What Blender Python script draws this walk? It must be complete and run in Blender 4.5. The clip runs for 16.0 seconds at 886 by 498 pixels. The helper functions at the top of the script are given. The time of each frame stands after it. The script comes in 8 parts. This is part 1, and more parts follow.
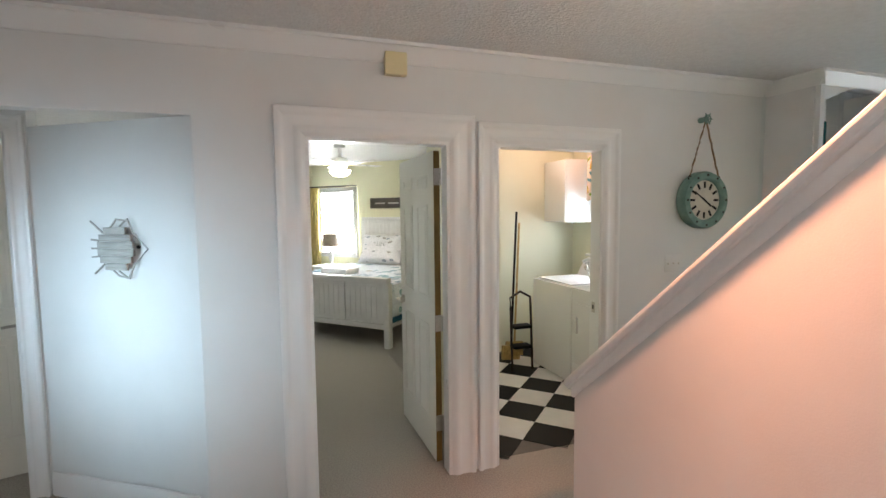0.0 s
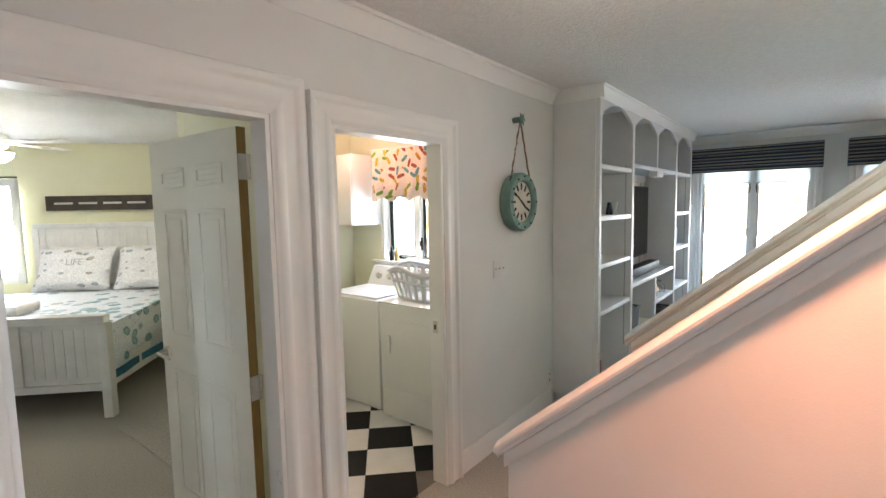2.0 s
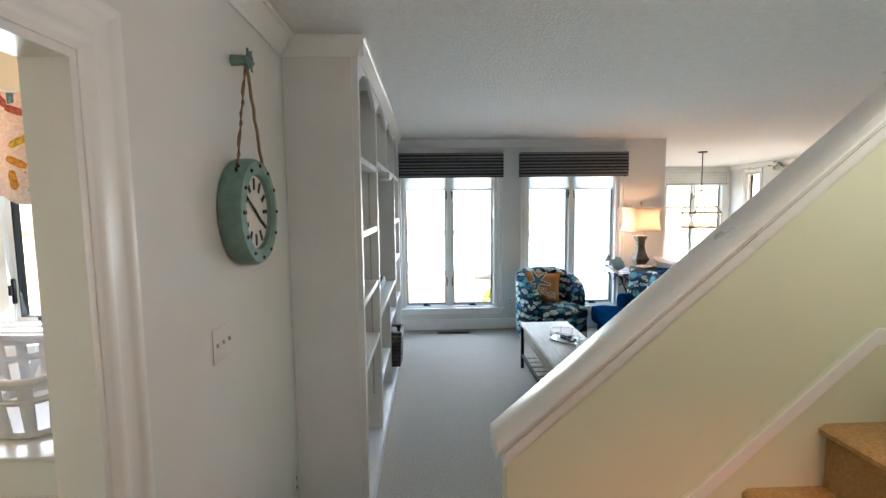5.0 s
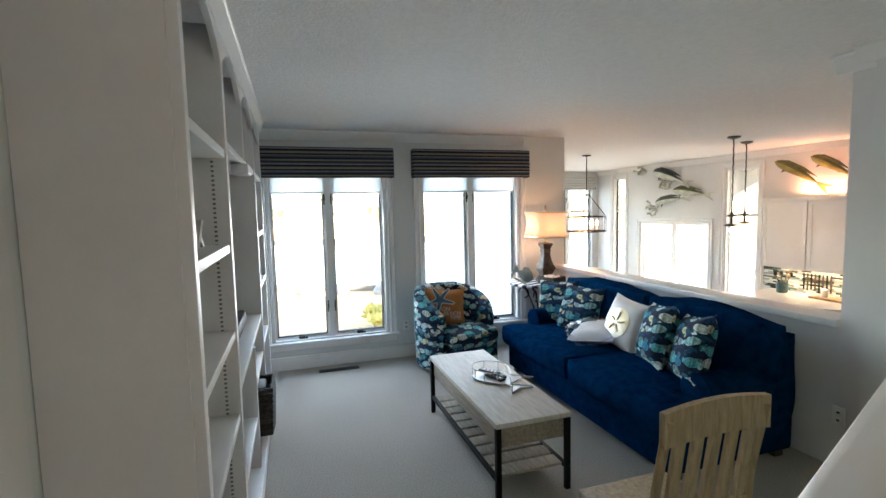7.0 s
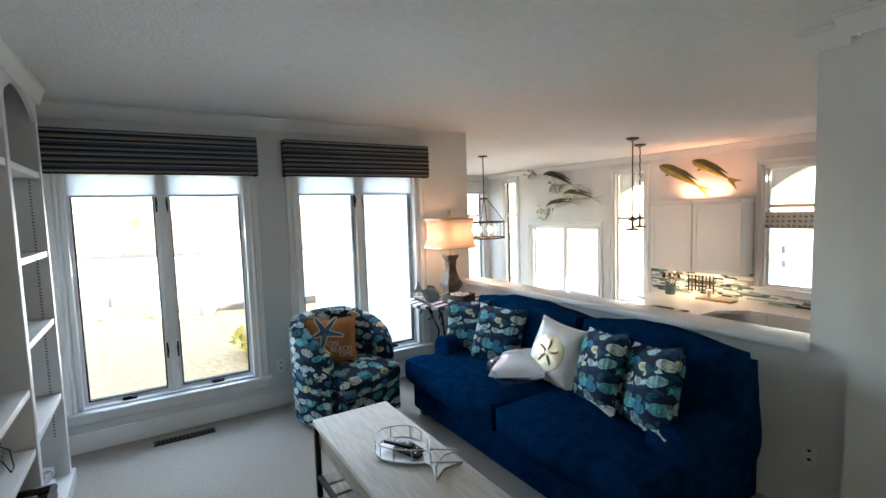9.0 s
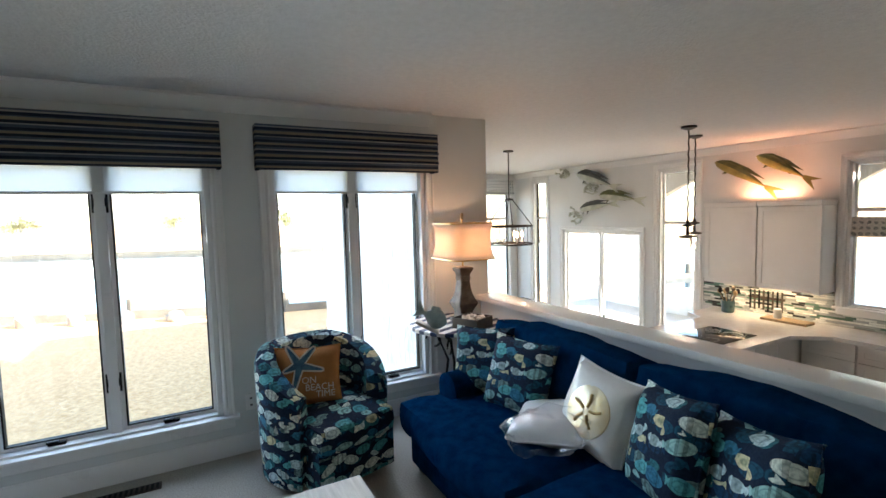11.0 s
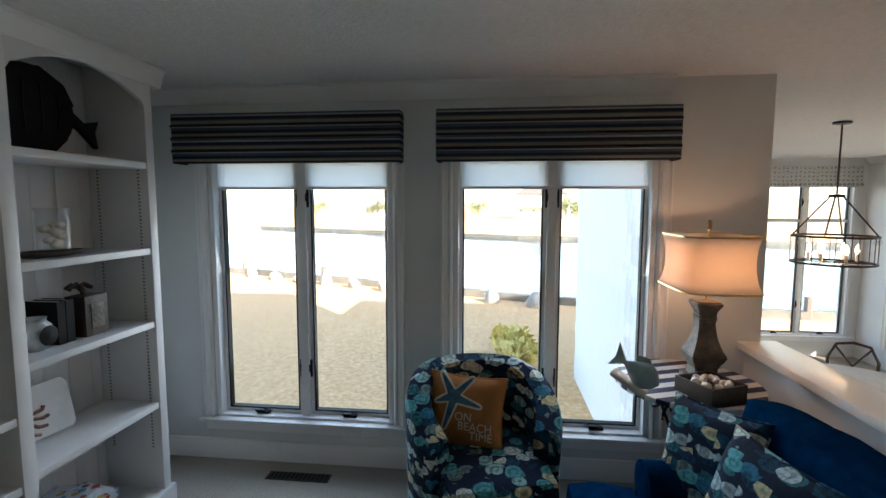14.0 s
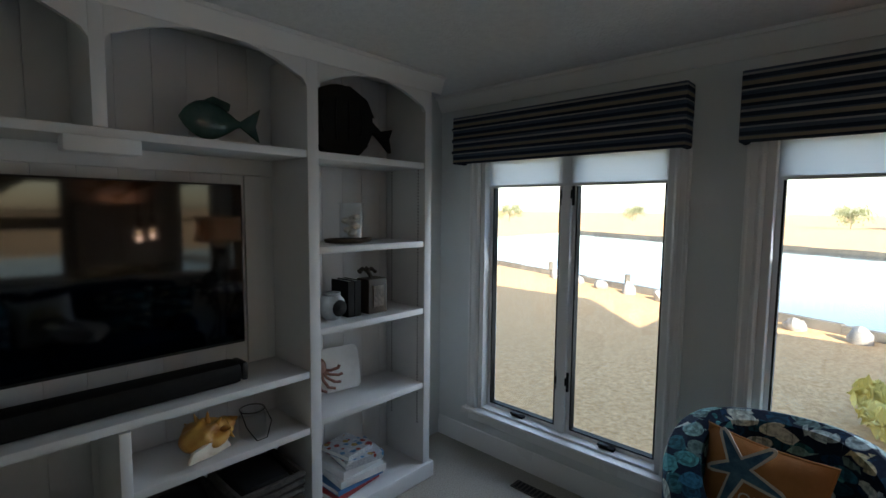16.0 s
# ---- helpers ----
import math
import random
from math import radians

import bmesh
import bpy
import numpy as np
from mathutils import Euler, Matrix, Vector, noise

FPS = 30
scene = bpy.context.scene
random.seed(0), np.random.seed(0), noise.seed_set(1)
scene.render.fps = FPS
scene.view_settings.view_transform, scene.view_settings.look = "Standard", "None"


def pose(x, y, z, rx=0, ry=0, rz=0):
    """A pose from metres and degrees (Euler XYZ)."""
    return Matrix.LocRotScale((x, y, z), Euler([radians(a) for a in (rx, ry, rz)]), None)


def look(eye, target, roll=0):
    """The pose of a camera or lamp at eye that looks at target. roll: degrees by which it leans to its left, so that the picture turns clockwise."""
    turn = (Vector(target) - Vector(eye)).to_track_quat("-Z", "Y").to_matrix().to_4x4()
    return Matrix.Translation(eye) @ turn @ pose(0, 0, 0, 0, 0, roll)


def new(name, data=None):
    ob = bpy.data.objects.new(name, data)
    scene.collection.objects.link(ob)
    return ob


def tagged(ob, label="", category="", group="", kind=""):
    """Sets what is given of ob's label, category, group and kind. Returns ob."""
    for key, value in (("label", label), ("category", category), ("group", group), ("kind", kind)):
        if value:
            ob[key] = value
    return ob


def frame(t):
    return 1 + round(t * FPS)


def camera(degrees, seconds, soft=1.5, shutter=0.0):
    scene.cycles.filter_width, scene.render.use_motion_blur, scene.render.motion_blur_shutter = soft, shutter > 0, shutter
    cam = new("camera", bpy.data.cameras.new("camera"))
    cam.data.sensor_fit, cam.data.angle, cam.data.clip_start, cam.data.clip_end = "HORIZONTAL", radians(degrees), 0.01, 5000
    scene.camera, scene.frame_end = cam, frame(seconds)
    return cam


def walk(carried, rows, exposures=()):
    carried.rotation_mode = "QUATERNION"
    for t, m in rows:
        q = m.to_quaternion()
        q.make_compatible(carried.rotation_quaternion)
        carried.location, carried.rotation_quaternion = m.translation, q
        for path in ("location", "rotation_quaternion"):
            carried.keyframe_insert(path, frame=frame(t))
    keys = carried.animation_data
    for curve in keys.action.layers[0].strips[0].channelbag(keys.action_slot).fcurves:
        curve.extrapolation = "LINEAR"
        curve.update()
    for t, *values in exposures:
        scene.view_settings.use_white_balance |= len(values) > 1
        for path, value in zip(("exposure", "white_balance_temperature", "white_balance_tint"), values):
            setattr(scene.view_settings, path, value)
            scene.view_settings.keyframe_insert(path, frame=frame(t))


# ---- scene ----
cam = camera(86.5, 16.0)
PATH = [
    (0, (-0.085, -0.106, 1.567), (0.544, 1.786, 1.412), -0.6),
    (0.5, (-0.124, 0.169, 1.562), (0.761, 1.955, 1.401), -0.8),
    (1, (-0.164, 0.411, 1.586), (0.968, 2.051, 1.424), -1.0),
    (1.5, (-0.233, 0.636, 1.592), (1.133, 2.089, 1.433), -1.2),
    (2, (-0.198, 0.841, 1.61), (1.365, 2.076, 1.431), -1.1),
    (2.5, (-0.094, 1.063, 1.641), (1.636, 2.05, 1.453), -0.8),
    (3, (0.039, 1.277, 1.644), (1.897, 1.991, 1.449), -0.6),
    (3.5, (0.203, 1.438, 1.629), (2.133, 1.928, 1.443), -0.8),
    (4, (0.472, 1.6, 1.644), (2.442, 1.886, 1.45), -0.8),
    (4.5, (0.664, 1.697, 1.654), (2.652, 1.798, 1.46), -0.7),
    (7, (1.899, 1.848, 1.642), (3.801, 1.239, 1.472), -1.3),
    (7.5, (2.167, 1.815, 1.646), (4.025, 1.079, 1.479), -1.5),
    (8, (2.402, 1.762, 1.645), (4.202, 0.893, 1.48), -1.5),
    (8.5, (2.611, 1.685, 1.66), (4.346, 0.693, 1.496), -1.7),
    (9, (2.795, 1.568, 1.658), (4.491, 0.515, 1.495), -1.8),
    (11.5, (3.554, 0.841, 1.656), (5.361, -0.004, 1.51), -1.2),
    (12, (3.65, 0.68, 1.647), (5.521, -0.012, 1.506), -1.0),
    (12.5, (3.754, 0.528, 1.636), (5.685, 0.018, 1.513), -0.8),
    (13, (3.872, 0.44, 1.676), (5.834, 0.082, 1.526), -0.5),
    (13.5, (3.965, 0.278, 1.703), (5.958, 0.209, 1.549), -0.3),
    (14, (4.048, 0.232, 1.724), (6.029, 0.442, 1.542), 0.1),
    (14.5, (4.166, 0.198, 1.715), (6.091, 0.713, 1.542), 0.2),
    (15, (4.291, 0.199, 1.689), (6.117, 0.999, 1.525), 0.2),
    (15.5, (4.376, 0.145, 1.678), (6.06, 1.212, 1.517), 0.4),
    (16, (4.444, 0.096, 1.683), (5.906, 1.449, 1.515), 0.6),
]
EXPOSURES = [(0.0, 4.01), (2.0, 4.2), (3.2, 4.22), (4.7, 4.1), (6.8, 3.85), (7.5, 3.68), (9.0, 3.6), (11.5, 3.2), (13.0, 3.03), (14.5, 2.45), (15.0, 2.27), (16.0, 2.12)]
walk(cam, [(t, look(eye, target, roll)) for t, eye, target, roll in PATH], EXPOSURES)

# ---- daylight ----
SUN_EL, SUN_AZ = 25.0, 227.0          # low sun behind the house, from the west-south-west
world = bpy.data.worlds.new("world")
scene.world = world
world.use_nodes = True
_nt = world.node_tree
_sky = _nt.nodes.new("ShaderNodeTexSky")
_sky.sky_type = "NISHITA"
_sky.sun_disc = False
_sky.sun_elevation, _sky.sun_rotation = radians(SUN_EL), radians(SUN_AZ)
_nt.nodes["Background"].inputs[1].default_value = 0.15
_nt.links.new(_sky.outputs[0], _nt.nodes["Background"].inputs[0])
_sun = bpy.data.lights.new("sun", "SUN")
_sun.energy, _sun.angle, _sun.color = 4.0, radians(0.6), (1.0, 0.95, 0.86)
_sd = Vector((math.sin(radians(SUN_AZ)) * math.cos(radians(SUN_EL)), math.cos(radians(SUN_AZ)) * math.cos(radians(SUN_EL)), math.sin(radians(SUN_EL))))
new("sun", _sun).matrix_world = look(_sd * 40, (0, 0, 0))


def area_light(name, eye, target, w, h, power, color, spread=180):
    d = bpy.data.lights.new(name, "AREA")
    d.shape, d.size, d.size_y, d.energy, d.color, d.spread = "RECTANGLE", w, h, power, color, radians(spread)
    ob = new(name, d)
    ob.matrix_world = look(eye, target)
    return ob


def point_light(name, at, power, color, r=0.04):
    d = bpy.data.lights.new(name, "POINT")
    d.energy, d.color, d.shadow_soft_size = power, color, r
    ob = new(name, d)
    ob.location = at
    return ob


WARM = (1.0, 0.62, 0.34)
SKYC = (0.86, 0.93, 1.0)
# sky light in the window openings
area_light("daylight_window_1", (7.12, 1.47, 1.1), (4.0, 1.3, 0.2), 1.5, 1.1, 1.7, SKYC, 125)
area_light("daylight_window_2", (7.12, -0.13, 1.1), (4.0, 0.0, 0.2), 1.5, 1.1, 1.7, SKYC, 125)
area_light("daylight_slider", (9.6, -5.62, 0.4), (9.2, -2.0, 0.2), 1.7, 1.7, 0.7, SKYC, 140)
area_light("daylight_dining", (12.1, -3.8, 0.9), (8.0, -3.4, 0.5), 2.2, 2.2, 0.8, SKYC, 140)
area_light("daylight_laundry", (3.12, 3.72, 1.4), (1.0, 3.4, 0.9), 0.9, 0.6, 1.0, SKYC)
# added panel in the closed entry for the bluish spot; no opening is cut
area_light("entry_daylight_panel", (-2.6, 0.4, 1.2), (-0.85, 2.72, 1.05), 0.35, 0.7, 0.4, (0.6, 0.83, 1.0), 40)
# lamps of the house, with added fill lights among them
point_light("bulb_table_lamp", (6.61, -0.88, 1.43), 0.22, (1.0, 0.42, 0.27), 0.04)
point_light("bulb_pendant", (6.5, -3.5, 1.2), 0.45, (1.0, 0.62, 0.45), 0.04)
point_light("bulb_pendant", (6.86, -4.15, 1.2), 0.45, (1.0, 0.62, 0.45), 0.04)
point_light("bulb_chandelier", (8.63, -2.82, 1.34), 0.4, WARM, 0.1)
area_light("strip_over_cabinet", (6.72, -5.38, 1.72), (6.72, -5.43, 2.4), 0.6, 0.06, 0.85, (1.0, 0.43, 0.24), 170)
area_light("strip_under_cabinet", (6.72, -5.3, 0.61), (6.72, -5.36, 0.2), 1.0, 0.05, 0.7, (1.0, 0.7, 0.4))
point_light("bulb_laundry", (2.5, 4.02, 2.33), 0.47, (1.0, 0.55, 0.38), 0.1)
# added point at waist height, no lamp stands there; evens out the hall
point_light("fill_hall", (-0.7, -1.5, 1.0), 1.8, (0.97, 0.97, 1.0), 0.2)
# added pink fill under the ceiling, no bulb known there
point_light("fill_stair", (0.42, 0.25, 2.42), 0.3, (1.0, 0.62, 0.52), 0.06)
# source out of view; warm narrow beam put over the near stair cap
area_light("downlight_stair", (0.8, 0.72, 2.44), (0.98, 0.82, 1.2), 0.09, 0.09, 0.75, (1.0, 0.40, 0.22), 76)
# extra fill hung in the air; no fixture carries it
point_light("fill_hall_upper", (1.5, 1.1, 2.05), 0.26, (1.0, 0.84, 0.72), 0.08)
# added greenish-white fill above the steps, without a lamp of its own
point_light("fill_stairwell", (1.6, 0.3, 2.0), 0.45, (0.96, 1.0, 0.86), 0.1)
point_light("bulb_fan", (0.62, 6.3, 1.95), 0.1, (1.0, 0.8, 0.6), 0.08)
# added panel inside the bedroom, no window on that side
area_light("fill_bedroom", (-1.0, 6.3, 1.5), (1.2, 5.6, 0.6), 1.0, 1.3, 0.16, (1.0, 0.97, 0.86))


# ---- materials ----
def mat(name, color=(0.8, 0.8, 0.8), rough=0.5, metal=0.0, spec=None):
    m = bpy.data.materials.new(name)
    m.use_nodes = True
    b = m.node_tree.nodes["Principled BSDF"]
    b.inputs["Base Color"].default_value = (*color, 1)
    b.inputs["Roughness"].default_value = rough
    b.inputs["Metallic"].default_value = metal
    if spec is not None:
        b.inputs["Specular IOR Level"].default_value = spec
    return m


def nd(m, kind, **vals):
    n = m.node_tree.nodes.new(kind)
    for k, v in vals.items():
        if k.startswith("p_"):
            n[k[2:]] = v
        else:
            n.inputs[k].default_value = v
    return n


def link(m, a, b):
    m.node_tree.links.new(a, b)


def coords(m, scale=(1, 1, 1), kind="Object"):
    tc = nd(m, "ShaderNodeTexCoord")
    mp = nd(m, "ShaderNodeMapping")
    mp.inputs["Scale"].default_value = scale
    link(m, tc.outputs[kind], mp.inputs["Vector"])
    return mp.outputs["Vector"]


def ramp(m, fac, stops, interp="LINEAR"):
    r = nd(m, "ShaderNodeValToRGB")
    r.color_ramp.interpolation = interp
    el = r.color_ramp.elements
    while len(el) < len(stops):
        el.new(0.5)
    for e, (p, c) in zip(el, stops):
        e.position, e.color = p, (*c, 1)
    link(m, fac, r.inputs[0])
    return r.outputs[0]


def bsdf(m):
    return m.node_tree.nodes["Principled BSDF"]


def varied(name, c1, c2, scale=3.0, rough=0.5, bump=0.0, bscale=200.0, stretch=(1, 1, 1), metal=0.0, detail=4.0, spec=None, island=0.0):
    """Two-scale colour variation and a fine bump."""
    m = mat(name, c1, rough, metal, spec)
    v = coords(m, stretch)
    n1 = nd(m, "ShaderNodeTexNoise", Scale=scale, Detail=detail, Roughness=0.6)
    link(m, v, n1.inputs["Vector"])
    col = ramp(m, n1.outputs["Fac"], [(0.3, c1), (0.7, c2)])
    if island:
        oi = nd(m, "ShaderNodeObjectInfo")
        hs = nd(m, "ShaderNodeHueSaturation")
        mm = nd(m, "ShaderNodeMapRange")
        mm.inputs[3].default_value, mm.inputs[4].default_value = 1 - island, 1 + island
        link(m, oi.outputs["Random"], mm.inputs[0])
        link(m, mm.outputs[0], hs.inputs["Value"])
        link(m, col, hs.inputs["Color"])
        col = hs.outputs["Color"]
    link(m, col, bsdf(m).inputs["Base Color"])
    n2 = nd(m, "ShaderNodeTexNoise", Scale=bscale, Detail=3.0)
    link(m, v, n2.inputs["Vector"])
    if bump:
        b = nd(m, "ShaderNodeBump", Strength=bump, Distance=0.01)
        link(m, n2.outputs["Fac"], b.inputs["Height"])
        link(m, b.outputs[0], bsdf(m).inputs["Normal"])
    mr = nd(m, "ShaderNodeMapRange")
    mr.inputs[3].default_value, mr.inputs[4].default_value = max(rough - 0.08, 0.02), min(rough + 0.08, 1)
    link(m, n1.outputs["Fac"], mr.inputs[0])
    link(m, mr.outputs[0], bsdf(m).inputs["Roughness"])
    return m


M_WALL = varied("wall_paint", (0.68, 0.68, 0.67), (0.74, 0.74, 0.73), 1.5, 0.6, 0.08, 220)
M_SITWALL = varied("sea_grey_wall", (0.645, 0.665, 0.655), (0.695, 0.715, 0.705), 1.5, 0.6, 0.08, 220)
M_CREAM = varied("cream_paint", (0.66, 0.68, 0.53), (0.71, 0.73, 0.58), 1.5, 0.6, 0.05, 300)
M_YELLOW = varied("bedroom_paint", (0.74, 0.72, 0.50), (0.78, 0.76, 0.55), 1.5, 0.6, 0.05, 300)
M_LAUNDRY = varied("laundry_paint", (0.72, 0.72, 0.56), (0.76, 0.76, 0.61), 1.5, 0.6, 0.05, 300)
M_TRIM = varied("trim_gloss_paint", (0.78, 0.78, 0.77), (0.80, 0.80, 0.79), 2.0, 0.3, 0.0, 60)
M_SHELF = varied("bookcase_paint", (0.66, 0.66, 0.66), (0.73, 0.73, 0.73), 3.0, 0.38, 0.03, 80)
M_DOOR = varied("door_paint", (0.76, 0.74, 0.66), (0.80, 0.78, 0.70), 2.0, 0.32, 0.0, 60)
M_DOOREDGE = varied("bare_door_wood", (0.15, 0.09, 0.015), (0.24, 0.145, 0.03), 6.0, 0.6, 0.2, 60, stretch=(8, 8, 0.6))
M_CEIL = varied("ceiling_texture", (0.69, 0.69, 0.685), (0.76, 0.76, 0.755), 26.0, 0.95, 0.7, 60)
M_CARPET = varied("carpet", (0.34, 0.315, 0.27), (0.56, 0.53, 0.47), 110.0, 0.95, 0.8, 260, detail=6, spec=0.1)
M_RUNNER = varied("stair_carpet", (0.36, 0.24, 0.10), (0.54, 0.37, 0.17), 70.0, 0.95, 0.8, 220, detail=6, spec=0.1)
M_NAVY = varied("navy_fabric", (0.0008, 0.014, 0.048), (0.0016, 0.029, 0.09), 14.0, 0.9, 0.25, 500, spec=0.0)
M_BLACK = varied("black_metal", (0.004, 0.004, 0.0045), (0.010, 0.010, 0.010), 20.0, 0.55, 0.1, 120, spec=0.15)
M_BRONZE = varied("dark_bronze", (0.03, 0.024, 0.02), (0.07, 0.055, 0.045), 20.0, 0.4, 0.1, 120, metal=0.8)
M_NICKEL = varied("satin_nickel", (0.5, 0.47, 0.42), (0.6, 0.57, 0.52), 20.0, 0.3, 0.0, 120, metal=1.0)
M_BRASS = varied("brass", (0.62, 0.42, 0.16), (0.7, 0.5, 0.22), 20.0, 0.3, 0.0, 120, metal=1.0)
M_GALV = varied("galvanised_metal", (0.38, 0.40, 0.40), (0.55, 0.57, 0.57), 18.0, 0.45, 0.1, 90, metal=0.7)
M_WHITEWASH = varied("whitewashed_wood", (0.52, 0.49, 0.44), (0.70, 0.67, 0.61), 7.0, 0.6, 0.3, 60, stretch=(1, 9, 1))
M_GREYWOOD = varied("grey_wood", (0.24, 0.20, 0.15), (0.44, 0.38, 0.30), 8.0, 0.6, 0.35, 60, stretch=(1, 8, 8), island=0.12)
M_OAK = varied("weathered_oak", (0.22, 0.15, 0.08), (0.42, 0.31, 0.18), 9.0, 0.55, 0.3, 50, stretch=(6, 6, 0.8), island=0.12)
M_DARKWOOD = varied("dark_wood", (0.03, 0.02, 0.014), (0.07, 0.048, 0.03), 9.0, 0.5, 0.3, 60)
M_TURNED = varied("distressed_turned_wood", (0.05, 0.036, 0.027), (0.19, 0.145, 0.11), 14.0, 0.6, 0.4, 60)
M_APPL = varied("white_enamel", (0.78, 0.78, 0.77), (0.82, 0.82, 0.81), 2.0, 0.22, 0.0, 60)
M_PLASTIC = varied("grey_plastic", (0.66, 0.66, 0.67), (0.72, 0.72, 0.73), 3.0, 0.4, 0.05, 60)
M_WTILE = varied("white_vinyl_tile", (0.72, 0.70, 0.68), (0.80, 0.78, 0.76), 6.0, 0.3, 0.05, 30, island=0.05)
M_BTILE = varied("black_vinyl_tile", (0.006, 0.006, 0.007), (0.016, 0.016, 0.016), 6.0, 0.5, 0.05, 30, spec=0.15)
M_GROUT = varied("tile_bed", (0.16, 0.15, 0.14), (0.22, 0.21, 0.2), 8.0, 0.9, 0.2, 80)
M_PIN = varied("pin_slot", (0.10, 0.10, 0.10), (0.18, 0.18, 0.18), 30.0, 0.6)
M_SCREEN = mat("tv_screen", (0.0006, 0.0006, 0.0008), 0.05, 0.0, 0.4)
M_TVPLASTIC = mat("tv_bezel", (0.01, 0.01, 0.011), 0.35)
M_COUNTER = varied("white_quartz", (0.74, 0.73, 0.71), (0.82, 0.81, 0.79), 12.0, 0.15, 0.0, 60)
M_GLASSBLACK = mat("ceramic_glass", (0.01, 0.01, 0.012), 0.06)
M_LINEN = varied("white_linen", (0.70, 0.69, 0.67), (0.82, 0.81, 0.79), 9.0, 0.9, 0.3, 300)
M_LAWN = varied("dry_lawn", (0.47, 0.27, 0.115), (0.76, 0.5, 0.265), 13.0, 0.95, 0.7, 130, detail=12, spec=0.1)
M_SEASHELL = varied("sea_shell", (0.62, 0.52, 0.40), (0.82, 0.76, 0.66), 20.0, 0.4, 0.1, 60, island=0.1)


def glass_mat(name, tint=(0.97, 0.985, 0.99), rough=0.0):
    m = bpy.data.materials.new(name)
    m.use_nodes = True
    nt = m.node_tree
    nt.nodes.remove(nt.nodes["Principled BSDF"])
    tr = nt.nodes.new("ShaderNodeBsdfTransparent")
    tr.inputs[0].default_value = (*tint, 1)
    gl = nt.nodes.new("ShaderNodeBsdfGlossy")
    gl.inputs["Roughness"].default_value = rough
    lw = nt.nodes.new("ShaderNodeLayerWeight")
    pw = nt.nodes.new("ShaderNodeMath")
    pw.operation = "POWER"
    pw.inputs[1].default_value = 4.0
    nt.links.new(lw.outputs["Facing"], pw.inputs[0])
    fr = nt.nodes.new("ShaderNodeMath")
    fr.operation = "MULTIPLY_ADD"
    fr.inputs[1].default_value, fr.inputs[2].default_value = 0.6, 0.03
    nt.links.new(pw.outputs[0], fr.inputs[0])
    mx = nt.nodes.new("ShaderNodeMixShader")
    nt.links.new(fr.outputs[0], mx.inputs[0])
    nt.links.new(tr.outputs[0], mx.inputs[1])
    nt.links.new(gl.outputs[0], mx.inputs[2])
    nt.links.new(mx.outputs[0], nt.nodes["Material Output"].inputs[0])
    return m


M_GLASS = glass_mat("window_glass")
M_WRAP = glass_mat("clear_wrap_film", (0.93, 0.94, 0.96), 0.12)


def cloth_through(name, color, share=0.5):
    """Thin cloth that lets light through."""
    m = bpy.data.materials.new(name)
    m.use_nodes = True
    nt = m.node_tree
    b = nt.nodes["Principled BSDF"]
    b.inputs["Base Color"].default_value = (*color, 1)
    b.inputs["Roughness"].default_value = 0.9
    tl = nt.nodes.new("ShaderNodeBsdfTranslucent")
    tl.inputs[0].default_value = (*color, 1)
    wv = nt.nodes.new("ShaderNodeTexNoise")
    wv.inputs["Scale"].default_value = 180
    bp = nt.nodes.new("ShaderNodeBump")
    bp.inputs["Strength"].default_value = 0.2
    nt.links.new(wv.outputs["Fac"], bp.inputs["Height"])
    nt.links.new(bp.outputs[0], b.inputs["Normal"])
    mx = nt.nodes.new("ShaderNodeMixShader")
    mx.inputs[0].default_value = share
    nt.links.new(b.outputs[0], mx.inputs[1])
    nt.links.new(tl.outputs[0], mx.inputs[2])
    nt.links.new(mx.outputs[0], nt.nodes["Material Output"].inputs[0])
    return m


M_SHADE = cloth_through("lamp_shade_linen", (0.84, 0.73, 0.62), 0.7)
M_ROLLER = cloth_through("roller_shade", (0.86, 0.86, 0.85), 0.8)
M_CURTAIN = cloth_through("yellow_curtain", (0.70, 0.58, 0.25), 0.4)


def stripes(name, axis, period, stops, rough=0.9):
    """Cloth with stripes across one object axis."""
    m = mat(name, (0.5, 0.5, 0.5), rough, 0, 0.2)
    tc = nd(m, "ShaderNodeTexCoord")
    sp = nd(m, "ShaderNodeSeparateXYZ")
    link(m, tc.outputs["Object"], sp.inputs[0])
    dv = nd(m, "ShaderNodeMath")
    dv.operation = "DIVIDE"
    dv.inputs[1].default_value = period
    link(m, sp.outputs[axis], dv.inputs[0])
    fr = nd(m, "ShaderNodeMath")
    fr.operation = "FRACT"
    link(m, dv.outputs[0], fr.inputs[0])
    col = ramp(m, fr.outputs[0], stops, "CONSTANT")
    link(m, col, bsdf(m).inputs["Base Color"])
    n = nd(m, "ShaderNodeTexNoise", Scale=400.0)
    b = nd(m, "ShaderNodeBump", Strength=0.3, Distance=0.005)
    link(m, n.outputs["Fac"], b.inputs["Height"])
    link(m, b.outputs[0], bsdf(m).inputs["Normal"])
    return m


_n, _b, _t, _w = (0.014, 0.022, 0.04), (0.07, 0.09, 0.12), (0.25, 0.21, 0.16), (0.30, 0.30, 0.29)
M_VALANCE = stripes("striped_valance_cloth", 2, 0.155, [(0, _n), (0.10, _b), (0.2, _w), (0.24, _n), (0.36, _t), (0.48, _b), (0.52, _n), (0.64, _w), (0.7, _b), (0.78, _n), (0.88, _t), (0.97, _b)])
M_STRIPETOP = stripes("striped_table_paint", 0, 0.11, [(0, (0.02, 0.03, 0.07)), (0.5, (0.72, 0.70, 0.66))], 0.45)


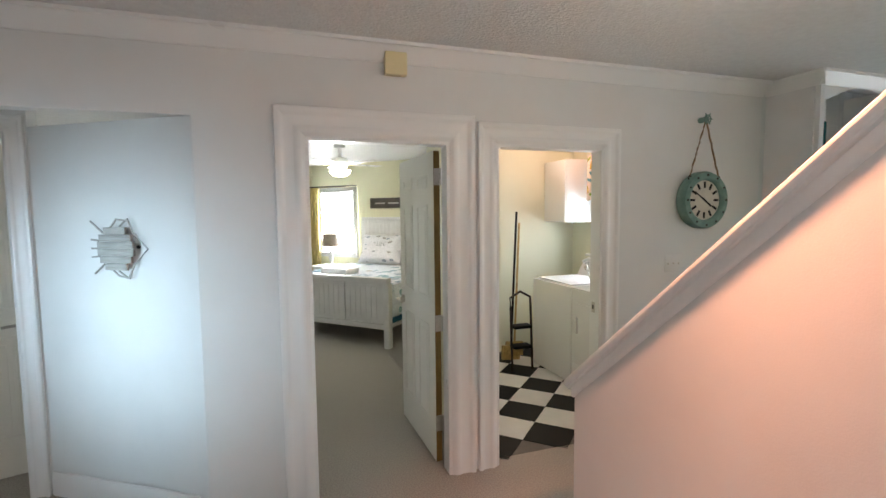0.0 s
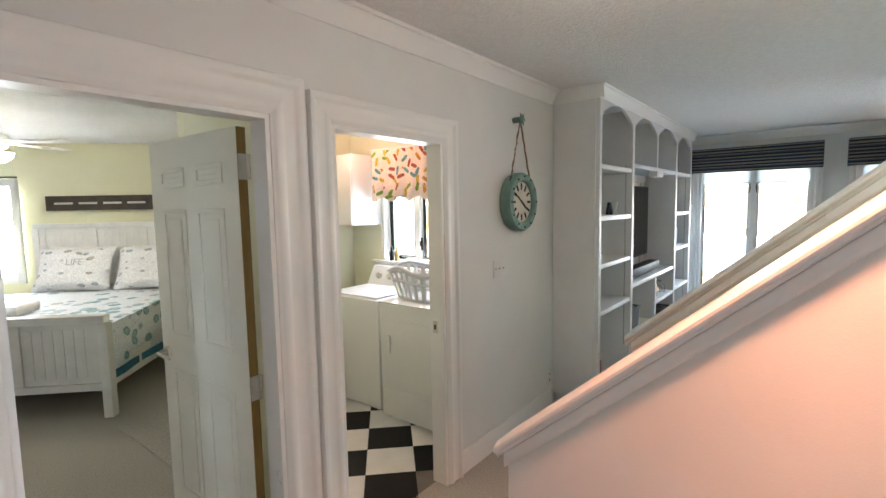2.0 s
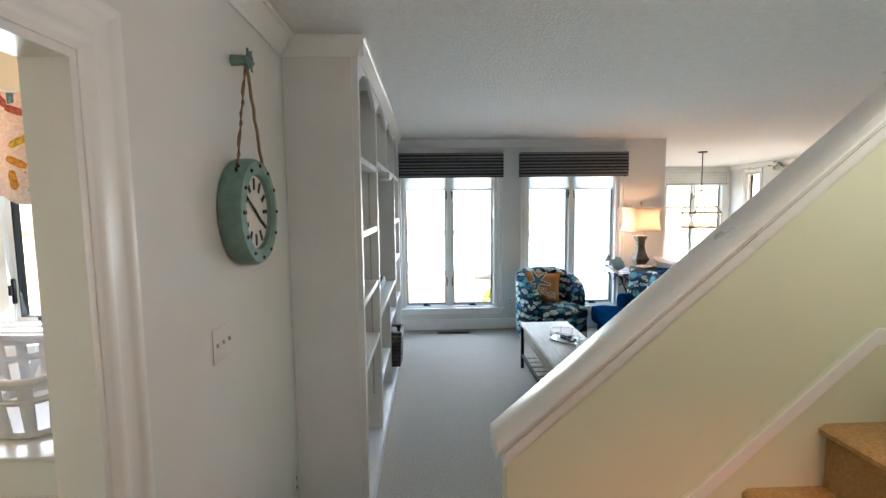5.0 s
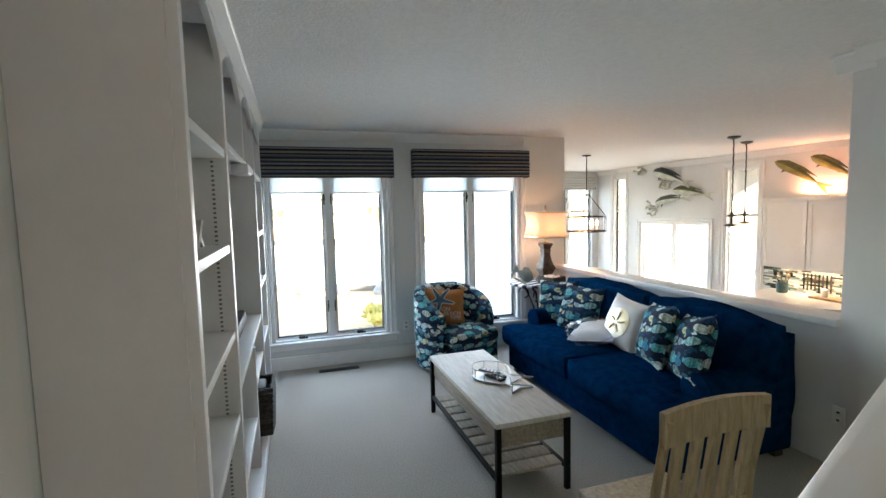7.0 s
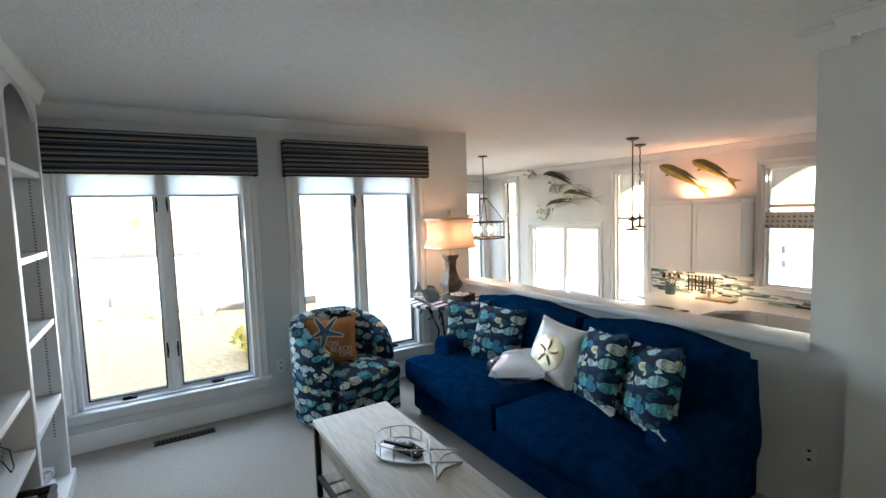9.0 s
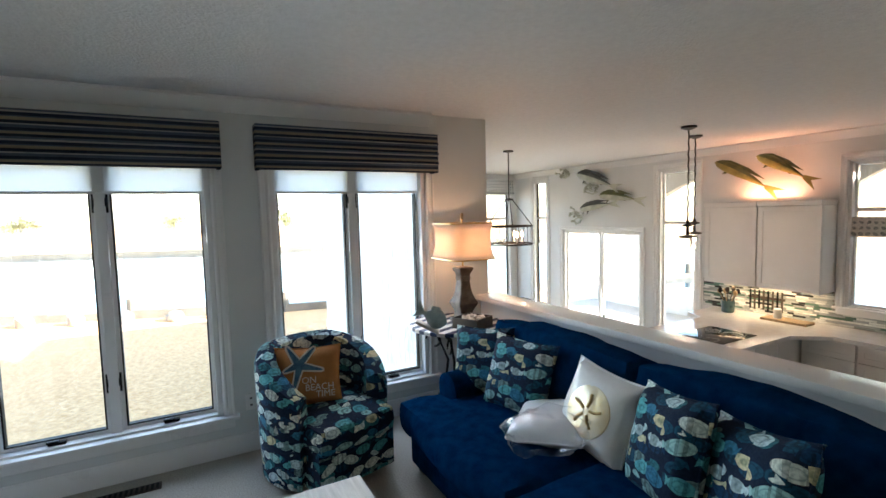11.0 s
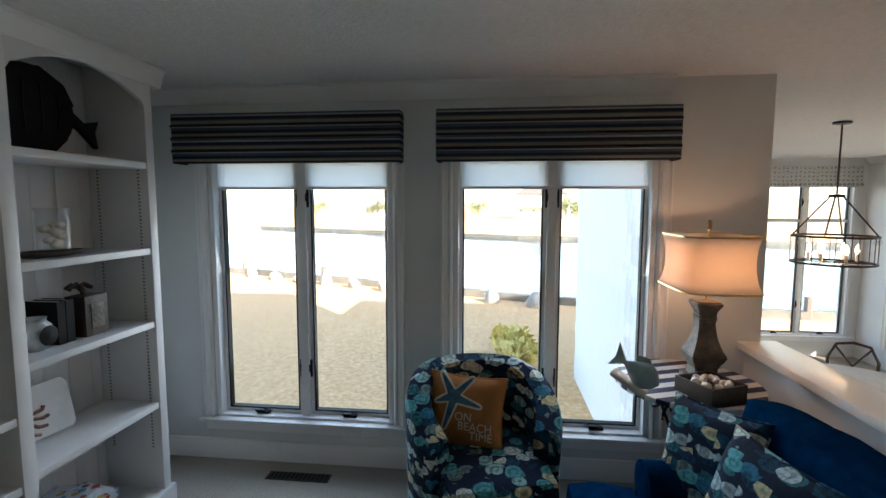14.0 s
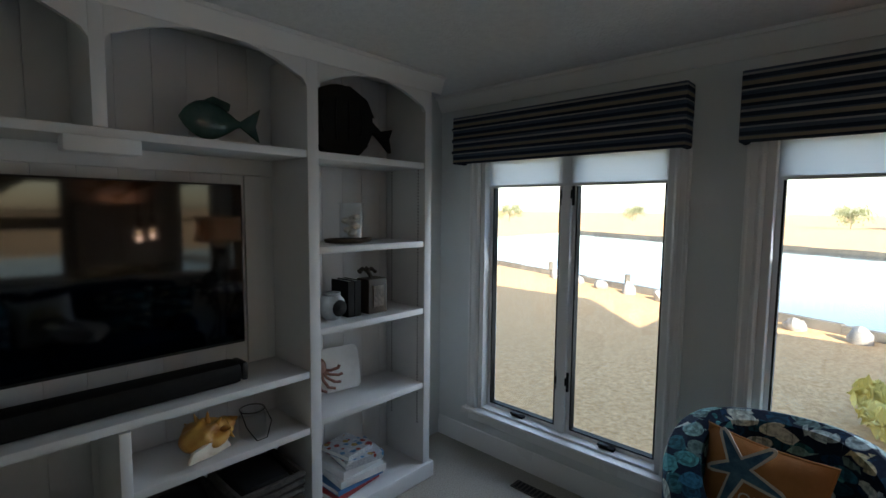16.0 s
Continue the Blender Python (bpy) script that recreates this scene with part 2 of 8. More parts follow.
def mth(m, op, a, b=None, c=None):
    n = nd(m, "ShaderNodeMath")
    n.operation = op
    for k, v in enumerate((a, b, c)):
        if v is None:
            continue
        if isinstance(v, (int, float)):
            n.inputs[k].default_value = v
        else:
            link(m, v, n.inputs[k])
    return n.outputs[0]


def print_marks(m, v, cols, scale, a, b, spin, tail, rand):
    """Scattered marks a long and b high: gives their mask and their colour."""
    vo = nd(m, "ShaderNodeTexVoronoi", Scale=scale, Randomness=rand)
    link(m, v, vo.inputs["Vector"])
    df = nd(m, "ShaderNodeVectorMath")
    df.operation = "SUBTRACT"
    link(m, v, df.inputs[0])
    link(m, vo.outputs["Position"], df.inputs[1])
    xyz = nd(m, "ShaderNodeSeparateXYZ")
    link(m, df.outputs[0], xyz.inputs[0])
    rgb = nd(m, "ShaderNodeSeparateColor")
    link(m, vo.outputs["Color"], rgb.inputs[0])
    dx, dy, dz = xyz.outputs
    if spin:
        ang = mth(m, "MULTIPLY", rgb.outputs[1], 6.283)
        cs, sn = mth(m, "COSINE", ang), mth(m, "SINE", ang)
        u = mth(m, "ADD", mth(m, "MULTIPLY", dy, cs), mth(m, "MULTIPLY", dz, sn))
        w = mth(m, "SUBTRACT", mth(m, "MULTIPLY", dz, cs), mth(m, "MULTIPLY", dy, sn))
    else:
        flat = mth(m, "SQRT", mth(m, "ADD", mth(m, "MULTIPLY", dx, dx), mth(m, "MULTIPLY", dy, dy)))
        side = mth(m, "SIGN", mth(m, "ADD", dx, mth(m, "MULTIPLY", dy, 0.6)))
        flip = mth(m, "SIGN", mth(m, "SUBTRACT", rgb.outputs[1], 0.5))
        u = mth(m, "MULTIPLY", mth(m, "MULTIPLY", flat, side), flip)
        w = mth(m, "ADD", dz, mth(m, "MULTIPLY", u, mth(m, "MULTIPLY_ADD", rgb.outputs[2], 0.7, -0.35)))
    pw = 5.0 if spin else (1.5 if tail else 2.0)
    e = mth(m, "SQRT", mth(m, "ADD", mth(m, "POWER", mth(m, "ABSOLUTE", mth(m, "DIVIDE", u, a)), pw), mth(m, "POWER", mth(m, "ABSOLUTE", mth(m, "DIVIDE", w, b)), 2.0)))
    mask = mth(m, "LESS_THAN", e, 1.0)
    if tail:
        t1 = mth(m, "MULTIPLY", mth(m, "GREATER_THAN", u, 0.8 * a), mth(m, "LESS_THAN", u, 1.42 * a))
        t2 = mth(m, "LESS_THAN", mth(m, "ABSOLUTE", w), mth(m, "MULTIPLY_ADD", u, 0.8, -0.62 * a))
        mask = mth(m, "MAXIMUM", mask, mth(m, "MULTIPLY", t1, t2))
    col = ramp(m, rgb.outputs[0], cols, "CONSTANT")
    tone = ramp(m, e, [(0.0, (1, 1, 1)), (0.62, (1, 1, 1)), (0.7, (0.45, 0.52, 0.55)), (0.8, (1.0, 1.0, 1.0))])
    if tail:
        # bars across some bodies, a gill line and an eye
        bars = mth(m, "MULTIPLY", mth(m, "GREATER_THAN", mth(m, "SINE", mth(m, "MULTIPLY", u, 11.0 / a)), 0.45), mth(m, "GREATER_THAN", rgb.outputs[2], 0.45))
        gill = mth(m, "LESS_THAN", mth(m, "ABSOLUTE", mth(m, "ADD", u, 0.5 * a)), 0.05 * a)
        dark = mth(m, "SUBTRACT", 1.0, mth(m, "MULTIPLY", mth(m, "MAXIMUM", bars, gill), 0.5))
        x0 = nd(m, "ShaderNodeMix")
        x0.data_type, x0.blend_type = "RGBA", "MULTIPLY"
        x0.inputs["Factor"].default_value = 1.0
        link(m, tone, x0.inputs["A"])
        link(m, dark, x0.inputs["B"])
        tone = x0.outputs["Result"]
    x2 = nd(m, "ShaderNodeMix")
    x2.data_type, x2.blend_type = "RGBA", "MULTIPLY"
    x2.inputs["Factor"].default_value = 0.85
    link(m, col, x2.inputs["A"])
    link(m, tone, x2.inputs["B"])
    return mask, x2.outputs["Result"]


def printed_cloth(name, base, cols, scale, a, b, spin=False, tail=True, rough=0.85, rand=0.7):
    """Cloth printed with fish (two layers, the lower one deep teal), or (spin) sole shapes lying at all angles in the y-z plane."""
    m = mat(name, base, rough, 0, 0.2)
    v = coords(m)
    no = nd(m, "ShaderNodeTexNoise", Scale=70.0, Detail=3.0)
    link(m, v, no.inputs["Vector"])
    mot = ramp(m, no.outputs["Fac"], [(0.38, (0.55, 0.6, 0.62)), (0.58, (1, 1, 1))])
    # ground with a little weave-scale mottling
    under = ramp(m, no.outputs["Fac"], [(0.4, base), (0.65, tuple(min(1, c * 1.25 + 0.004) for c in base))])
    layers = [(v, cols, scale, a, b)]
    if tail:
        sh = nd(m, "ShaderNodeVectorMath")
        sh.operation = "ADD"
        sh.inputs[1].default_value = (0.37, 0.21, 0.53)
        link(m, v, sh.inputs[0])
        deep = [(0, (0.008, 0.07, 0.13)), (0.3, (0.03, 0.17, 0.21)), (0.6, (0.006, 0.045, 0.11)), (0.8, (0.16, 0.27, 0.27))]
        layers.insert(0, (sh.outputs[0], deep, scale * 1.15, a * 0.9, b * 0.9))
    for vec, cc, sc, aa, bb in layers:
        mask, col = print_marks(m, vec, cc, sc, aa, bb, spin, tail, rand)
        x1 = nd(m, "ShaderNodeMix")
        x1.data_type, x1.blend_type = "RGBA", "MULTIPLY"
        x1.inputs["Factor"].default_value = 0.9
        link(m, col, x1.inputs["A"])
        link(m, mot, x1.inputs["B"])
        mx = nd(m, "ShaderNodeMix")
        mx.data_type = "RGBA"
        link(m, mask, mx.inputs["Factor"])
        link(m, under, mx.inputs["A"])
        link(m, x1.outputs["Result"], mx.inputs["B"])
        under = mx.outputs["Result"]
    link(m, under, bsdf(m).inputs["Base Color"])
    n = nd(m, "ShaderNodeTexNoise", Scale=450.0)
    bp = nd(m, "ShaderNodeBump", Strength=0.3, Distance=0.004)
    link(m, n.outputs["Fac"], bp.inputs["Height"])
    link(m, bp.outputs[0], bsdf(m).inputs["Normal"])
    return m


_fishcols = [(0, (0.10, 0.40, 0.44)), (0.2, (0.66, 0.74, 0.68)), (0.46, (0.03, 0.18, 0.30)), (0.54, (0.32, 0.58, 0.58)), (0.74, (0.62, 0.58, 0.36)), (0.82, (0.52, 0.68, 0.70))]
M_FISHCLOTH = printed_cloth("fish_print_cloth", (0.0015, 0.011, 0.034), _fishcols, 10.5, 0.056, 0.03)
M_FISHCLOTH_B = printed_cloth("fish_print_cushion_cloth", (0.0015, 0.012, 0.036), _fishcols, 9.5, 0.060, 0.032)
M_QUILT = printed_cloth("quilt_print", (0.70, 0.74, 0.80), [(0, (0.34, 0.5, 0.62)), (0.25, (0.62, 0.70, 0.80)), (0.6, (0.66, 0.60, 0.54)), (0.75, (0.42, 0.62, 0.68))], 7.5, 0.055, 0.04, tail=False)
M_SHAM = printed_cloth("sham_print", (0.74, 0.74, 0.75), [(0, (0.5, 0.55, 0.6)), (0.3, (0.68, 0.68, 0.68)), (0.7, (0.6, 0.56, 0.52))], 8.0, 0.04, 0.02, tail=False)
M_SANDAL = printed_cloth("sandal_print_cloth", (0.84, 0.66, 0.58), [(0, (0.78, 0.34, 0.06)), (0.22, (0.30, 0.44, 0.06)), (0.45, (0.20, 0.40, 0.46)), (0.62, (0.82, 0.52, 0.08)), (0.82, (0.55, 0.14, 0.09))], 11.0, 0.042, 0.0155, spin=True, tail=False, rand=0.85)
M_STEEL_CLEAR = glass_mat("clear_plastic", (0.96, 0.97, 0.98), 0.08)


# ---- mesh helpers ----
def box(bm, x0, y0, z0, x1, y1, z1, m=None):
    r = bmesh.ops.create_cube(bm, size=1)
    mm = Matrix.Translation(((x0 + x1) / 2, (y0 + y1) / 2, (z0 + z1) / 2)) @ Matrix.Diagonal((abs(x1 - x0), abs(y1 - y0), abs(z1 - z0), 1))
    if m is not None:
        mm = m @ mm
    bmesh.ops.transform(bm, matrix=mm, verts=r["verts"])
    return r["verts"]


def cyl(bm, r0, r1, h, segs=20, m=None):
    """A cone or cylinder from z 0 to h, moved by m."""
    r = bmesh.ops.create_cone(bm, cap_ends=True, segments=segs, radius1=r0, radius2=r1, depth=h)
    mm = Matrix.Translation((0, 0, h / 2))
    bmesh.ops.transform(bm, matrix=(m @ mm) if m is not None else mm, verts=r["verts"])
    return r["verts"]


def ball(bm, r, m=None, u=16, v=10):
    o = bmesh.ops.create_uvsphere(bm, u_segments=u, v_segments=v, radius=r)
    if m is not None:
        bmesh.ops.transform(bm, matrix=m, verts=o["verts"])
    return o["verts"]


def lathe(bm, prof, segs=24, m=None, sx=1.0, sy=1.0):
    """A turned shape from rows of radius and height."""
    rings = []
    for r, z in prof:
        ring = []
        for k in range(segs):
            a = 2 * math.pi * k / segs
            p = Vector((r * sx * math.cos(a), r * sy * math.sin(a), z))
            ring.append(bm.verts.new(m @ p if m is not None else p))
        rings.append(ring)
    for a, b in zip(rings, rings[1:]):
        for k in range(segs):
            bm.faces.new((a[k], a[(k + 1) % segs], b[(k + 1) % segs], b[k]))
    if prof[0][0] > 1e-4:
        bm.faces.new(list(reversed(rings[0])))
    if prof[-1][0] > 1e-4:
        bm.faces.new(rings[-1])


def slab(bm, pts, h0, h1, m=None):
    """An upright prism: a flat outline (x, y) raised from h0 to h1."""
    lo = [bm.verts.new((m or Matrix()) @ Vector((x, y, h0))) for x, y in pts]
    hi = [bm.verts.new((m or Matrix()) @ Vector((x, y, h1))) for x, y in pts]
    n = len(pts)
    bm.faces.new(list(reversed(lo)))
    bm.faces.new(hi)
    for k in range(n):
        bm.faces.new((lo[k], lo[(k + 1) % n], hi[(k + 1) % n], hi[k]))


STAND = Matrix(((1, 0, 0, 0), (0, 0, -1, 0), (0, 1, 0, 0), (0, 0, 0, 1)))     # outline (x, y) becomes (x, z), rising towards -y
SIDE = Matrix(((0, 0, 1, 0), (1, 0, 0, 0), (0, 1, 0, 0), (0, 0, 0, 1)))      # outline (x, y) becomes (y, z), rising towards +x


def tube(bm, pts, r, segs=8, closed=False):
    """A round bar along a line of points."""
    pts = [Vector(p) for p in pts]
    n = len(pts)
    rings = []
    for i, p in enumerate(pts):
        a = pts[i - 1] if i or closed else p
        b = pts[(i + 1) % n] if i < n - 1 or closed else p
        d = (b - a).normalized()
        up = Vector((0, 0, 1)) if abs(d.z) < 0.95 else Vector((1, 0, 0))
        s = d.cross(up).normalized()
        u = s.cross(d)
        rings.append([bm.verts.new(p + r * (math.cos(2 * math.pi * k / segs) * s + math.sin(2 * math.pi * k / segs) * u)) for k in range(segs)])
    pairs = list(zip(rings, rings[1:])) + ([(rings[-1], rings[0])] if closed else [])
    for a, b in pairs:
        for k in range(segs):
            bm.faces.new((a[k], a[(k + 1) % segs], b[(k + 1) % segs], b[k]))
    if not closed:
        bm.faces.new(list(reversed(rings[0])))
        bm.faces.new(rings[-1])


def bevel(bm, w, segs=2):
    e = [e for e in bm.edges if e.is_manifold and e.calc_face_angle(0) > 0.6]
    bmesh.ops.bevel(bm, geom=e, offset=w, segments=segs, profile=0.6, affect="EDGES", clamp_overlap=True)
    return bm


def part(name, bm, material, parent=None, label="", smooth=True, m=None):
    """Links a bmesh as one mesh object, under a thing or a part."""
    bmesh.ops.recalc_face_normals(bm, faces=bm.faces)
    me = bpy.data.meshes.new(name)
    bm.to_mesh(me)
    bm.free()
    me.materials.append(material)
    if smooth:
        me.polygons.foreach_set("use_smooth", [True] * len(me.polygons))
        me.set_sharp_from_angle(angle=radians(38))
    ob = new(name, me)
    if parent is not None:
        ob.parent = parent
    if m is not None:
        ob.matrix_basis = m
    if label:
        tagged(ob, label)
    return ob


def thing(name, label, category, m=None, group="", kind=""):
    ob = new(name)
    ob.empty_display_size = 0.1
    if m is not None:
        ob.matrix_basis = m
    return tagged(ob, label, category, group, kind)


def setting(name, bm, material, label="", category=""):
    return tagged(part(name, bm, material), label, category, "", "structure")


def bx(x0, y0, z0, x1, y1, z1, bev=0.0, m=None):
    bm = bmesh.new()
    box(bm, x0, y0, z0, x1, y1, z1, m)
    return bevel(bm, bev) if bev else bm


def wall_with_holes(bm, along, a0, a1, t0, t1, z0, z1, holes):
    """A wall along x or y from a0 to a1, t0..t1 thick, with openings (b0, b1, zb, zt) cut clean through."""
    def add(p0, p1, q0, q1):
        if p1 - p0 > 1e-4 and q1 - q0 > 1e-4:
            if along == "x":
                box(bm, p0, t0, q0, p1, t1, q1)
            else:
                box(bm, t0, p0, q0, t1, p1, q1)
    at = a0
    for b0, b1, zb, zt in sorted(holes):
        add(at, b0, z0, z1)
        add(b0, b1, z0, zb)
        add(b0, b1, zt, z1)
        at = b1
    add(at, a1, z0, z1)
    return bm


# ---- the large structure ----
CEIL = 2.47
KF = -0.66                      # the sunken kitchen floor
GROUND = -1.25


def walls(name, along, a0, a1, t0, t1, z0, z1, holes, material, label, category="wall"):
    return setting(name, wall_with_holes(bmesh.new(), along, a0, a1, t0, t1, z0, z1, holes), material, label, category)


# floors
_bm = bmesh.new()
box(_bm, -3.2, -2.6, -0.2, 3.2, 2.53, 0)
box(_bm, 3.2, -1.41, -0.2, 7.14, 2.6, 0)
box(_bm, -3.2, 2.53, -0.2, 0.95, 9.4, 0)
box(_bm, 0.95, 4.9, -0.2, 4.2, 9.4, 0)
setting("floor", _bm, M_CARPET, "pale beige cut-pile carpet through hall and sitting room", "floor")
setting("floor_laundry", bx(0.95, 2.53, -0.2, 3.2, 4.9, -0.006), M_GROUT, "bed of the black and white laundry floor", "floor")
_bm = bmesh.new()
slab(_bm, [(0.95, 3.6), (1.03, 3.6), (1.51, 4.75), (1.51, 4.9), (0.95, 4.9)], -0.03, 0.012)
setting("floor_bedroom_corner", _bm, M_CARPET, "beige bedroom carpet beside the slanting wall", "floor")
setting("floor_kitchen", bx(3.3, -5.65, KF - 0.2, 12.2, -1.41, KF), M_GREYWOOD, "pale kitchen and dining floor, three steps down", "floor")
# ceilings
_bm = bmesh.new()
box(_bm, -3.2, -2.6, CEIL, 7.14, 2.6, CEIL + 0.2)
setting("ceiling", _bm, M_CEIL, "white textured ceiling of the hall and sitting room", "ceiling")
_bm = bmesh.new()
box(_bm, -3.2, 2.6, CEIL + 0.001, 3.2, 9.4, CEIL + 0.2)
box(_bm, 3.2, 4.74, CEIL + 0.001, 4.2, 9.4, CEIL + 0.2)
setting("ceiling_bedroom", _bm, M_CEIL, "white ceiling of the bedroom and laundry", "ceiling")
setting("ceiling_kitchen", bx(3.3, -5.65, CEIL + 0.002, 12.2, -2.6, CEIL + 0.2), M_CEIL, "white kitchen ceiling", "ceiling")
setting("ceiling_dining", bx(7.14, -2.6, CEIL + 0.001, 12.2, -1.36, CEIL + 0.2), M_CEIL, "white dining ceiling", "ceiling")

# window wall of the sitting room
W1, W2 = (0.86, 2.09), (-0.74, 0.48)
WZ = (0.275, 2.06)
walls("wall_east", "y", -1.355, 2.6, 6.97, 7.14, -0.2, CEIL, [(*W2, *WZ), (*W1, *WZ)], M_SITWALL, "pale sea-grey window wall of the sitting room")
# clock wall with the bedroom and laundry doors
walls("wall_hall", "x", -3.2, 3.2, 2.455, 2.545, 0, CEIL, [(-3.2, -0.5, 0, 2.045), (0.02, 0.81, 0, 1.965), (1.1, 1.85, 0, 1.965)], M_WALL, "white painted hall wall with two doorways")
walls("wall_north", "x", 3.2, 6.97, 2.455, 2.6, 0, CEIL, [], M_SITWALL, "pale sea-grey wall behind the built-in bookcase")
_bm = bmesh.new()
slab(_bm, [(-0.501, 2.457), (-0.501, 2.575), (-1.30, 3.12), (-1.38, 3.02)], 0, 2.0445)
setting("wall_entry_diagonal", _bm, M_WALL, "slanting white wall in the entry hall", "wall")
walls("wall_entry", "x", -3.2, -1.38, 3.02, 3.14, 0, CEIL, [(-2.3, -1.49, 0, 2.0)], M_WALL, "white wall with the entry closet door")
# half wall between sitting room and kitchen, and its pier
_bm = bmesh.new()
box(_bm, 3.822, -1.41, KF, 6.97, -1.27, 0.88)
setting("wall_half", _bm, M_WALL, "white half wall behind the sofa", "wall")
_bm = bmesh.new()
box(_bm, 3.822, -1.46, 0.88, 7.0, -1.225, 0.925)
setting("trim_ledge", bevel(_bm, 0.008), M_TRIM, "glossy white ledge on the half wall", "ledge")
_bm = bmesh.new()
box(_bm, 3.62, -1.41, KF, 3.822, -1.27, CEIL)
box(_bm, 2.15, -1.41, KF, 3.62, -1.12, CEIL)
setting("wall_pier", _bm, M_WALL, "white wall pier at the kitchen opening", "wall")
# dining and kitchen shell
walls("wall_dining_north", "x", 7.14, 12.2, -1.36, -1.20, GROUND, CEIL, [], M_WALL, "white dining room wall")
walls("wall_kitchen_east", "y", -5.65, -1.36, 12.0, 12.2, GROUND, CEIL, [(-5.35, -3.95, -0.35, 2.2), (-3.6, -2.1, -0.35, 2.2)], M_WALL, "white dining wall with tall windows")
SOUTH = [(8.68, 10.5, KF, 1.27), (7.72, 8.36, KF, 2.24), (10.98, 11.42, KF + 0.3, 2.28), (4.75, 5.94, 0.46, 2.13)]
walls("wall_kitchen_south", "x", 3.3, 12.0, -5.65, -5.5, GROUND, CEIL, SOUTH, M_WALL, "white kitchen wall with sliding door and windows")
walls("wall_kitchen_west", "y", -5.5, -1.41, 3.3, 3.45, KF, CEIL, [], M_WALL, "white kitchen end wall")
# laundry shell
walls("wall_laundry_east", "y", 2.546, 4.9, 3.08, 3.2, 0, CEIL, [(3.33, 4.2, 1.08, 2.0)], M_LAUNDRY, "pale green-cream laundry wall with a casement window")
walls("wall_laundry_north", "x", 1.5, 3.08, 4.62, 4.74, 0, CEIL, [], M_LAUNDRY, "pale green-cream laundry end wall")
_bm = bmesh.new()
slab(_bm, [(1.02, 2.546), (1.05, 2.546), (1.05, 3.6), (1.54, 4.62), (1.54, 4.74), (1.5, 4.74), (1.02, 3.62)], 0, CEIL)
setting("wall_laundry_west", _bm, M_YELLOW, "wall between bedroom and laundry", "wall")
# bedroom shell: the bed wall runs on the slant
_bm = bmesh.new()
slab(_bm, [(4.06, 5.62), (4.16, 5.72), (0.51, 9.37), (0.41, 9.27)], 0, CEIL)
setting("wall_bedroom_slant", _bm, M_YELLOW, "pale yellow wall behind the bed", "wall")
walls("wall_bedroom_south", "x", 1.5, 4.2, 4.74, 4.85, 0, CEIL, [], M_YELLOW, "pale yellow bedroom wall")
walls("wall_bedroom_east", "y", 4.85, 5.7, 4.06, 4.16, 0, CEIL, [], M_YELLOW, "pale yellow bedroom wall end")
_bm = bmesh.new()
slab(_bm, [(0.41, 9.27), (0.51, 9.37), (-3.2, 9.39), (-3.2, 9.3)], 0, CEIL)
setting("wall_bedroom_north", _bm, M_YELLOW, "pale yellow bedroom end wall", "wall")
# outer shell that closes the place round the hall
walls("wall_west", "y", -2.6, 9.4, -3.3, -3.2, 0, CEIL, [], M_WALL, "plain white wall closing the entry hall")
walls("wall_south", "x", -3.2, 3.3, -2.7, -2.6, 0, CEIL, [], M_WALL, "plain white wall closing the hall")
walls("wall_stair_end", "x", 1.17, 2.2, -1.0, -0.9, 0, CEIL, [], M_CREAM, "cream wall at the stair landing")
# out-of-view block, sized so its edge throws the shadow on the lawn
_bm = bmesh.new()
box(_bm, -3.4, -4.2, CEIL + 0.21, 7.2, 2.6, 6.4)
box(_bm, -3.4, 2.61, CEIL + 0.21, 3.25, 12.6, 6.4)
setting("shadow_mass", _bm, M_WALL, "plain unseen block over the house, added to shade the lawn", "upper storey")


# ---- trim: crown, baseboards, casings ----
def profile_run(name, outline, p0, p1, label, category, material=None):
    """A moulding: an outline (out from the wall, up) drawn from p0 to p1; out is to the left of the way."""
    bm = bmesh.new()
    a, b = Vector((*p0, 0)), Vector((*p1, 0))
    d = (b - a).normalized()
    out = Vector((-d.y, d.x, 0))
    rows = [[bm.verts.new(q + out * o + Vector((0, 0, z))) for o, z in outline] for q in (a, b)]
    n = len(outline)
    for k in range(n):
        bm.faces.new((rows[0][k], rows[0][(k + 1) % n], rows[1][(k + 1) % n], rows[1][k]))
    bm.faces.new(rows[0])
    bm.faces.new(list(reversed(rows[1])))
    return setting(name, bm, material or M_TRIM, label, category)


CROWN = [(0, CEIL - 0.1), (0.012, CEIL - 0.1), (0.02, CEIL - 0.085), (0.03, CEIL - 0.075), (0.05, CEIL - 0.035), (0.062, CEIL - 0.022), (0.075, CEIL - 0.02), (0.075, CEIL - 0.002), (0, CEIL - 0.002)]
BASE = [(0, 0.002), (0.016, 0.002), (0.016, 0.1), (0.011, 0.115), (0.008, 0.135), (0, 0.14)]
profile_run("trim_crown_east", CROWN, (6.969, -0.79), (6.969, 2.45), "white crown moulding over the windows", "crown moulding")
profile_run("trim_crown_pier", CROWN, (3.695, -1.269), (3.897, -1.269), "white crown moulding on the pier", "crown moulding")
profile_run("trim_crown_pier_end", CROWN, (3.8225, -1.27), (3.8225, -1.41), "white crown moulding on the pier end", "crown moulding")
profile_run("trim_crown_pier_step", CROWN, (3.6205, -1.12), (3.6205, -1.269), "white crown moulding on the step of the pier", "crown moulding")
profile_run("trim_crown_pier_wall", CROWN, (2.16, -1.119), (3.695, -1.119), "white crown moulding on the pier wall", "crown moulding")
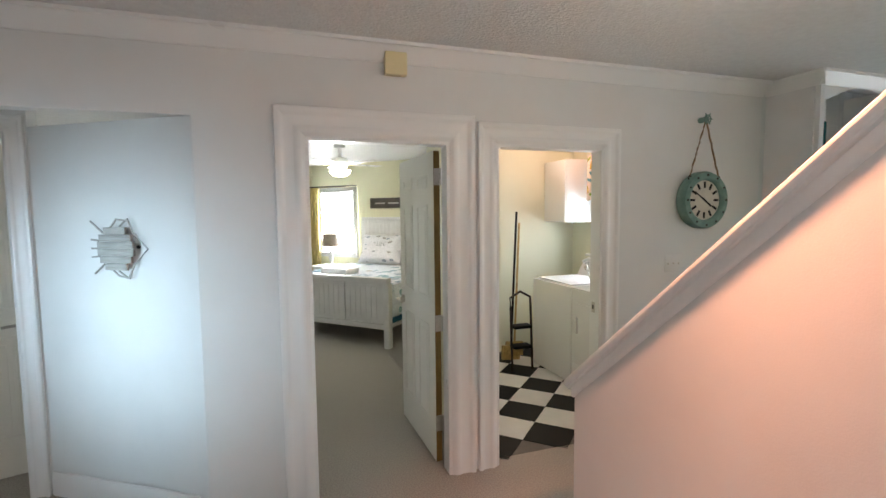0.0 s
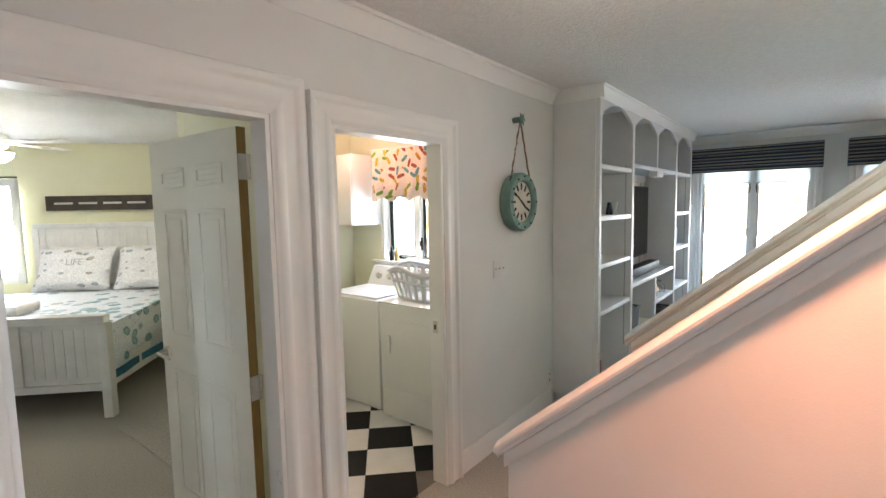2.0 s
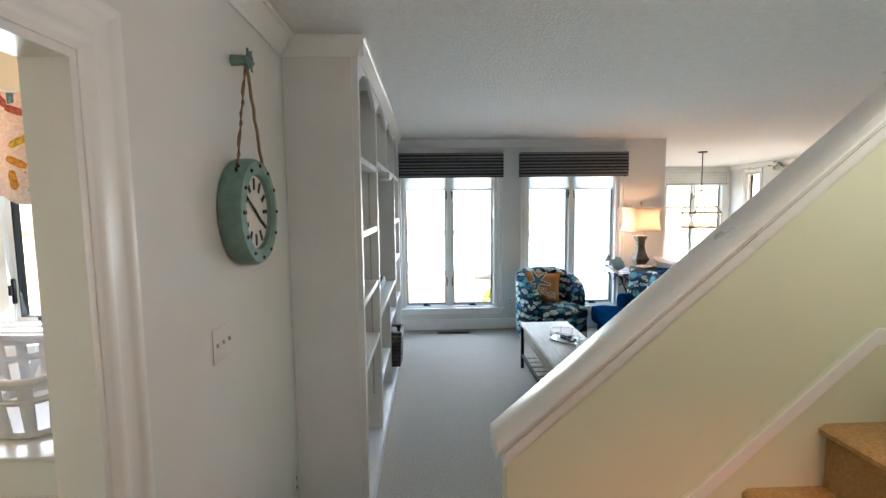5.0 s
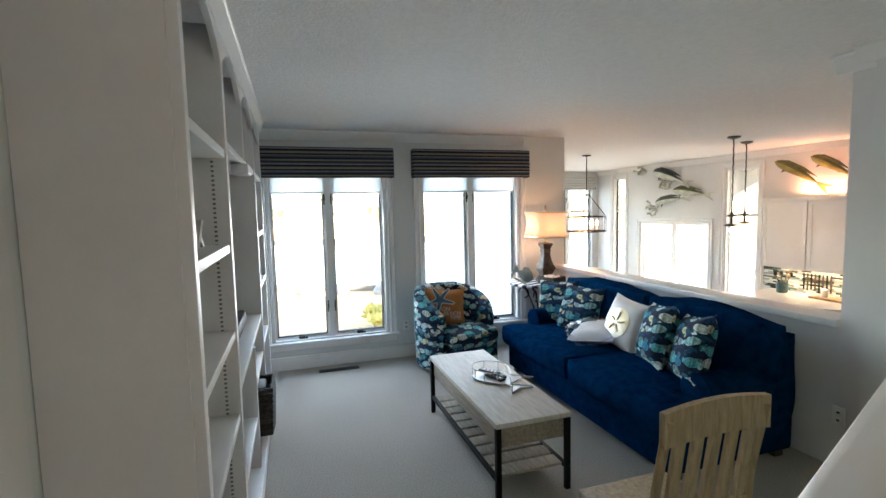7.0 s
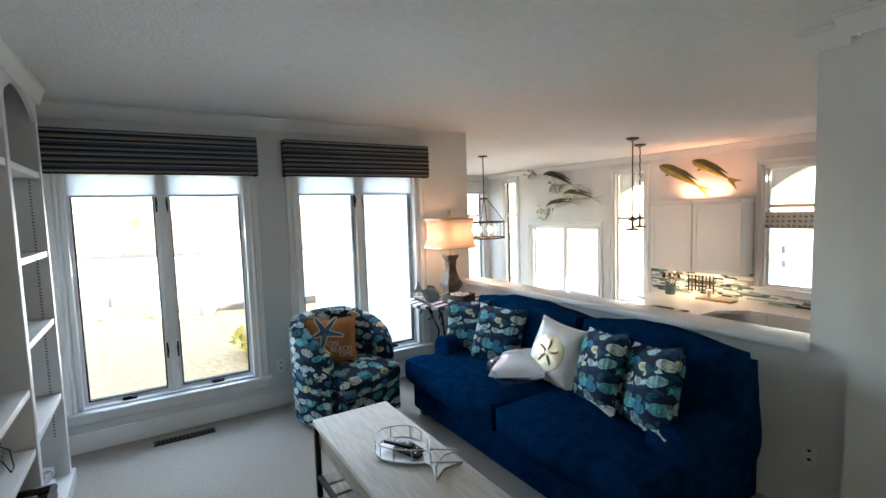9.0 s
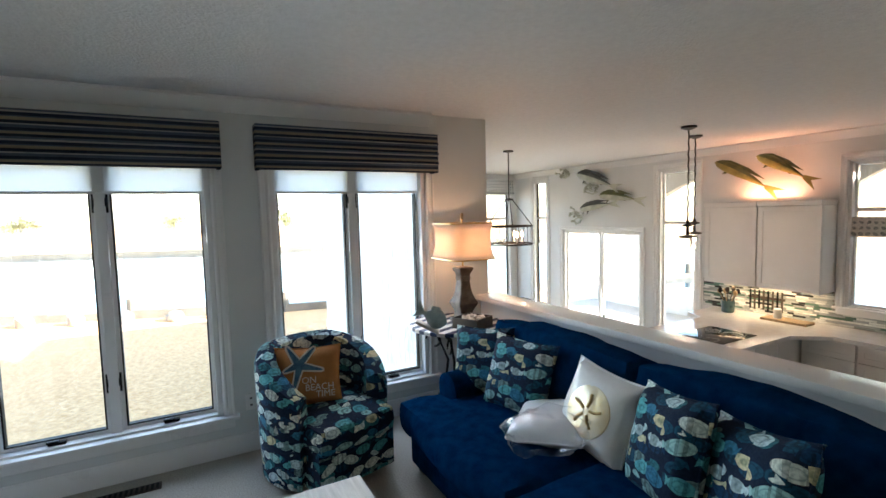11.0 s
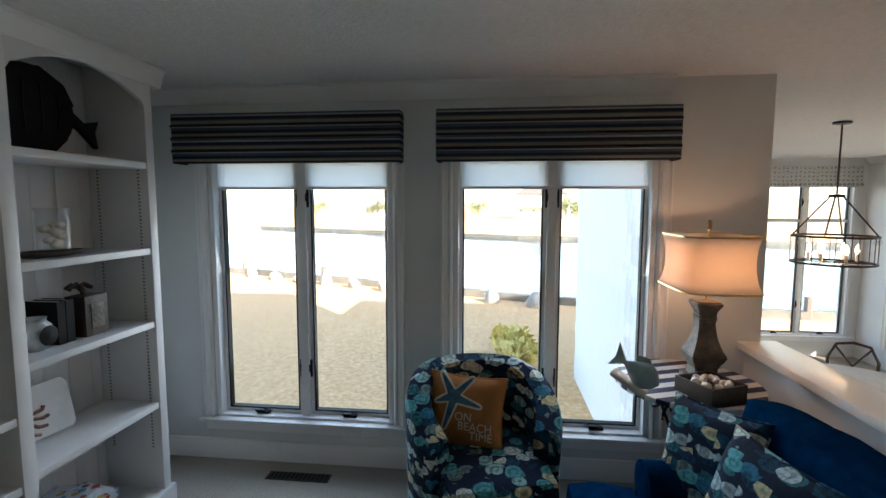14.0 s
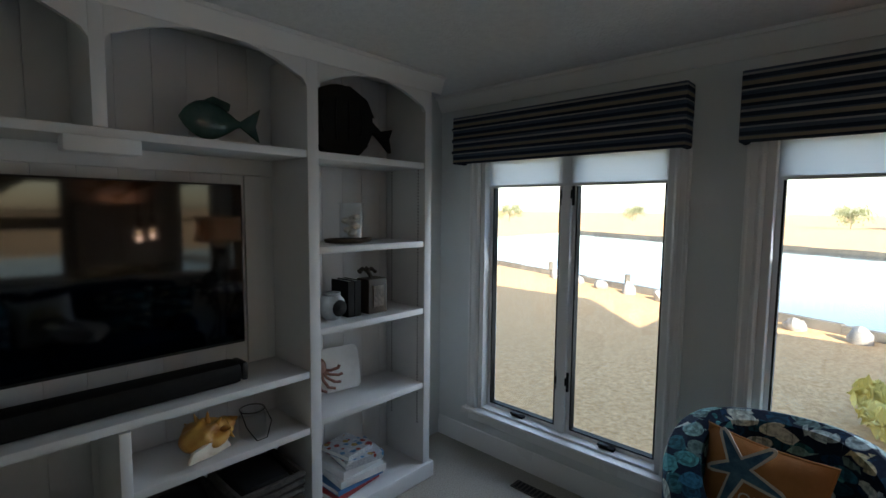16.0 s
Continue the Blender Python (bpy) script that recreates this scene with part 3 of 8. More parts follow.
profile_run("trim_crown_kitchen", [(-o, z) for o, z in CROWN], (11.99, -5.499), (3.46, -5.499), "white kitchen crown moulding", "crown moulding")
profile_run("trim_crown_hall", CROWN, (3.2, 2.454), (-3.19, 2.454), "white crown moulding along the hall wall", "crown moulding")
profile_run("baseboard_east", BASE, (6.969, -1.2), (6.969, 2.45), "white baseboard under the windows", "baseboard")
profile_run("baseboard_hall", BASE, (3.195, 2.454), (1.97, 2.454), "white hall baseboard", "baseboard")
profile_run("baseboard_entry", BASE, (-0.545, 2.468), (-1.37, 3.01), "white baseboard on the slanting wall", "baseboard")


# outline of a casing from its outer to its inner edge: share of the width, thickness
CASING = [(0.0, 0.0), (0.0, 0.02), (0.03, 0.026), (0.12, 0.027), (0.2, 0.024), (0.26, 0.017), (0.36, 0.015), (0.6, 0.014), (0.66, 0.018), (0.74, 0.021), (0.84, 0.02), (0.9, 0.014), (0.97, 0.011), (1.0, 0.008), (1.0, 0.0)]


def casing(name, along, b0, b1, z0, zt, face, out, label, w=0.09, sill=False):
    """A moulded door or window surround round an opening b0..b1 on a wall face, mitred at the head; out is the side it stands towards."""
    ob = thing(name, label, "door frame" if not sill else "window frame", kind="structure")

    def run(nm, rows):
        bm = bmesh.new()
        vs = [[bm.verts.new((a, face + out * th, z) if along == "x" else (face + out * th, a, z)) for a, th, z in row] for row in rows]
        n = len(CASING)
        for k in range(n):
            bm.faces.new((vs[0][k], vs[0][(k + 1) % n], vs[1][(k + 1) % n], vs[1][k]))
        bm.faces.new(vs[0])
        bm.faces.new(list(reversed(vs[1])))
        bmesh.ops.recalc_face_normals(bm, faces=bm.faces)
        part(nm, bm, M_TRIM, ob)

    for base, s in ((b0, -1), (b1, 1)):
        run("side_casing", [[(base + s * w * (1 - f), th, z0) for f, th in CASING], [(base + s * w * (1 - f), th, zt + w * (1 - f)) for f, th in CASING]])
    run("head_casing", [[(b0 - w * (1 - f), th, zt + w * (1 - f)) for f, th in CASING], [(b1 + w * (1 - f), th, zt + w * (1 - f)) for f, th in CASING]])
    return ob


casing("door_frame_bedroom", "x", 0.02, 0.81, 0, 1.965, 2.454, -1, "glossy white moulded bedroom door frame", 0.15)
casing("door_frame_laundry", "x", 1.1, 1.85, 0, 1.965, 2.454, -1, "glossy white moulded laundry door frame", 0.12)
casing("door_frame_entry", "x", -2.3, -1.49, 0, 2.0, 3.019, -1, "white frame of the entry closet door", 0.1)
for _i, (_a, _b) in enumerate(((0.02, 0.81), (1.1, 1.85))):
    _bm = bmesh.new()
    box(_bm, _a, 2.45, 0, _a + 0.018, 2.549, 1.947)
    box(_bm, _b - 0.018, 2.45, 0, _b, 2.549, 1.947)
    box(_bm, _a, 2.45, 1.947, _b, 2.549, 1.965)
    setting(("door_lining_bedroom", "door_lining_laundry")[_i], _bm, M_TRIM, "white door lining", "door frame")


# ---- windows ----
def window_unit(name, along, b0, b1, z0, z1, p_in, p_out, label, bars=1, dark=True, rail=None, stool=True, g=0.009):
    """A casement pair in an opening: jambs, sashes with a dark inner bead, panes, latches and cranks."""
    ob = thing(name, label, "window", kind="structure")
    def bb(bm, a0, a1, c0, c1, d0, d1):
        d0, d1 = min(d0, d1), max(d0, d1)
        box(bm, *((a0, d0, c0, a1, d1, c1) if along == "x" else (d0, a0, c0, d1, a1, c1)))
    s = 1 if p_out > p_in else -1
    fr = bmesh.new()
    j = 0.035
    bb(fr, b0, b0 + j, z0, z1, p_in + s * 0.003, p_out - s * 0.01)
    bb(fr, b1 - j, b1, z0, z1, p_in + s * 0.003, p_out - s * 0.01)
    bb(fr, b0, b1, z0, z0 + j, p_in + s * 0.003, p_out - s * 0.01)
    bb(fr, b0, b1, z1 - j, z1, p_in + s * 0.003, p_out - s * 0.01)
    n = bars + 1
    wdt = (b1 - b0 - 2 * j) / n
    for k in range(1, n):
        c = b0 + j + wdt * k
        bb(fr, c - 0.03, c + 0.03, z0 + j, z1 - j, p_in + s * 0.04, p_out - s * 0.03)
    part("window_frame", bevel(fr, 0.003, 1), M_TRIM, ob)
    mid = p_in + s * 0.09
    for k in range(n):
        a0, a1 = b0 + j + wdt * k, b0 + j + wdt * (k + 1)
        if k:
            a0 += 0.03
        if k < n - 1:
            a1 -= 0.03
        cuts = [(z0 + j, z1 - j)] if rail is None else [(z0 + j, rail), (rail, z1 - j)]
        for c0, c1 in cuts:
            sh = bmesh.new()
            e = 0.022
            bb(sh, a0, a0 + e, c0, c1, mid - 0.02, mid + 0.02)
            bb(sh, a1 - e, a1, c0, c1, mid - 0.02, mid + 0.02)
            bb(sh, a0 + e, a1 - e, c0, c0 + e, mid - 0.02, mid + 0.02)
            bb(sh, a0 + e, a1 - e, c1 - e, c1, mid - 0.02, mid + 0.02)
            sash = part("sash", sh, M_TRIM, ob)
            if dark:
                bd = bmesh.new()
                i0, i1, k0, k1 = a0 + e, a1 - e, c0 + e, c1 - e
                bb(bd, i0, i0 + g, k0, k1, mid - 0.022, mid + 0.022)
                bb(bd, i1 - g, i1, k0, k1, mid - 0.022, mid + 0.022)
                bb(bd, i0 + g, i1 - g, k0, k0 + g, mid - 0.022, mid + 0.022)
                part("gasket", bd, M_BLACK, sash, "dark rubber glazing bead")
            gl = bmesh.new()
            bb(gl, a0 + 0.015, a1 - 0.015, c0 + 0.015, c1 - 0.015, mid - 0.002, mid + 0.002)
            pane = part("pane", gl, M_GLASS, sash)
            pane.visible_shadow = False
        if dark:
            cr = bmesh.new()
            c = (a0 + a1) / 2
            bb(cr, c - 0.045, c + 0.045, z0 + j, z0 + j + 0.016, p_in + s * 0.03, p_in + s * 0.066)
            bb(cr, c - 0.012, c + 0.05, z0 + j + 0.016, z0 + j + 0.03, p_in + s * 0.02, p_in + s * 0.045)
            part("crank", bevel(cr, 0.003, 1), M_BLACK, ob, "black window crank")
            for zz in (0.2, 0.84):
                la = bmesh.new()
                q = a1 if k < n - 1 else a0
                zc = z0 + (z1 - z0) * zz
                bb(la, q - 0.012, q + 0.012, zc - 0.06, zc + 0.06, mid - s * 0.036, mid - s * 0.02)
                bb(la, q - 0.007, q + 0.007, zc - 0.02, zc + 0.03, mid - s * 0.05, mid - s * 0.036)
                part("latch", bevel(la, 0.002, 1), M_BLACK, ob, "black sash latch")
    if stool:
        st = bmesh.new()
        bb(st, b0 - 0.1, b1 + 0.1, z0 - 0.006, z0 + 0.02, p_in - s * 0.055, p_in + s * 0.05)
        part("window_sill", bevel(st, 0.006), M_TRIM, ob)
        ap = bmesh.new()
        bb(ap, b0 - 0.07, b1 + 0.07, z0 - 0.07, z0 - 0.007, p_in - s * 0.018, p_in - s * 0.001)
        part("apron", bevel(ap, 0.004, 1), M_TRIM, ob)
    return ob


for _i, (_a, _b) in enumerate((W1, W2)):
    window_unit("window_%d" % (_i + 1), "y", _a, _b, WZ[0], WZ[1], 6.97, 7.14, "tall white casement window pair with black cranks")
    casing("window_casing_%d" % (_i + 1), "y", _a, _b, WZ[0] + 0.02, WZ[1], 6.969, -1, "white moulded window surround", 0.075, True)


def roller_shade(a, b):
    ob = thing("roller_shade", "translucent white roller shade pulled down a little", "roller shade", group="window shades")
    part("cloth", bx(7.012, a + 0.045, 1.845, 7.0135, b - 0.045, 2.02), M_ROLLER, ob)
    part("bottom_bar", bx(7.006, a + 0.045, 1.828, 7.019, b - 0.045, 1.846, 0.003), M_TRIM, ob)
    bm = bmesh.new()
    cyl(bm, 0.018, 0.018, b - a - 0.08, 14, pose(7.005, a + 0.04, 2.035, -90, 0, 0))
    part("roller", bm, M_TRIM, ob)


def valance(a, b):
    ob = thing("window_valance", "box valance in navy, grey and tan striped cloth", "valance", group="window valances")
    bm = bmesh.new()
    box(bm, 6.845, a, 1.985, 6.875, b, 2.292)
    box(bm, 6.875, a, 1.985, 6.968, a + 0.03, 2.292)
    box(bm, 6.875, b - 0.03, 1.985, 6.968, b, 2.292)
    # soft folds across the front
    part("front", bevel(bm, 0.01), M_VALANCE, ob)
    for k, z in enumerate((2.06, 2.135, 2.21)):
        f = bmesh.new()
        tube(f, [(6.842, a + 0.005, z), (6.842, b - 0.005, z)], 0.012, 8)
        part("fold", f, M_VALANCE, ob)
    part("top_board", bx(6.876, a + 0.031, 2.27, 6.967, b - 0.031, 2.288), M_WALL, ob)


for _a, _b in ((0.785, 2.24), (-0.815, 0.573)):
    valance(_a, _b)
for _a, _b in (W1, W2):
    roller_shade(_a, _b)
window_unit("window_kitchen", "x", 4.75, 5.94, 0.46, 2.13, -5.5, -5.65, "white kitchen window with a transom", 0, False, 1.58)
window_unit("window_dining_narrow", "x", 10.98, 11.42, KF + 0.3, 2.28, -5.5, -5.65, "narrow white dining window with a transom", 0, True, 1.5, False)
window_unit("window_dining_1", "y", -5.35, -3.95, -0.35, 2.2, 12.0, 12.2, "tall white dining window", 1, True, 1.5)
window_unit("window_dining_2", "y", -3.6, -2.1, -0.35, 2.2, 12.0, 12.2, "tall white dining window", 1, True, 1.5)
window_unit("door_glazed", "x", 7.72, 8.36, KF, 2.24, -5.5, -5.65, "white glazed kitchen door with a transom light", 0, False, 1.42, False)
window_unit("door_sliding", "x", 8.68, 10.5, KF, 1.27, -5.5, -5.65, "white sliding patio door with two large panes", 1, False, None, False)
window_unit("window_laundry", "y", 3.33, 4.2, 1.08, 2.0, 3.08, 3.2, "white laundry casement window", 1, True, None, True, 0.004)
for _nm, _a, _b, _z0, _zt in (("casing_slider", 8.68, 10.5, KF, 1.27), ("casing_glazed_door", 7.72, 8.36, KF, 2.24), ("casing_narrow_window", 10.98, 11.42, KF + 0.3, 2.28), ("casing_kitchen_window", 4.75, 5.94, 0.46, 2.13)):
    casing(_nm, "x", _a, _b, _z0, _zt, -5.499, 1, "white moulded surround on the kitchen wall", 0.08, True)


# ---- outdoors ----
def grid_sheet(x0, y0, x1, y1, z, n=2):
    bm = bmesh.new()
    vs = [[bm.verts.new((x0 + (x1 - x0) * i / n, y0 + (y1 - y0) * j / n, z)) for j in range(n + 1)] for i in range(n + 1)]
    for i in range(n):
        for j in range(n):
            bm.faces.new((vs[i][j], vs[i + 1][j], vs[i + 1][j + 1], vs[i][j + 1]))
    return bm


tagged(part("ground", grid_sheet(-900, -900, 900, 900, GROUND, 8), M_LAWN), "dry winter lawn, half in the shadow of the house", "lawn", "", "structure")
M_WATER = varied("canal_water", (0.02, 0.045, 0.06), (0.03, 0.06, 0.075), 0.5, 0.06, 0.25, 3)
_bm = bmesh.new()
slab(_bm, [(13, -30), (18.5, -1.5), (23.5, 11), (30, 30), (62, 30), (47, -2), (40, -30)], GROUND + 0.004, GROUND + 0.03)
setting("water", _bm, M_WATER, "still canal water behind the lawn", "water")
_bm = bmesh.new()
slab(_bm, [(-40, -13), (-40, -30), (12.9, -30), (16.2, -13)], GROUND + 0.004, GROUND + 0.03)
setting("water_south", _bm, M_WATER, "still canal water beyond the porch", "water")
M_TIMBER = varied("bulkhead_timber", (0.09, 0.08, 0.065), (0.17, 0.15, 0.12), 3.0, 0.8, 0.3, 30, island=0.15)
M_LEAF = varied("foliage", (0.10, 0.12, 0.05), (0.2, 0.21, 0.1), 3.0, 0.7, 0, 40, island=0.25)
M_GRASSGOLD = varied("golden_grass", (0.52, 0.42, 0.10), (0.75, 0.62, 0.22), 4.0, 0.8, 0, 40)
M_BARK = varied("bark", (0.08, 0.06, 0.045), (0.16, 0.12, 0.09), 6.0, 0.9, 0.4, 40)
M_SIDING = varied("house_siding", (0.45, 0.44, 0.42), (0.6, 0.59, 0.57), 2.0, 0.7, 0.1, 30, island=0.2)
M_ROOF = varied("roof_shingle", (0.10, 0.09, 0.09), (0.18, 0.17, 0.16), 4.0, 0.9, 0.3, 30)
M_DARKPANE = mat("far_pane", (0.22, 0.25, 0.28), 0.2)


def bulkhead(name, pts, label, tall=0.22):
    ob = thing(name, label, "bulkhead")
    for (xa, ya), (xb, yb) in zip(pts, pts[1:]):
        d = math.hypot(xb - xa, yb - ya)
        n = max(2, int(d / 2.2))
        for k in range(n):
            u0, u1 = k / n, (k + 1) / n - 0.0006
            a = Vector((xa + (xb - xa) * u0, ya + (yb - ya) * u0, GROUND))
            b = Vector((xa + (xb - xa) * u1, ya + (yb - ya) * u1, GROUND))
            bm = bmesh.new()
            ang = math.atan2(yb - ya, xb - xa)
            box(bm, 0, -0.1, -0.1, (b - a).length, 0.1, tall + 0.03 * (k % 2), Matrix.Translation(a) @ Matrix.Rotation(ang, 4, "Z"))
            part("cap_board", bm, M_TIMBER, ob)
            if k % 2 == 0 and tall < 0.3:
                bm = bmesh.new()
                cyl(bm, 0.12, 0.11, 0.75, 8, Matrix.Translation(a - Vector((0, 0, 0.15))))
                part("pile", bm, M_TIMBER, ob)


bulkhead("near_bulkhead", [(13, -30), (18.5, -1.5), (23.5, 11), (30, 30)], "grey timber bulkhead along the near bank")
bulkhead("far_bulkhead", [(40, -30), (47, -2), (62, 30)], "grey timber bulkhead along the far bank", 0.34)


def leaf_clumps(bm, rnd, at, r, n, size):
    for _ in range(n):
        d = Vector((rnd.gauss(0, 1), rnd.gauss(0, 1), rnd.gauss(0, 0.8)))
        p = Vector(at) + d.normalized() * r * rnd.random() ** 0.4
        m = Matrix.Translation(p) @ Euler((rnd.random() * 6, rnd.random() * 6, rnd.random() * 6)).to_matrix().to_4x4()
        s = size * (0.6 + rnd.random())
        q = [bm.verts.new(m @ Vector(v)) for v in ((-s, 0, 0), (0, -s * 0.45, s * 0.1), (s, 0, 0), (0, s * 0.45, s * 0.1))]
        bm.faces.new(q)


def tree(x, y, h, spread, seed, label):
    rnd = random.Random(seed)
    ob = thing("tree", label, "tree", Matrix.Translation((x, y, GROUND)), "far bank trees")
    bm = bmesh.new()
    lathe(bm, [(0.022 * h, 0), (0.016 * h, 0.25 * h), (0.01 * h, 0.6 * h), (0.003 * h, 0.9 * h)], 8)
    crown = bmesh.new()
    for k in range(9):
        a, zz = rnd.random() * 6.28, h * (0.1 + 0.08 * k)
        tip = Vector((math.cos(a), math.sin(a), 0.5)) * spread * (0.9 - 0.05 * k) + Vector((0, 0, zz))
        tube(bm, [(0, 0, zz), tuple(tip * 0.6 + Vector((0, 0, zz)) * 0.4), tuple(tip)], 0.004 * h, 5)
        leaf_clumps(crown, rnd, tip, spread * (0.35 + 0.2 * rnd.random()), 90, 0.05 * h)
    leaf_clumps(crown, rnd, (0, 0, h * 0.85), spread * 0.5, 120, 0.05 * h)
    part("trunk", bm, M_BARK, ob)
    part("crown", crown, M_LEAF, ob, smooth=False)


for _k, (_x, _y, _h, _s) in enumerate(((120, 4, 4, 3.0), (128, 30, 4, 3.2), (112, -16, 4.5, 3), (140, 52, 4, 3.4), (105, 70, 4, 3))):
    tree(_x, _y, _h, _s, 40 + _k, "leafy tree on the far bank of the canal")


def far_house(x, y, w, d, h, seed):
    ob = thing("house", "pale waterfront house beyond the canal", "house", Matrix.Translation((x, y, GROUND)) @ Matrix.Rotation(0.3 * (seed % 3 - 1), 4, "Z"), "far bank houses")
    part("wall", bx(-d / 2, -w / 2, 0, d / 2, w / 2, h), M_SIDING, ob)
    bm = bmesh.new()
    slab(bm, [(-w / 2 - 0.4, h), (w / 2 + 0.4, h), (0, h + 0.32 * w)], -d / 2 - 0.3, d / 2 + 0.3, SIDE)
    part("roof", bm, M_ROOF, ob)
    for i in range(4):
        for j in range(2):
            yy, zz = -w / 2 + w * (i + 0.5) / 4, 0.9 + 2.8 * j
            if zz + 1.3 < h:
                win = part("window", bx(-d / 2 - 0.06, yy - 0.5, zz, -d / 2 - 0.002, yy + 0.5, zz + 1.4), M_TRIM, ob)
                part("pane", bx(-d / 2 - 0.07, yy - 0.42, zz + 0.08, -d / 2 - 0.061, yy + 0.42, zz + 1.32), M_DARKPANE, win)
    part("balcony", bx(-d / 2 - 1.2, -w / 2 + 0.3, 2.7, -d / 2 - 0.08, w / 2 - 0.3, 2.85), M_TRIM, ob)


for _k, (_x, _y, _w, _d, _h) in enumerate(((120, -12, 12, 9, 5.6), (135, 30, 12, 9, 5.2), (118, -40, 11, 9, 5.6))):
    far_house(_x, _y, _w, _d, _h, _k)


def shrub(x, y, h, seed, material, label, name="shrub"):
    rnd = random.Random(seed)
    ob = thing(name, label, name, Matrix.Translation((x, y, GROUND)))
    bm = bmesh.new()
    for k in range(5):
        a = rnd.random() * 6.28
        tube(bm, [(0, 0, 0), (0.2 * h * math.cos(a), 0.2 * h * math.sin(a), 0.6 * h)], 0.012, 5)
    part("stem", bm, M_BARK, ob)
    bm = bmesh.new()
    for k in range(10):
        leaf_clumps(bm, rnd, (rnd.gauss(0, 0.35 * h), rnd.gauss(0, 0.35 * h), h * (0.35 + 0.4 * rnd.random())), 0.32 * h, 70, 0.09)
    part("leaves", bm, material, ob, smooth=False)


shrub(13.3, 0.0, 0.62, 3, M_GRASSGOLD, "yellow-green grassy shrub at the edge of the lawn")
shrub(12.7, -0.35, 0.5, 4, M_GRASSGOLD, "low yellow grass tuft at the edge of the lawn")
for _k in range(4):
    shrub(34 + 2.0 * _k, 25 + 3.0 * _k, 1.6, 10 + _k, M_LEAF, "green hedge bush beyond the lawn")
_rnd = random.Random(8)
M_ROCK = varied("rock", (0.22, 0.2, 0.18), (0.4, 0.37, 0.33), 5.0, 0.9, 0.4, 20)
for _k in range(10):
    _u = _k / 9
    _bm = bmesh.new()
    ball(_bm, 0.3, pose(0, 0, 0.1, _rnd.random() * 90, _rnd.random() * 90, 0) @ Matrix.Diagonal((1.2, 0.8, 0.7, 1)), 9, 6)
    for _v in _bm.verts:
        _v.co *= 1 + 0.25 * noise.noise(_v.co * 5 + Vector((_k, 0, 0)))
    tagged(part("shore_rock", _bm, M_ROCK, None, "", True, Matrix.Translation((18.0 + 4.6 * _u, -1.0 + 11.2 * _u, GROUND))), "grey boulder by the water's edge", "rock", "shore rocks")


def porch():
    """Deck outside the sliding door with a shingled parapet, posts and an arched header."""
    ob = thing("porch", "shingled porch with an arched header outside the dining room", "porch", kind="structure")
    part("deck", bx(4.81, -8.6, KF - 0.25, 12.6, -5.66, KF - 0.05), M_DECK, ob)
    for x, w in ((4.95, 0.14), (7.47, 0.14), (11.32, 0.42), (12.45, 0.14)):
        part("post", bx(x - w, -8.64, KF - 0.05, x + w, -8.36, 1.66, 0.01), M_SHINGLE, ob)
    for x0, x1 in ((5.09, 7.33), (7.61, 10.9), (11.74, 12.31)):
        part("parapet", bx(x0, -8.6, KF - 0.05, x1, -8.42, -0.17), M_SHINGLE, ob)
        part("parapet_cap", bx(x0, -8.63, -0.169, x1, -8.38, -0.13, 0.008), M_TRIM, ob)
    part("roof", bx(4.9, -8.7, 2.63, 12.7, -5.66, 2.78), M_SIDING, ob)
    pts = [(5.0, 2.62), (5.0, 1.66)]
    for a, b in ((5.1, 7.32), (7.62, 10.88), (11.76, 12.3)):
        pts += [(a + (b - a) * k / 12, 1.66 + 0.62 * math.sin(math.pi * k / 12)) for k in range(13)]
    pts += [(12.6, 1.66), (12.6, 2.62)]
    bm = bmesh.new()
    slab(bm, pts, 8.4, 8.6, STAND)
    part("arched_header", bm, M_PORCHSHADE, ob)
    # unseen wall, put here to keep low sun out of the kitchen windows
    part("sun_block_wall", bx(4.7, -8.6, KF - 0.05, 4.8, -5.66, 2.62), M_PORCHSHADE, ob)


M_SHINGLE = varied("cedar_shingle", (0.60, 0.61, 0.60), (0.76, 0.77, 0.76), 6.0, 0.85, 0.25, 50, stretch=(6, 6, 0.8), island=0.12)
M_DECK = varied("weathered_deck", (0.42, 0.40, 0.37), (0.56, 0.54, 0.50), 4.0, 0.8, 0.2, 40, stretch=(1, 10, 1))
# shade under the porch put into the colour; M_SHINGLE is the pale copy
M_PORCHSHADE = varied("shaded_porch_shingle", (0.24, 0.22, 0.2), (0.38, 0.36, 0.33), 6.0, 0.85, 0.35, 50, stretch=(6, 6, 0.8))
porch()


# ---- staircase ----
SX0, SX1 = 1.17, 2.2
RISE, RUN, S0 = 0.197, 0.225, 1.47
SLOPE = 0.868


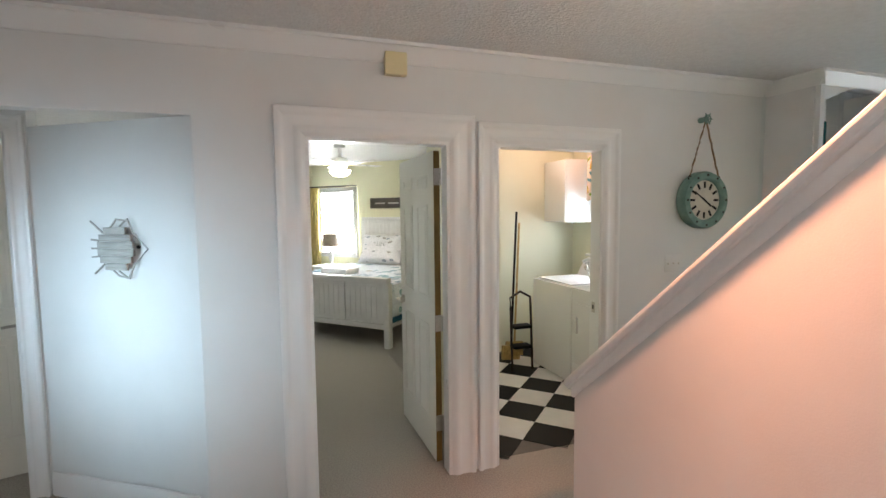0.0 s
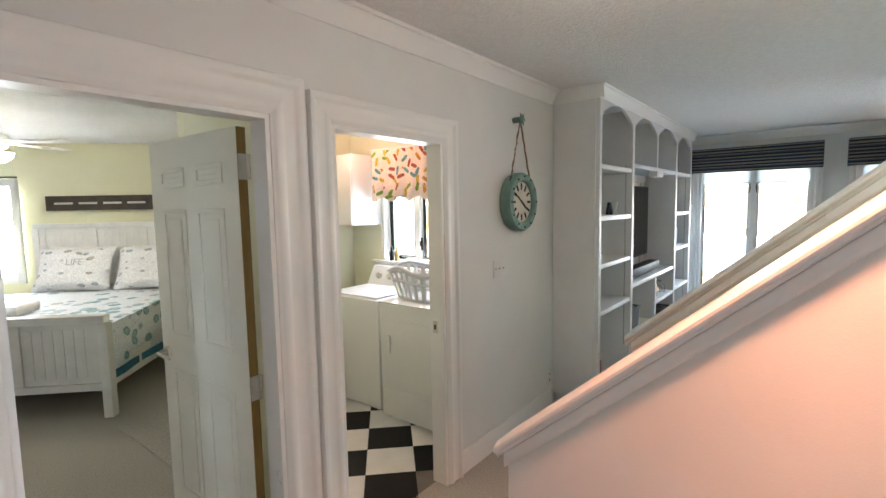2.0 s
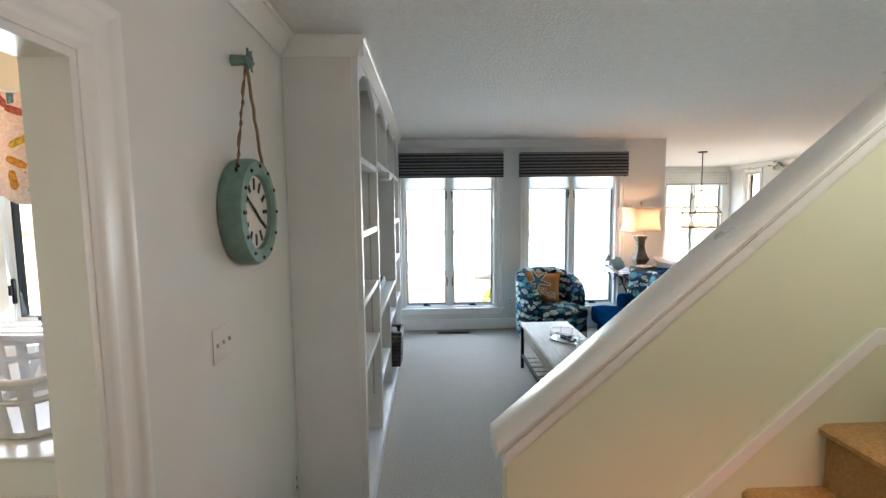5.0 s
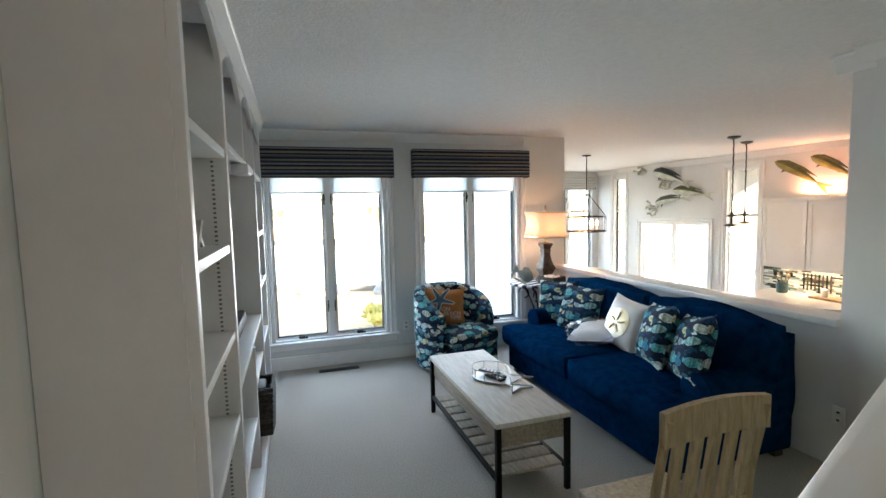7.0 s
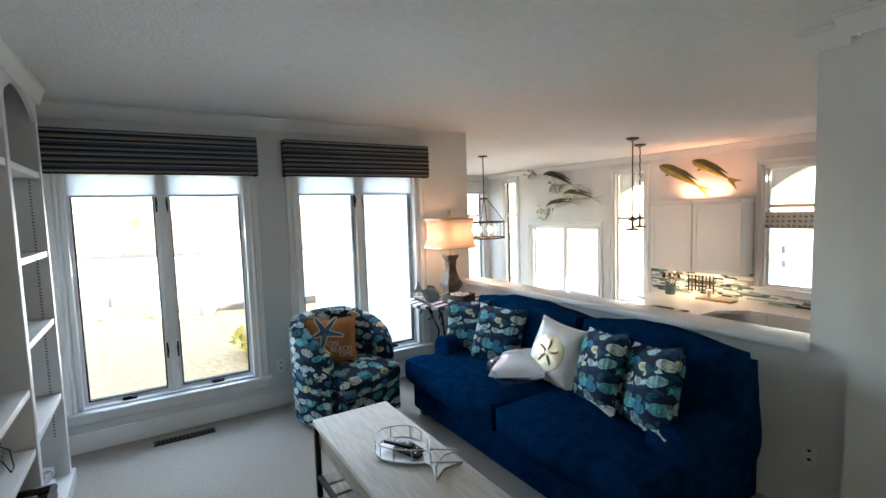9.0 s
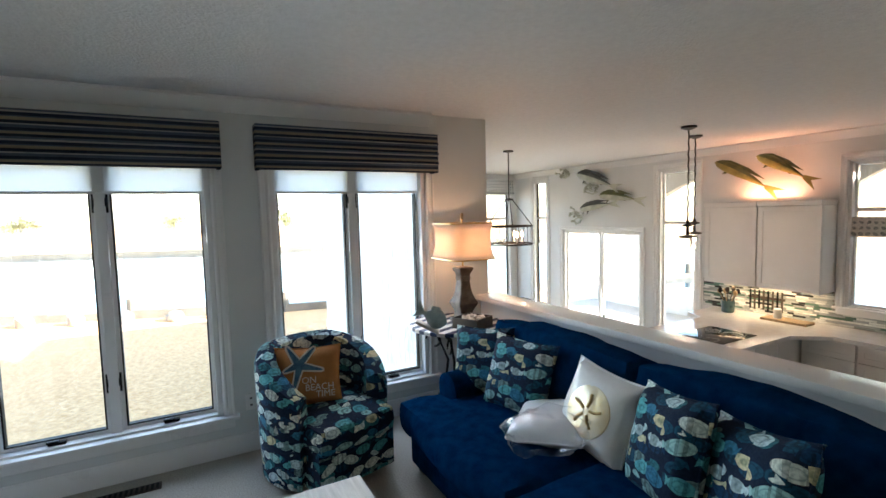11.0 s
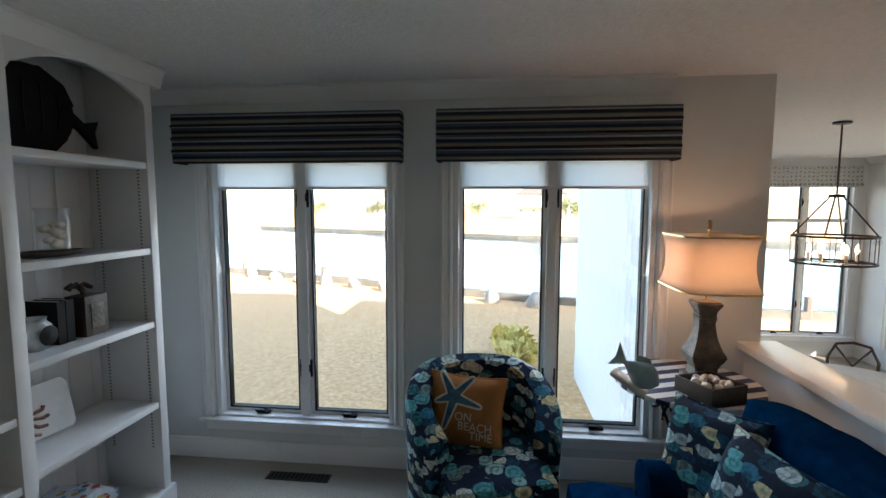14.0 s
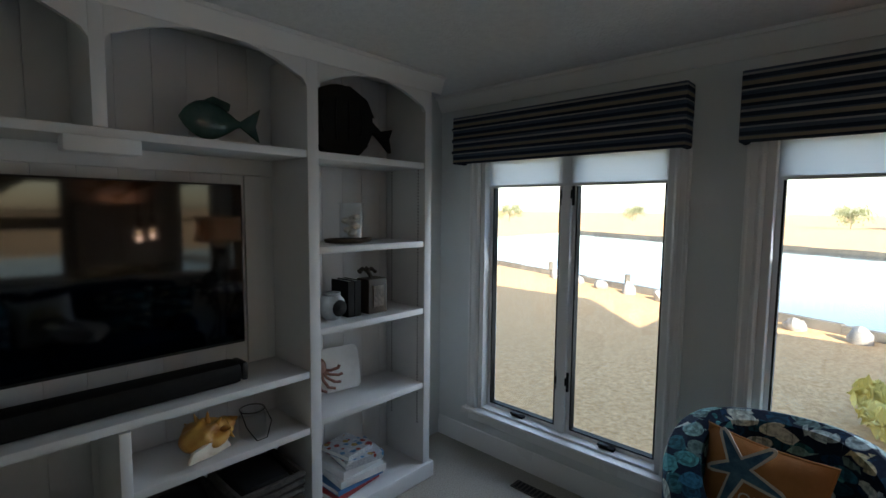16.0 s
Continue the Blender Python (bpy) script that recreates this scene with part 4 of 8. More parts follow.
def stair_wall(name, x0, x1, end, z_end, material, label):
    """A sloping half wall beside the stairs with a moulded cap; z_end is the cap's height at y 1.5."""
    ob = thing(name, label, "stair wall", kind="structure")
    top = -0.2

    def cap_z(y):
        return z_end + (1.5 - y) * SLOPE

    bm = bmesh.new()
    slab(bm, [(end, 0), (end, cap_z(end) - 0.06), (top, cap_z(top) - 0.06), (top, CEIL), (-2.6, CEIL), (-2.6, 0)], x0, x1, SIDE)
    part("panel", bm, material, ob)
    c, hw = (x0 + x1) / 2, (x1 - x0) / 2
    half_cap = [(0.001, -0.052), (0.010, -0.051), (0.016, -0.044), (0.017, -0.036), (0.028, -0.031), (0.034, -0.022), (0.034, -0.012), (0.027, -0.004), (0.016, 0.0), (0.012, 0.004)]
    half_bed = [(-0.02, -0.1), (0.004, -0.1), (0.009, -0.094), (0.011, -0.08), (0.011, -0.0525), (-0.02, -0.0525)]
    for nm, half, yy in (("cap", half_cap, end + 0.035), ("bed_moulding", half_bed, end + 0.011)):
        outline = [(c + hw + o, h) for o, h in half] + [(c - hw - o, h) for o, h in reversed(half)]
        bm = bmesh.new()
        rows = [[bm.verts.new((x, y, cap_z(y) + h)) for x, h in outline] for y in (yy, top)]
        n = len(outline)
        for k in range(n):
            bm.faces.new((rows[0][k], rows[0][(k + 1) % n], rows[1][(k + 1) % n], rows[1][k]))
        bm.faces.new(rows[0])
        bm.faces.new(list(reversed(rows[1])))
        bmesh.ops.recalc_face_normals(bm, faces=bm.faces)
        part(nm, bm, M_TRIM, ob)
    return ob


stair_wall("stair_wall_near", 1.07, 1.169, 1.59, 0.95, M_WALL, "sloping half wall with a moulded white cap beside the stairs")
stair_wall("stair_wall_far", 2.201, 2.3, 1.53, 1.0, M_CREAM, "sloping cream half wall with a moulded white cap beside the stairs")


def staircase():
    ob = thing("staircase", "short flight of stairs in tan sisal carpet", "stairs", kind="structure")
    for k in range(6):
        y = S0 - RUN * k
        back = y - RUN - (1.15 if k == 5 else 0.0)
        bm = bmesh.new()
        box(bm, SX0 + 0.002, back, 0 if k < 1 else RISE * (k - 0.2), SX1 - 0.022, y, RISE * (k + 1) - 0.035)
        lip = [(y - 0.03, RISE * (k + 1) - 0.042), (y + 0.012, RISE * (k + 1) - 0.04), (y + 0.026, RISE * (k + 1) - 0.028), (y + 0.026, RISE * (k + 1) - 0.014), (y + 0.012, RISE * (k + 1) - 0.002), (y - 0.01, RISE * (k + 1)), (back, RISE * (k + 1)), (back, RISE * (k + 1) - 0.042)]
        slab(bm, lip, SX0 + 0.002, SX1 - 0.022, SIDE)
        part("step", bm, M_RUNNER, ob)
    line = [(1.53, 0.262), (1.5, 0.29), (0.435, 1.27), (-0.89, 1.27)]
    bm = bmesh.new()
    slab(bm, line + [(-0.89, 0.6), (0.4, 0.6), (1.2, 0.001), (1.53, 0.001)], SX1 - 0.018, SX1 - 0.001, SIDE)
    part("skirt_board", bm, M_CREAM, ob)
    bm = bmesh.new()
    slab(bm, [(y, z + 0.002) for y, z in line] + [(y, z - 0.045) for y, z in reversed(line)], SX1 - 0.027, SX1 - 0.0185, SIDE)
    part("skirt_moulding", bm, M_TRIM, ob, "thin white moulding along the skirt")


staircase()


# ---- doors ----
def panel_door(name, w, h, label, category="door"):
    """A six-panel door, hinged at x 0, reaching to x w, 4 cm thick in y."""
    ob = thing(name, label, category, kind="structure")
    slab_bm = bmesh.new()
    box(slab_bm, 0, -0.02, 0.012, w, 0.02, h)
    leaf = part("leaf", bevel(slab_bm, 0.003, 1), M_DOOR, ob)
    part("hinge_edge", bx(-0.0025, -0.0185, 0.014, 0.0005, 0.0185, h - 0.002), M_DOOREDGE, leaf, "bare ochre wood of the hinge edge")
    c = w / 2
    for x0, x1 in ((0.11 * w / 0.76, c - 0.05), (c + 0.05, w - 0.11 * w / 0.76)):
        for z0, z1 in ((0.24, 0.86), (1.02, 1.62), (1.72, h - 0.13)):
            for s in (-1, 1):
                bm = bmesh.new()
                f = 0.02
                box(bm, x0, s * 0.0195, z0, x1, s * 0.025, z0 + f)
                box(bm, x0, s * 0.0195, z1 - f, x1, s * 0.025, z1)
                box(bm, x0, s * 0.0195, z0 + f, x0 + f, s * 0.025, z1 - f)
                box(bm, x1 - f, s * 0.0195, z0 + f, x1, s * 0.025, z1 - f)
                box(bm, x0 + 0.045, s * 0.0195, z0 + 0.045, x1 - 0.045, s * 0.0235, z1 - 0.045)
                part("panel", bevel(bm, 0.0025, 1), M_DOOR, ob)
    for s in (-1, 1):
        bm = bmesh.new()
        cyl(bm, 0.03, 0.028, 0.012, 18, pose(w - 0.065, s * 0.02, 0.93, -90 * s, 0, 0))
        cyl(bm, 0.01, 0.01, 0.045, 12, pose(w - 0.065, s * 0.03, 0.93, -90 * s, 0, 0))
        tube(bm, [(w - 0.065, s * 0.07, 0.93), (w - 0.11, s * 0.074, 0.932), (w - 0.17, s * 0.066, 0.924)], 0.009, 10)
        part("door_handle", bm, M_NICKEL, ob, "satin nickel lever handle")
    for z in (0.26, 0.89, 1.78):
        bm = bmesh.new()
        cyl(bm, 0.008, 0.008, 0.1, 10, Matrix.Translation((-0.006, -0.024, z - 0.05)))
        box(bm, 0.0, -0.0225, z - 0.05, 0.035, -0.0205, z + 0.05)
        box(bm, -0.005, -0.018, z - 0.05, -0.003, 0.018, z + 0.05)
        part("hinge", bm, M_NICKEL, ob, "satin nickel butt hinge")
    return ob


_d = panel_door("door_bedroom", 0.76, 1.935, "white six-panel bedroom door standing open")
_d.matrix_basis = pose(0.778, 2.602, 0, 0, 0, 92)
_d = panel_door("door_entry", 0.8, 1.98, "white six-panel closet door, slightly open")
_d.matrix_basis = pose(-2.29, 3.12, 0, 0, 0, 18)


# ---- built-in bookcase ----
BF, BB = 2.09, 2.44


def arch_board(x0, x1, z_end, rise, z_top, th0, th1):
    bm = bmesh.new()
    n = 14
    pts = [(x0, z_top), (x0, z_end - 0.03), (x0 + 0.02, z_end)]
    pts += [(x0 + 0.04 + (x1 - x0 - 0.08) * k / n, z_end + rise * math.sin(math.pi * k / n) ** 0.75) for k in range(1, n)]
    pts += [(x1 - 0.02, z_end), (x1, z_end - 0.03), (x1, z_top)]
    slab(bm, pts, -th1, -th0, STAND)
    return bm


def bookcase():
    ob = thing("bookcase", "white painted built-in bookcase with arched bays, filling the wall", "bookcase", kind="structure")
    for x0, x1, z0, z1, y0 in ((3.25, 3.295, 0, CEIL - 0.004, BF), (4.04, 4.095, 0, 2.4, BF), (5.655, 5.715, 0, 2.4, BF), (6.436, 6.49, 0, CEIL - 0.004, BF), (4.83, 4.875, 1.955, 2.4, BF), (4.86, 4.9, 0.1, 0.845, BF)):
        part("upright", bx(x0, y0, z0, x1, BB, z1, 0.004), M_SHELF, ob)
    for x0, x1, tops in ((3.295, 4.04, (1.905, 1.515, 1.15, 0.785)), (5.715, 6.436, (1.955, 1.492, 1.084, 0.62)), (4.095, 5.655, (1.955, 0.885)), (4.9, 5.655, (0.6,)), (4.095, 4.86, (0.42,))):
        for z in tops:
            part("shelf", bx(x0 + 0.001, BF + 0.006, z - 0.035, x1 - 0.001, BB, z, 0.004), M_SHELF, ob)
    for x0, x1 in ((3.295, 4.04), (5.715, 6.436)):
        part("arch_rail", arch_board(x0, x1, 2.28, 0.09, CEIL - 0.004, BF + 0.001, BF + 0.024), M_SHELF, ob)
    for x0, x1 in ((4.095, 4.83), (4.875, 5.655)):
        part("arch_rail", arch_board(x0, x1, 2.28, 0.1, CEIL - 0.004, BF + 0.001, BF + 0.024), M_SHELF, ob)
    for x0, x1 in ((4.041, 4.094), (5.656, 5.714), (4.8305, 4.8745)):
        part("arch_block", bx(x0, BF + 0.001, 2.4, x1, BF + 0.024, CEIL - 0.004), M_SHELF, ob)
    part("plinth", bx(3.24, BF - 0.02, 0.001, 6.51, BB, 0.1, 0.006), M_SHELF, ob)
    part("side_panel", bx(3.238, BF + 0.03, 0.1, 3.2495, 2.452, CEIL - 0.1), M_SHELF, ob)
    # boarded back
    x = 3.296
    while x < 6.43:
        w = min(0.14, 6.436 - x)
        part("back_board", bx(x + 0.0006, BB + 0.001, 0.1, x + w - 0.0006, BB + 0.012, CEIL - 0.01, 0.0018), M_SHELF, ob)
        x += w
    # picture-frame board behind the screen
    for x0, z0, x1, z1 in ((4.1, 1.84, 5.65, 1.92), (5.5, 0.89, 5.6, 1.838)):
        part("moulding", bx(x0, BB - 0.022, z0, x1, BB - 0.001, z1, 0.005), M_SHELF, ob)
    bm = bmesh.new()
    box(bm, 4.74, BF - 0.03, 1.862, 4.97, BF + 0.06, 1.919)
    part("corbel", bevel(bm, 0.012), M_SHELF, ob)
    # shelf pin strips
    for x0 in (3.2965, 4.0365, 5.7165, 6.4325):
        bm = bmesh.new()
        for yy in (BF + 0.05, BB - 0.06):
            for k in range(84):
                z = 0.35 + 0.019 * k
                box(bm, x0, yy, z, x0 + 0.002, yy + 0.011, z + 0.008)
        tagged(part("pin_holes", bm, M_PIN, ob, "rows of grey shelf pin slots"), kind="stuff")
    return ob


bookcase()
profile_run("trim_crown_bookcase", [(-o * 0.55, z) for o, z in CROWN], (3.226, BF - 0.001), (6.56, BF - 0.001), "stepped white crown on the bookcase", "crown moulding")
profile_run("trim_crown_bookcase_end", [(-o * 0.3, z) for o, z in CROWN], (3.237, 2.453), (3.237, BF - 0.035), "stepped white crown on the bookcase end", "crown moulding")


def television():
    ob = thing("television", "large black flat television on the bookcase wall", "television")
    part("cabinet", bx(4.1, 2.33, 1.03, 5.445, 2.375, 1.79, 0.006), M_TVPLASTIC, ob)
    part("screen", bx(4.108, 2.327, 1.045, 5.437, 2.3295, 1.782), M_SCREEN, ob, "glossy black screen")
    part("wall_bracket", bx(4.5, 2.376, 1.2, 5.0, 2.439, 1.6), M_BLACK, ob)


television()
_sb = thing("soundbar", "long black soundbar on the bookcase ledge", "soundbar")
part("body", bx(4.12, 2.17, 0.887, 5.36, 2.3, 0.982, 0.028), M_BLACK, _sb)
part("end_cap", bx(5.361, 2.18, 0.892, 5.39, 2.295, 0.977, 0.02), M_TVPLASTIC, _sb)


# ---- seating ----
def puff(bm, x0, y0, z0, x1, y1, z1, n=8, k=0.35, m=None, seed=0.0):
    """A stuffed block: a rounded cube with swollen faces."""
    allv, seen = [], {}

    def vert(p):
        key = tuple(round(a, 4) for a in p)
        if key not in seen:
            seen[key] = bm.verts.new(p)
            allv.append(seen[key])
        return seen[key]

    g = [-1 + 2 * i / (n + 1) for i in range(n + 2)]
    for ax in range(3):
        for s in (-1, 1):
            for a, b in zip(g, g[1:]):
                for c0, c1 in zip(g, g[1:]):
                    q = []
                    for u, v in ((a, c0), (b, c0), (b, c1), (a, c1)):
                        p = [0, 0, 0]
                        p[ax], p[(ax + 1) % 3], p[(ax + 2) % 3] = s, u, v
                        q.append(vert(p))
                    bm.faces.new(q)
    c = Vector(((x0 + x1) / 2, (y0 + y1) / 2, (z0 + z1) / 2))
    h = Vector((abs(x1 - x0) / 2, abs(y1 - y0) / 2, abs(z1 - z0) / 2))
    s = min(h)
    for v in allv:
        p = v.co
        q = Vector([math.copysign(abs(a), a) for a in p])
        # rounded box
        inner = Vector([max(-1, min(1, q[i])) * (h[i] - s * 0.55) for i in range(3)])
        full = Vector([q[i] * h[i] for i in range(3)])
        d = full - inner
        if d.length > 1e-6:
            d = d.normalized() * s * 0.55
        w = inner + d
        wob = noise.noise(w * 7 + Vector((seed, seed * 2, 0))) * 0.012
        w = w + w.normalized() * wob
        for i in range(3):
            j, l = (i + 1) % 3, (i + 2) % 3
            w[i] *= 1 + k * 0.25 * (1 - q[j] ** 2) * (1 - q[l] ** 2)
        v.co = (m or Matrix()) @ (w + c)


def cushion(name, label, material, m, w=0.46, h=0.46, t=0.17, pipe=None, category="cushion", group="sofa cushions", seed=1.0):
    """A square throw pillow standing on its lower edge: x across, z up, y thick."""
    bm = bmesh.new()
    n = 14
    for s in (-1, 1):
        g = [[None] * (n + 1) for _ in range(n + 1)]
        for i in range(n + 1):
            for j in range(n + 1):
                u, v = 2 * i / n - 1, 2 * j / n - 1
                pin = 1 - 0.09 * (1 - u * u) * abs(v) - 0.0
                pin2 = 1 - 0.09 * (1 - v * v) * abs(u)
                th = t / 2 * ((1 - u ** 4) * (1 - v ** 4)) ** 0.55
                th += 0.007 * noise.noise(Vector((u * 3 + seed, v * 3, s)))
                g[i][j] = bm.verts.new((u * w / 2 * pin2, s * max(th, 0.002), v * h / 2 * pin + h / 2))
        for i in range(n):
            for j in range(n):
                bm.faces.new((g[i][j], g[i + 1][j], g[i + 1][j + 1], g[i][j + 1]))
    bmesh.ops.remove_doubles(bm, verts=bm.verts, dist=0.0045)
    ob = thing(name, label, category, m, group)
    body = part("cover", bm, material, ob)
    bm = bmesh.new()
    loop = []
    for k in range(40):
        a = k / 10
        e, f = int(a), a - int(a)
        u, v = ((-1 + 2 * f, -1), (1, -1 + 2 * f), (1 - 2 * f, 1), (-1, 1 - 2 * f))[e]
        loop.append((u * w / 2 * (1 - 0.09 * (1 - v * v)), 0, v * h / 2 * (1 - 0.09 * (1 - u * u)) + h / 2))
    tube(bm, loop, 0.006, 6, True)
    part("piping", bm, pipe or material, ob)
    return ob


def sofa():
    ob = thing("sofa", "navy blue upholstered sofa against the half wall", "sofa")
    x0, x1 = 3.96, 6.22
    part("base", bx(x0 + 0.04, -1.16, 0.05, x1 - 0.06, -0.19, 0.29, 0.02), M_NAVY, ob)
    bm = bmesh.new()
    puff(bm, x0 + 0.03, -1.2, 0.1, x1 - 0.04, -0.93, 0.83, 10, 0.14)
    part("back_frame", bm, M_NAVY, ob)
    mid = 4.98
    for k, (a, b) in enumerate(((x0 + 0.22, mid), (mid, x1 - 0.22))):
        # T-shaped seat cushion that wraps round the front of the set-back arm
        bm = bmesh.new()
        puff(bm, a + 0.004, -0.96, 0.28, b - 0.004, -0.09, 0.5, 10, 0.45, None, k)
        if k == 0:
            puff(bm, x0 + 0.015, -0.43, 0.285, a + 0.3, -0.1, 0.485, 8, 0.2, None, k + 0.5)
        else:
            puff(bm, b - 0.3, -0.43, 0.285, x1 - 0.05, -0.1, 0.485, 8, 0.2, None, k + 0.5)
        part("seat_cushion", bm, M_NAVY, ob)
        bm = bmesh.new()
        lean = Matrix.Translation((0, -0.86, 0.45)) @ pose(0, 0, 0, 11, 0, 0) @ Matrix.Translation((0, 0.86, -0.45))
        puff(bm, (x0 + 0.02, mid)[k], -1.05, 0.45, (mid, x1 - 0.06)[k], -0.74, 0.93, 14, 0.5, lean, 3 + k)
        for v in bm.verts:
            # creases gathered along the top
            up = max(0.0, (v.co.z - 0.72) / 0.25)
            v.co.z += 0.012 * up * noise.noise(Vector((v.co.x * 6, v.co.y * 14, k)))
            v.co.y += 0.014 * up * noise.noise(Vector((v.co.x * 13, v.co.z * 5, k + 4)))
        part("back_cushion", bm, M_NAVY, ob)
    for a, b in ((x0, x0 + 0.23), (x1 - 0.25, x1 - 0.02)):
        bm = bmesh.new()
        puff(bm, a + 0.01, -1.1, 0.06, b - 0.01, -0.43, 0.53, 8, 0.05)
        cyl(bm, 0.115, 0.115, 0.66, 24, pose((a + b) / 2, -0.43, 0.5, 90, 0, 0))
        part("arm", bm, M_NAVY, ob)
        bm = bmesh.new()
        lathe(bm, [(0.0, 0.004), (0.085, 0.004), (0.1, 0.0), (0.112, -0.008), (0.113, -0.02)], 28, pose((a + b) / 2, -0.428, 0.5, -90, 0, 0))
        part("arm_front", bm, M_NAVY, ob)
    for x in (x0 + 0.1, x1 - 0.14):
        for y in (-1.08, -0.26):
            part("foot", bx(x - 0.035, y - 0.035, 0.001, x + 0.035, y + 0.035, 0.06), M_DARKWOOD, ob)


sofa()
M_WHITECUSH = varied("white_satin", (0.72, 0.71, 0.69), (0.84, 0.83, 0.8), 7.0, 0.35, 0.15, 40)
_c = cushion("cushion", "fish-print cushion in teal and navy leaning on the sofa arm", M_FISHCLOTH_B, pose(5.98, -0.62, 0.47, 18, 4, 28), 0.44, 0.44, 0.17, M_FISHCLOTH_B, seed=1)
cushion("cushion", "fish-print cushion in teal and navy at the sofa back", M_FISHCLOTH_B, pose(5.62, -0.6, 0.47, 20, 0, 12), 0.47, 0.45, 0.17, M_FISHCLOTH_B, seed=2)
_wc = cushion("cushion", "white satin cushion in clear wrap with a gold motif", M_WHITECUSH, pose(5.07, -0.63, 0.48, 22, -6, 0), 0.43, 0.42, 0.16, M_WHITECUSH, seed=3)
cushion("cushion", "white satin cushion lying wrapped on the seat", M_WHITECUSH, pose(5.18, -0.44, 0.52, 78, 10, 30), 0.42, 0.38, 0.13, M_WHITECUSH, seed=4)
cushion("cushion", "fish-print cushion standing turned on the sofa seat", M_FISHCLOTH_B, pose(4.62, -0.56, 0.48, 18, 9, -22), 0.46, 0.46, 0.17, M_FISHCLOTH_B, seed=5)
cushion("cushion", "fish-print cushion leaning on the sofa arm", M_FISHCLOTH_B, pose(4.27, -0.52, 0.48, 18, 12, -26), 0.48, 0.46, 0.17, M_FISHCLOTH_B, seed=6)
M_FOIL = varied("gold_foil", (0.72, 0.66, 0.55), (0.80, 0.60, 0.28), 9.0, 0.32, 0.25, 30, metal=0.55)
M_GOLD = varied("gold_print", (0.30, 0.19, 0.06), (0.62, 0.43, 0.17), 22.0, 0.5, 0.3, 60, metal=0.25)
_bm = bmesh.new()
lathe(_bm, [(0.125, 0.0), (0.124, 0.006), (0.1, 0.012), (0.05, 0.016), (0.0, 0.017)], 32, pose(0, 0.074, 0.2, -90, 0, 0))
for _v in _bm.verts:
    _v.co.y += 0.006 * noise.noise(_v.co * 24)
_disc = part("gold_motif", _bm, M_FOIL, _wc, "round gold foil sand-dollar print")
for _k in range(5):
    _a = math.radians(90 + 72 * _k)
    _bm = bmesh.new()
    tube(_bm, [(0.02 * math.cos(_a), 0.093, 0.2 + 0.02 * math.sin(_a)), (0.05 * math.cos(_a + 0.12), 0.0925, 0.2 + 0.05 * math.sin(_a + 0.12)), (0.085 * math.cos(_a), 0.089, 0.2 + 0.085 * math.sin(_a))], 0.007, 6)
    part("petal", _bm, M_GOLD, _disc)
# crumpled clear wrap round the lying cushion
_t = thing("plastic_wrap", "crumpled clear plastic wrap over the white cushions", "plastic wrap", pose(5.13, -0.42, 0.62, 8, 14, 20))
_bm = bmesh.new()
ball(_bm, 0.17, Matrix.Diagonal((1.25, 1.0, 0.62, 1)), 26, 18)
for _v in _bm.verts:
    _v.co *= 1 + 0.34 * noise.noise(_v.co * 9) + 0.16 * noise.noise(_v.co * 24 + Vector((3, 1, 0)))
part("film", _bm, M_WRAP, _t, smooth=False).visible_shadow = False


def armchair(m):
    """A swivel tub chair: a curved shell that drops towards the arms, a thick seat and a round base."""
    ob = thing("armchair", "rounded swivel armchair in blue and teal fish-print cloth", "armchair", m)
    bm = bmesh.new()
    n = 30
    R, T = 0.405, 0.12
    rows = []
    for i in range(n + 1):
        a = radians(-128 + 256 * i / n)
        f = abs(-128 + 256 * i / n) / 128
        top = 0.837 - 0.235 * max(0, (f - 0.28) / 0.72) ** 1.6
        d = Vector((math.cos(a), math.sin(a) * 0.98, 0))
        ring = []
        for rr, z in ((R, 0.05), (R + 0.01, 0.3), (R + 0.02, top - 0.07), (R + 0.005, top - 0.02), (R - T / 2, top), (R - T + 0.005, top - 0.025), (R - T, top - 0.08), (R - T, 0.3)):
            ring.append(bm.verts.new(d * rr + Vector((0.02, 0, z))))
        rows.append(ring)
    k = len(rows[0])
    for a, b in zip(rows, rows[1:]):
        for j in range(k):
            bm.faces.new((a[j], b[j], b[(j + 1) % k], a[(j + 1) % k]))
    bm.faces.new(rows[0])
    bm.faces.new(list(reversed(rows[-1])))
    part("shell", bm, M_FISHCLOTH, ob)
    bm = bmesh.new()
    lathe(bm, [(0.3, 0.05), (0.31, 0.28), (0.3, 0.3)], 28)
    box(bm, -0.36, -0.27, 0.05, 0.0, 0.27, 0.3)
    part("skirt", bm, M_FISHCLOTH, ob)
    bm = bmesh.new()
    puff(bm, -0.4, -0.28, 0.27, 0.27, 0.28, 0.45, 9, 0.35)
    part("seat", bm, M_FISHCLOTH, ob)
    bm = bmesh.new()
    cyl(bm, 0.26, 0.25, 0.045, 28, Matrix.Translation((0, 0, 0.002)))
    part("swivel_base", bm, M_DARKWOOD, ob)
    return ob


armchair(pose(6.48, 0.27, 0, 0, 0, 17))


def words(name, text, size, depth, material, m, parent, label=""):
    cu = bpy.data.curves.new(name, "FONT")
    cu.body, cu.size, cu.extrude, cu.align_x, cu.space_line = text, size, depth, "CENTER", 0.8
    tmp = bpy.data.objects.new("tmp", cu)
    scene.collection.objects.link(tmp)
    me = bpy.data.meshes.new_from_object(tmp.evaluated_get(bpy.context.evaluated_depsgraph_get()))
    bpy.data.objects.remove(tmp)
    me.materials.append(material)
    me.name = name
    ob = new(name, me)
    ob.parent = parent
    ob.matrix_basis = m
    if label:
        tagged(ob, label)
    return ob


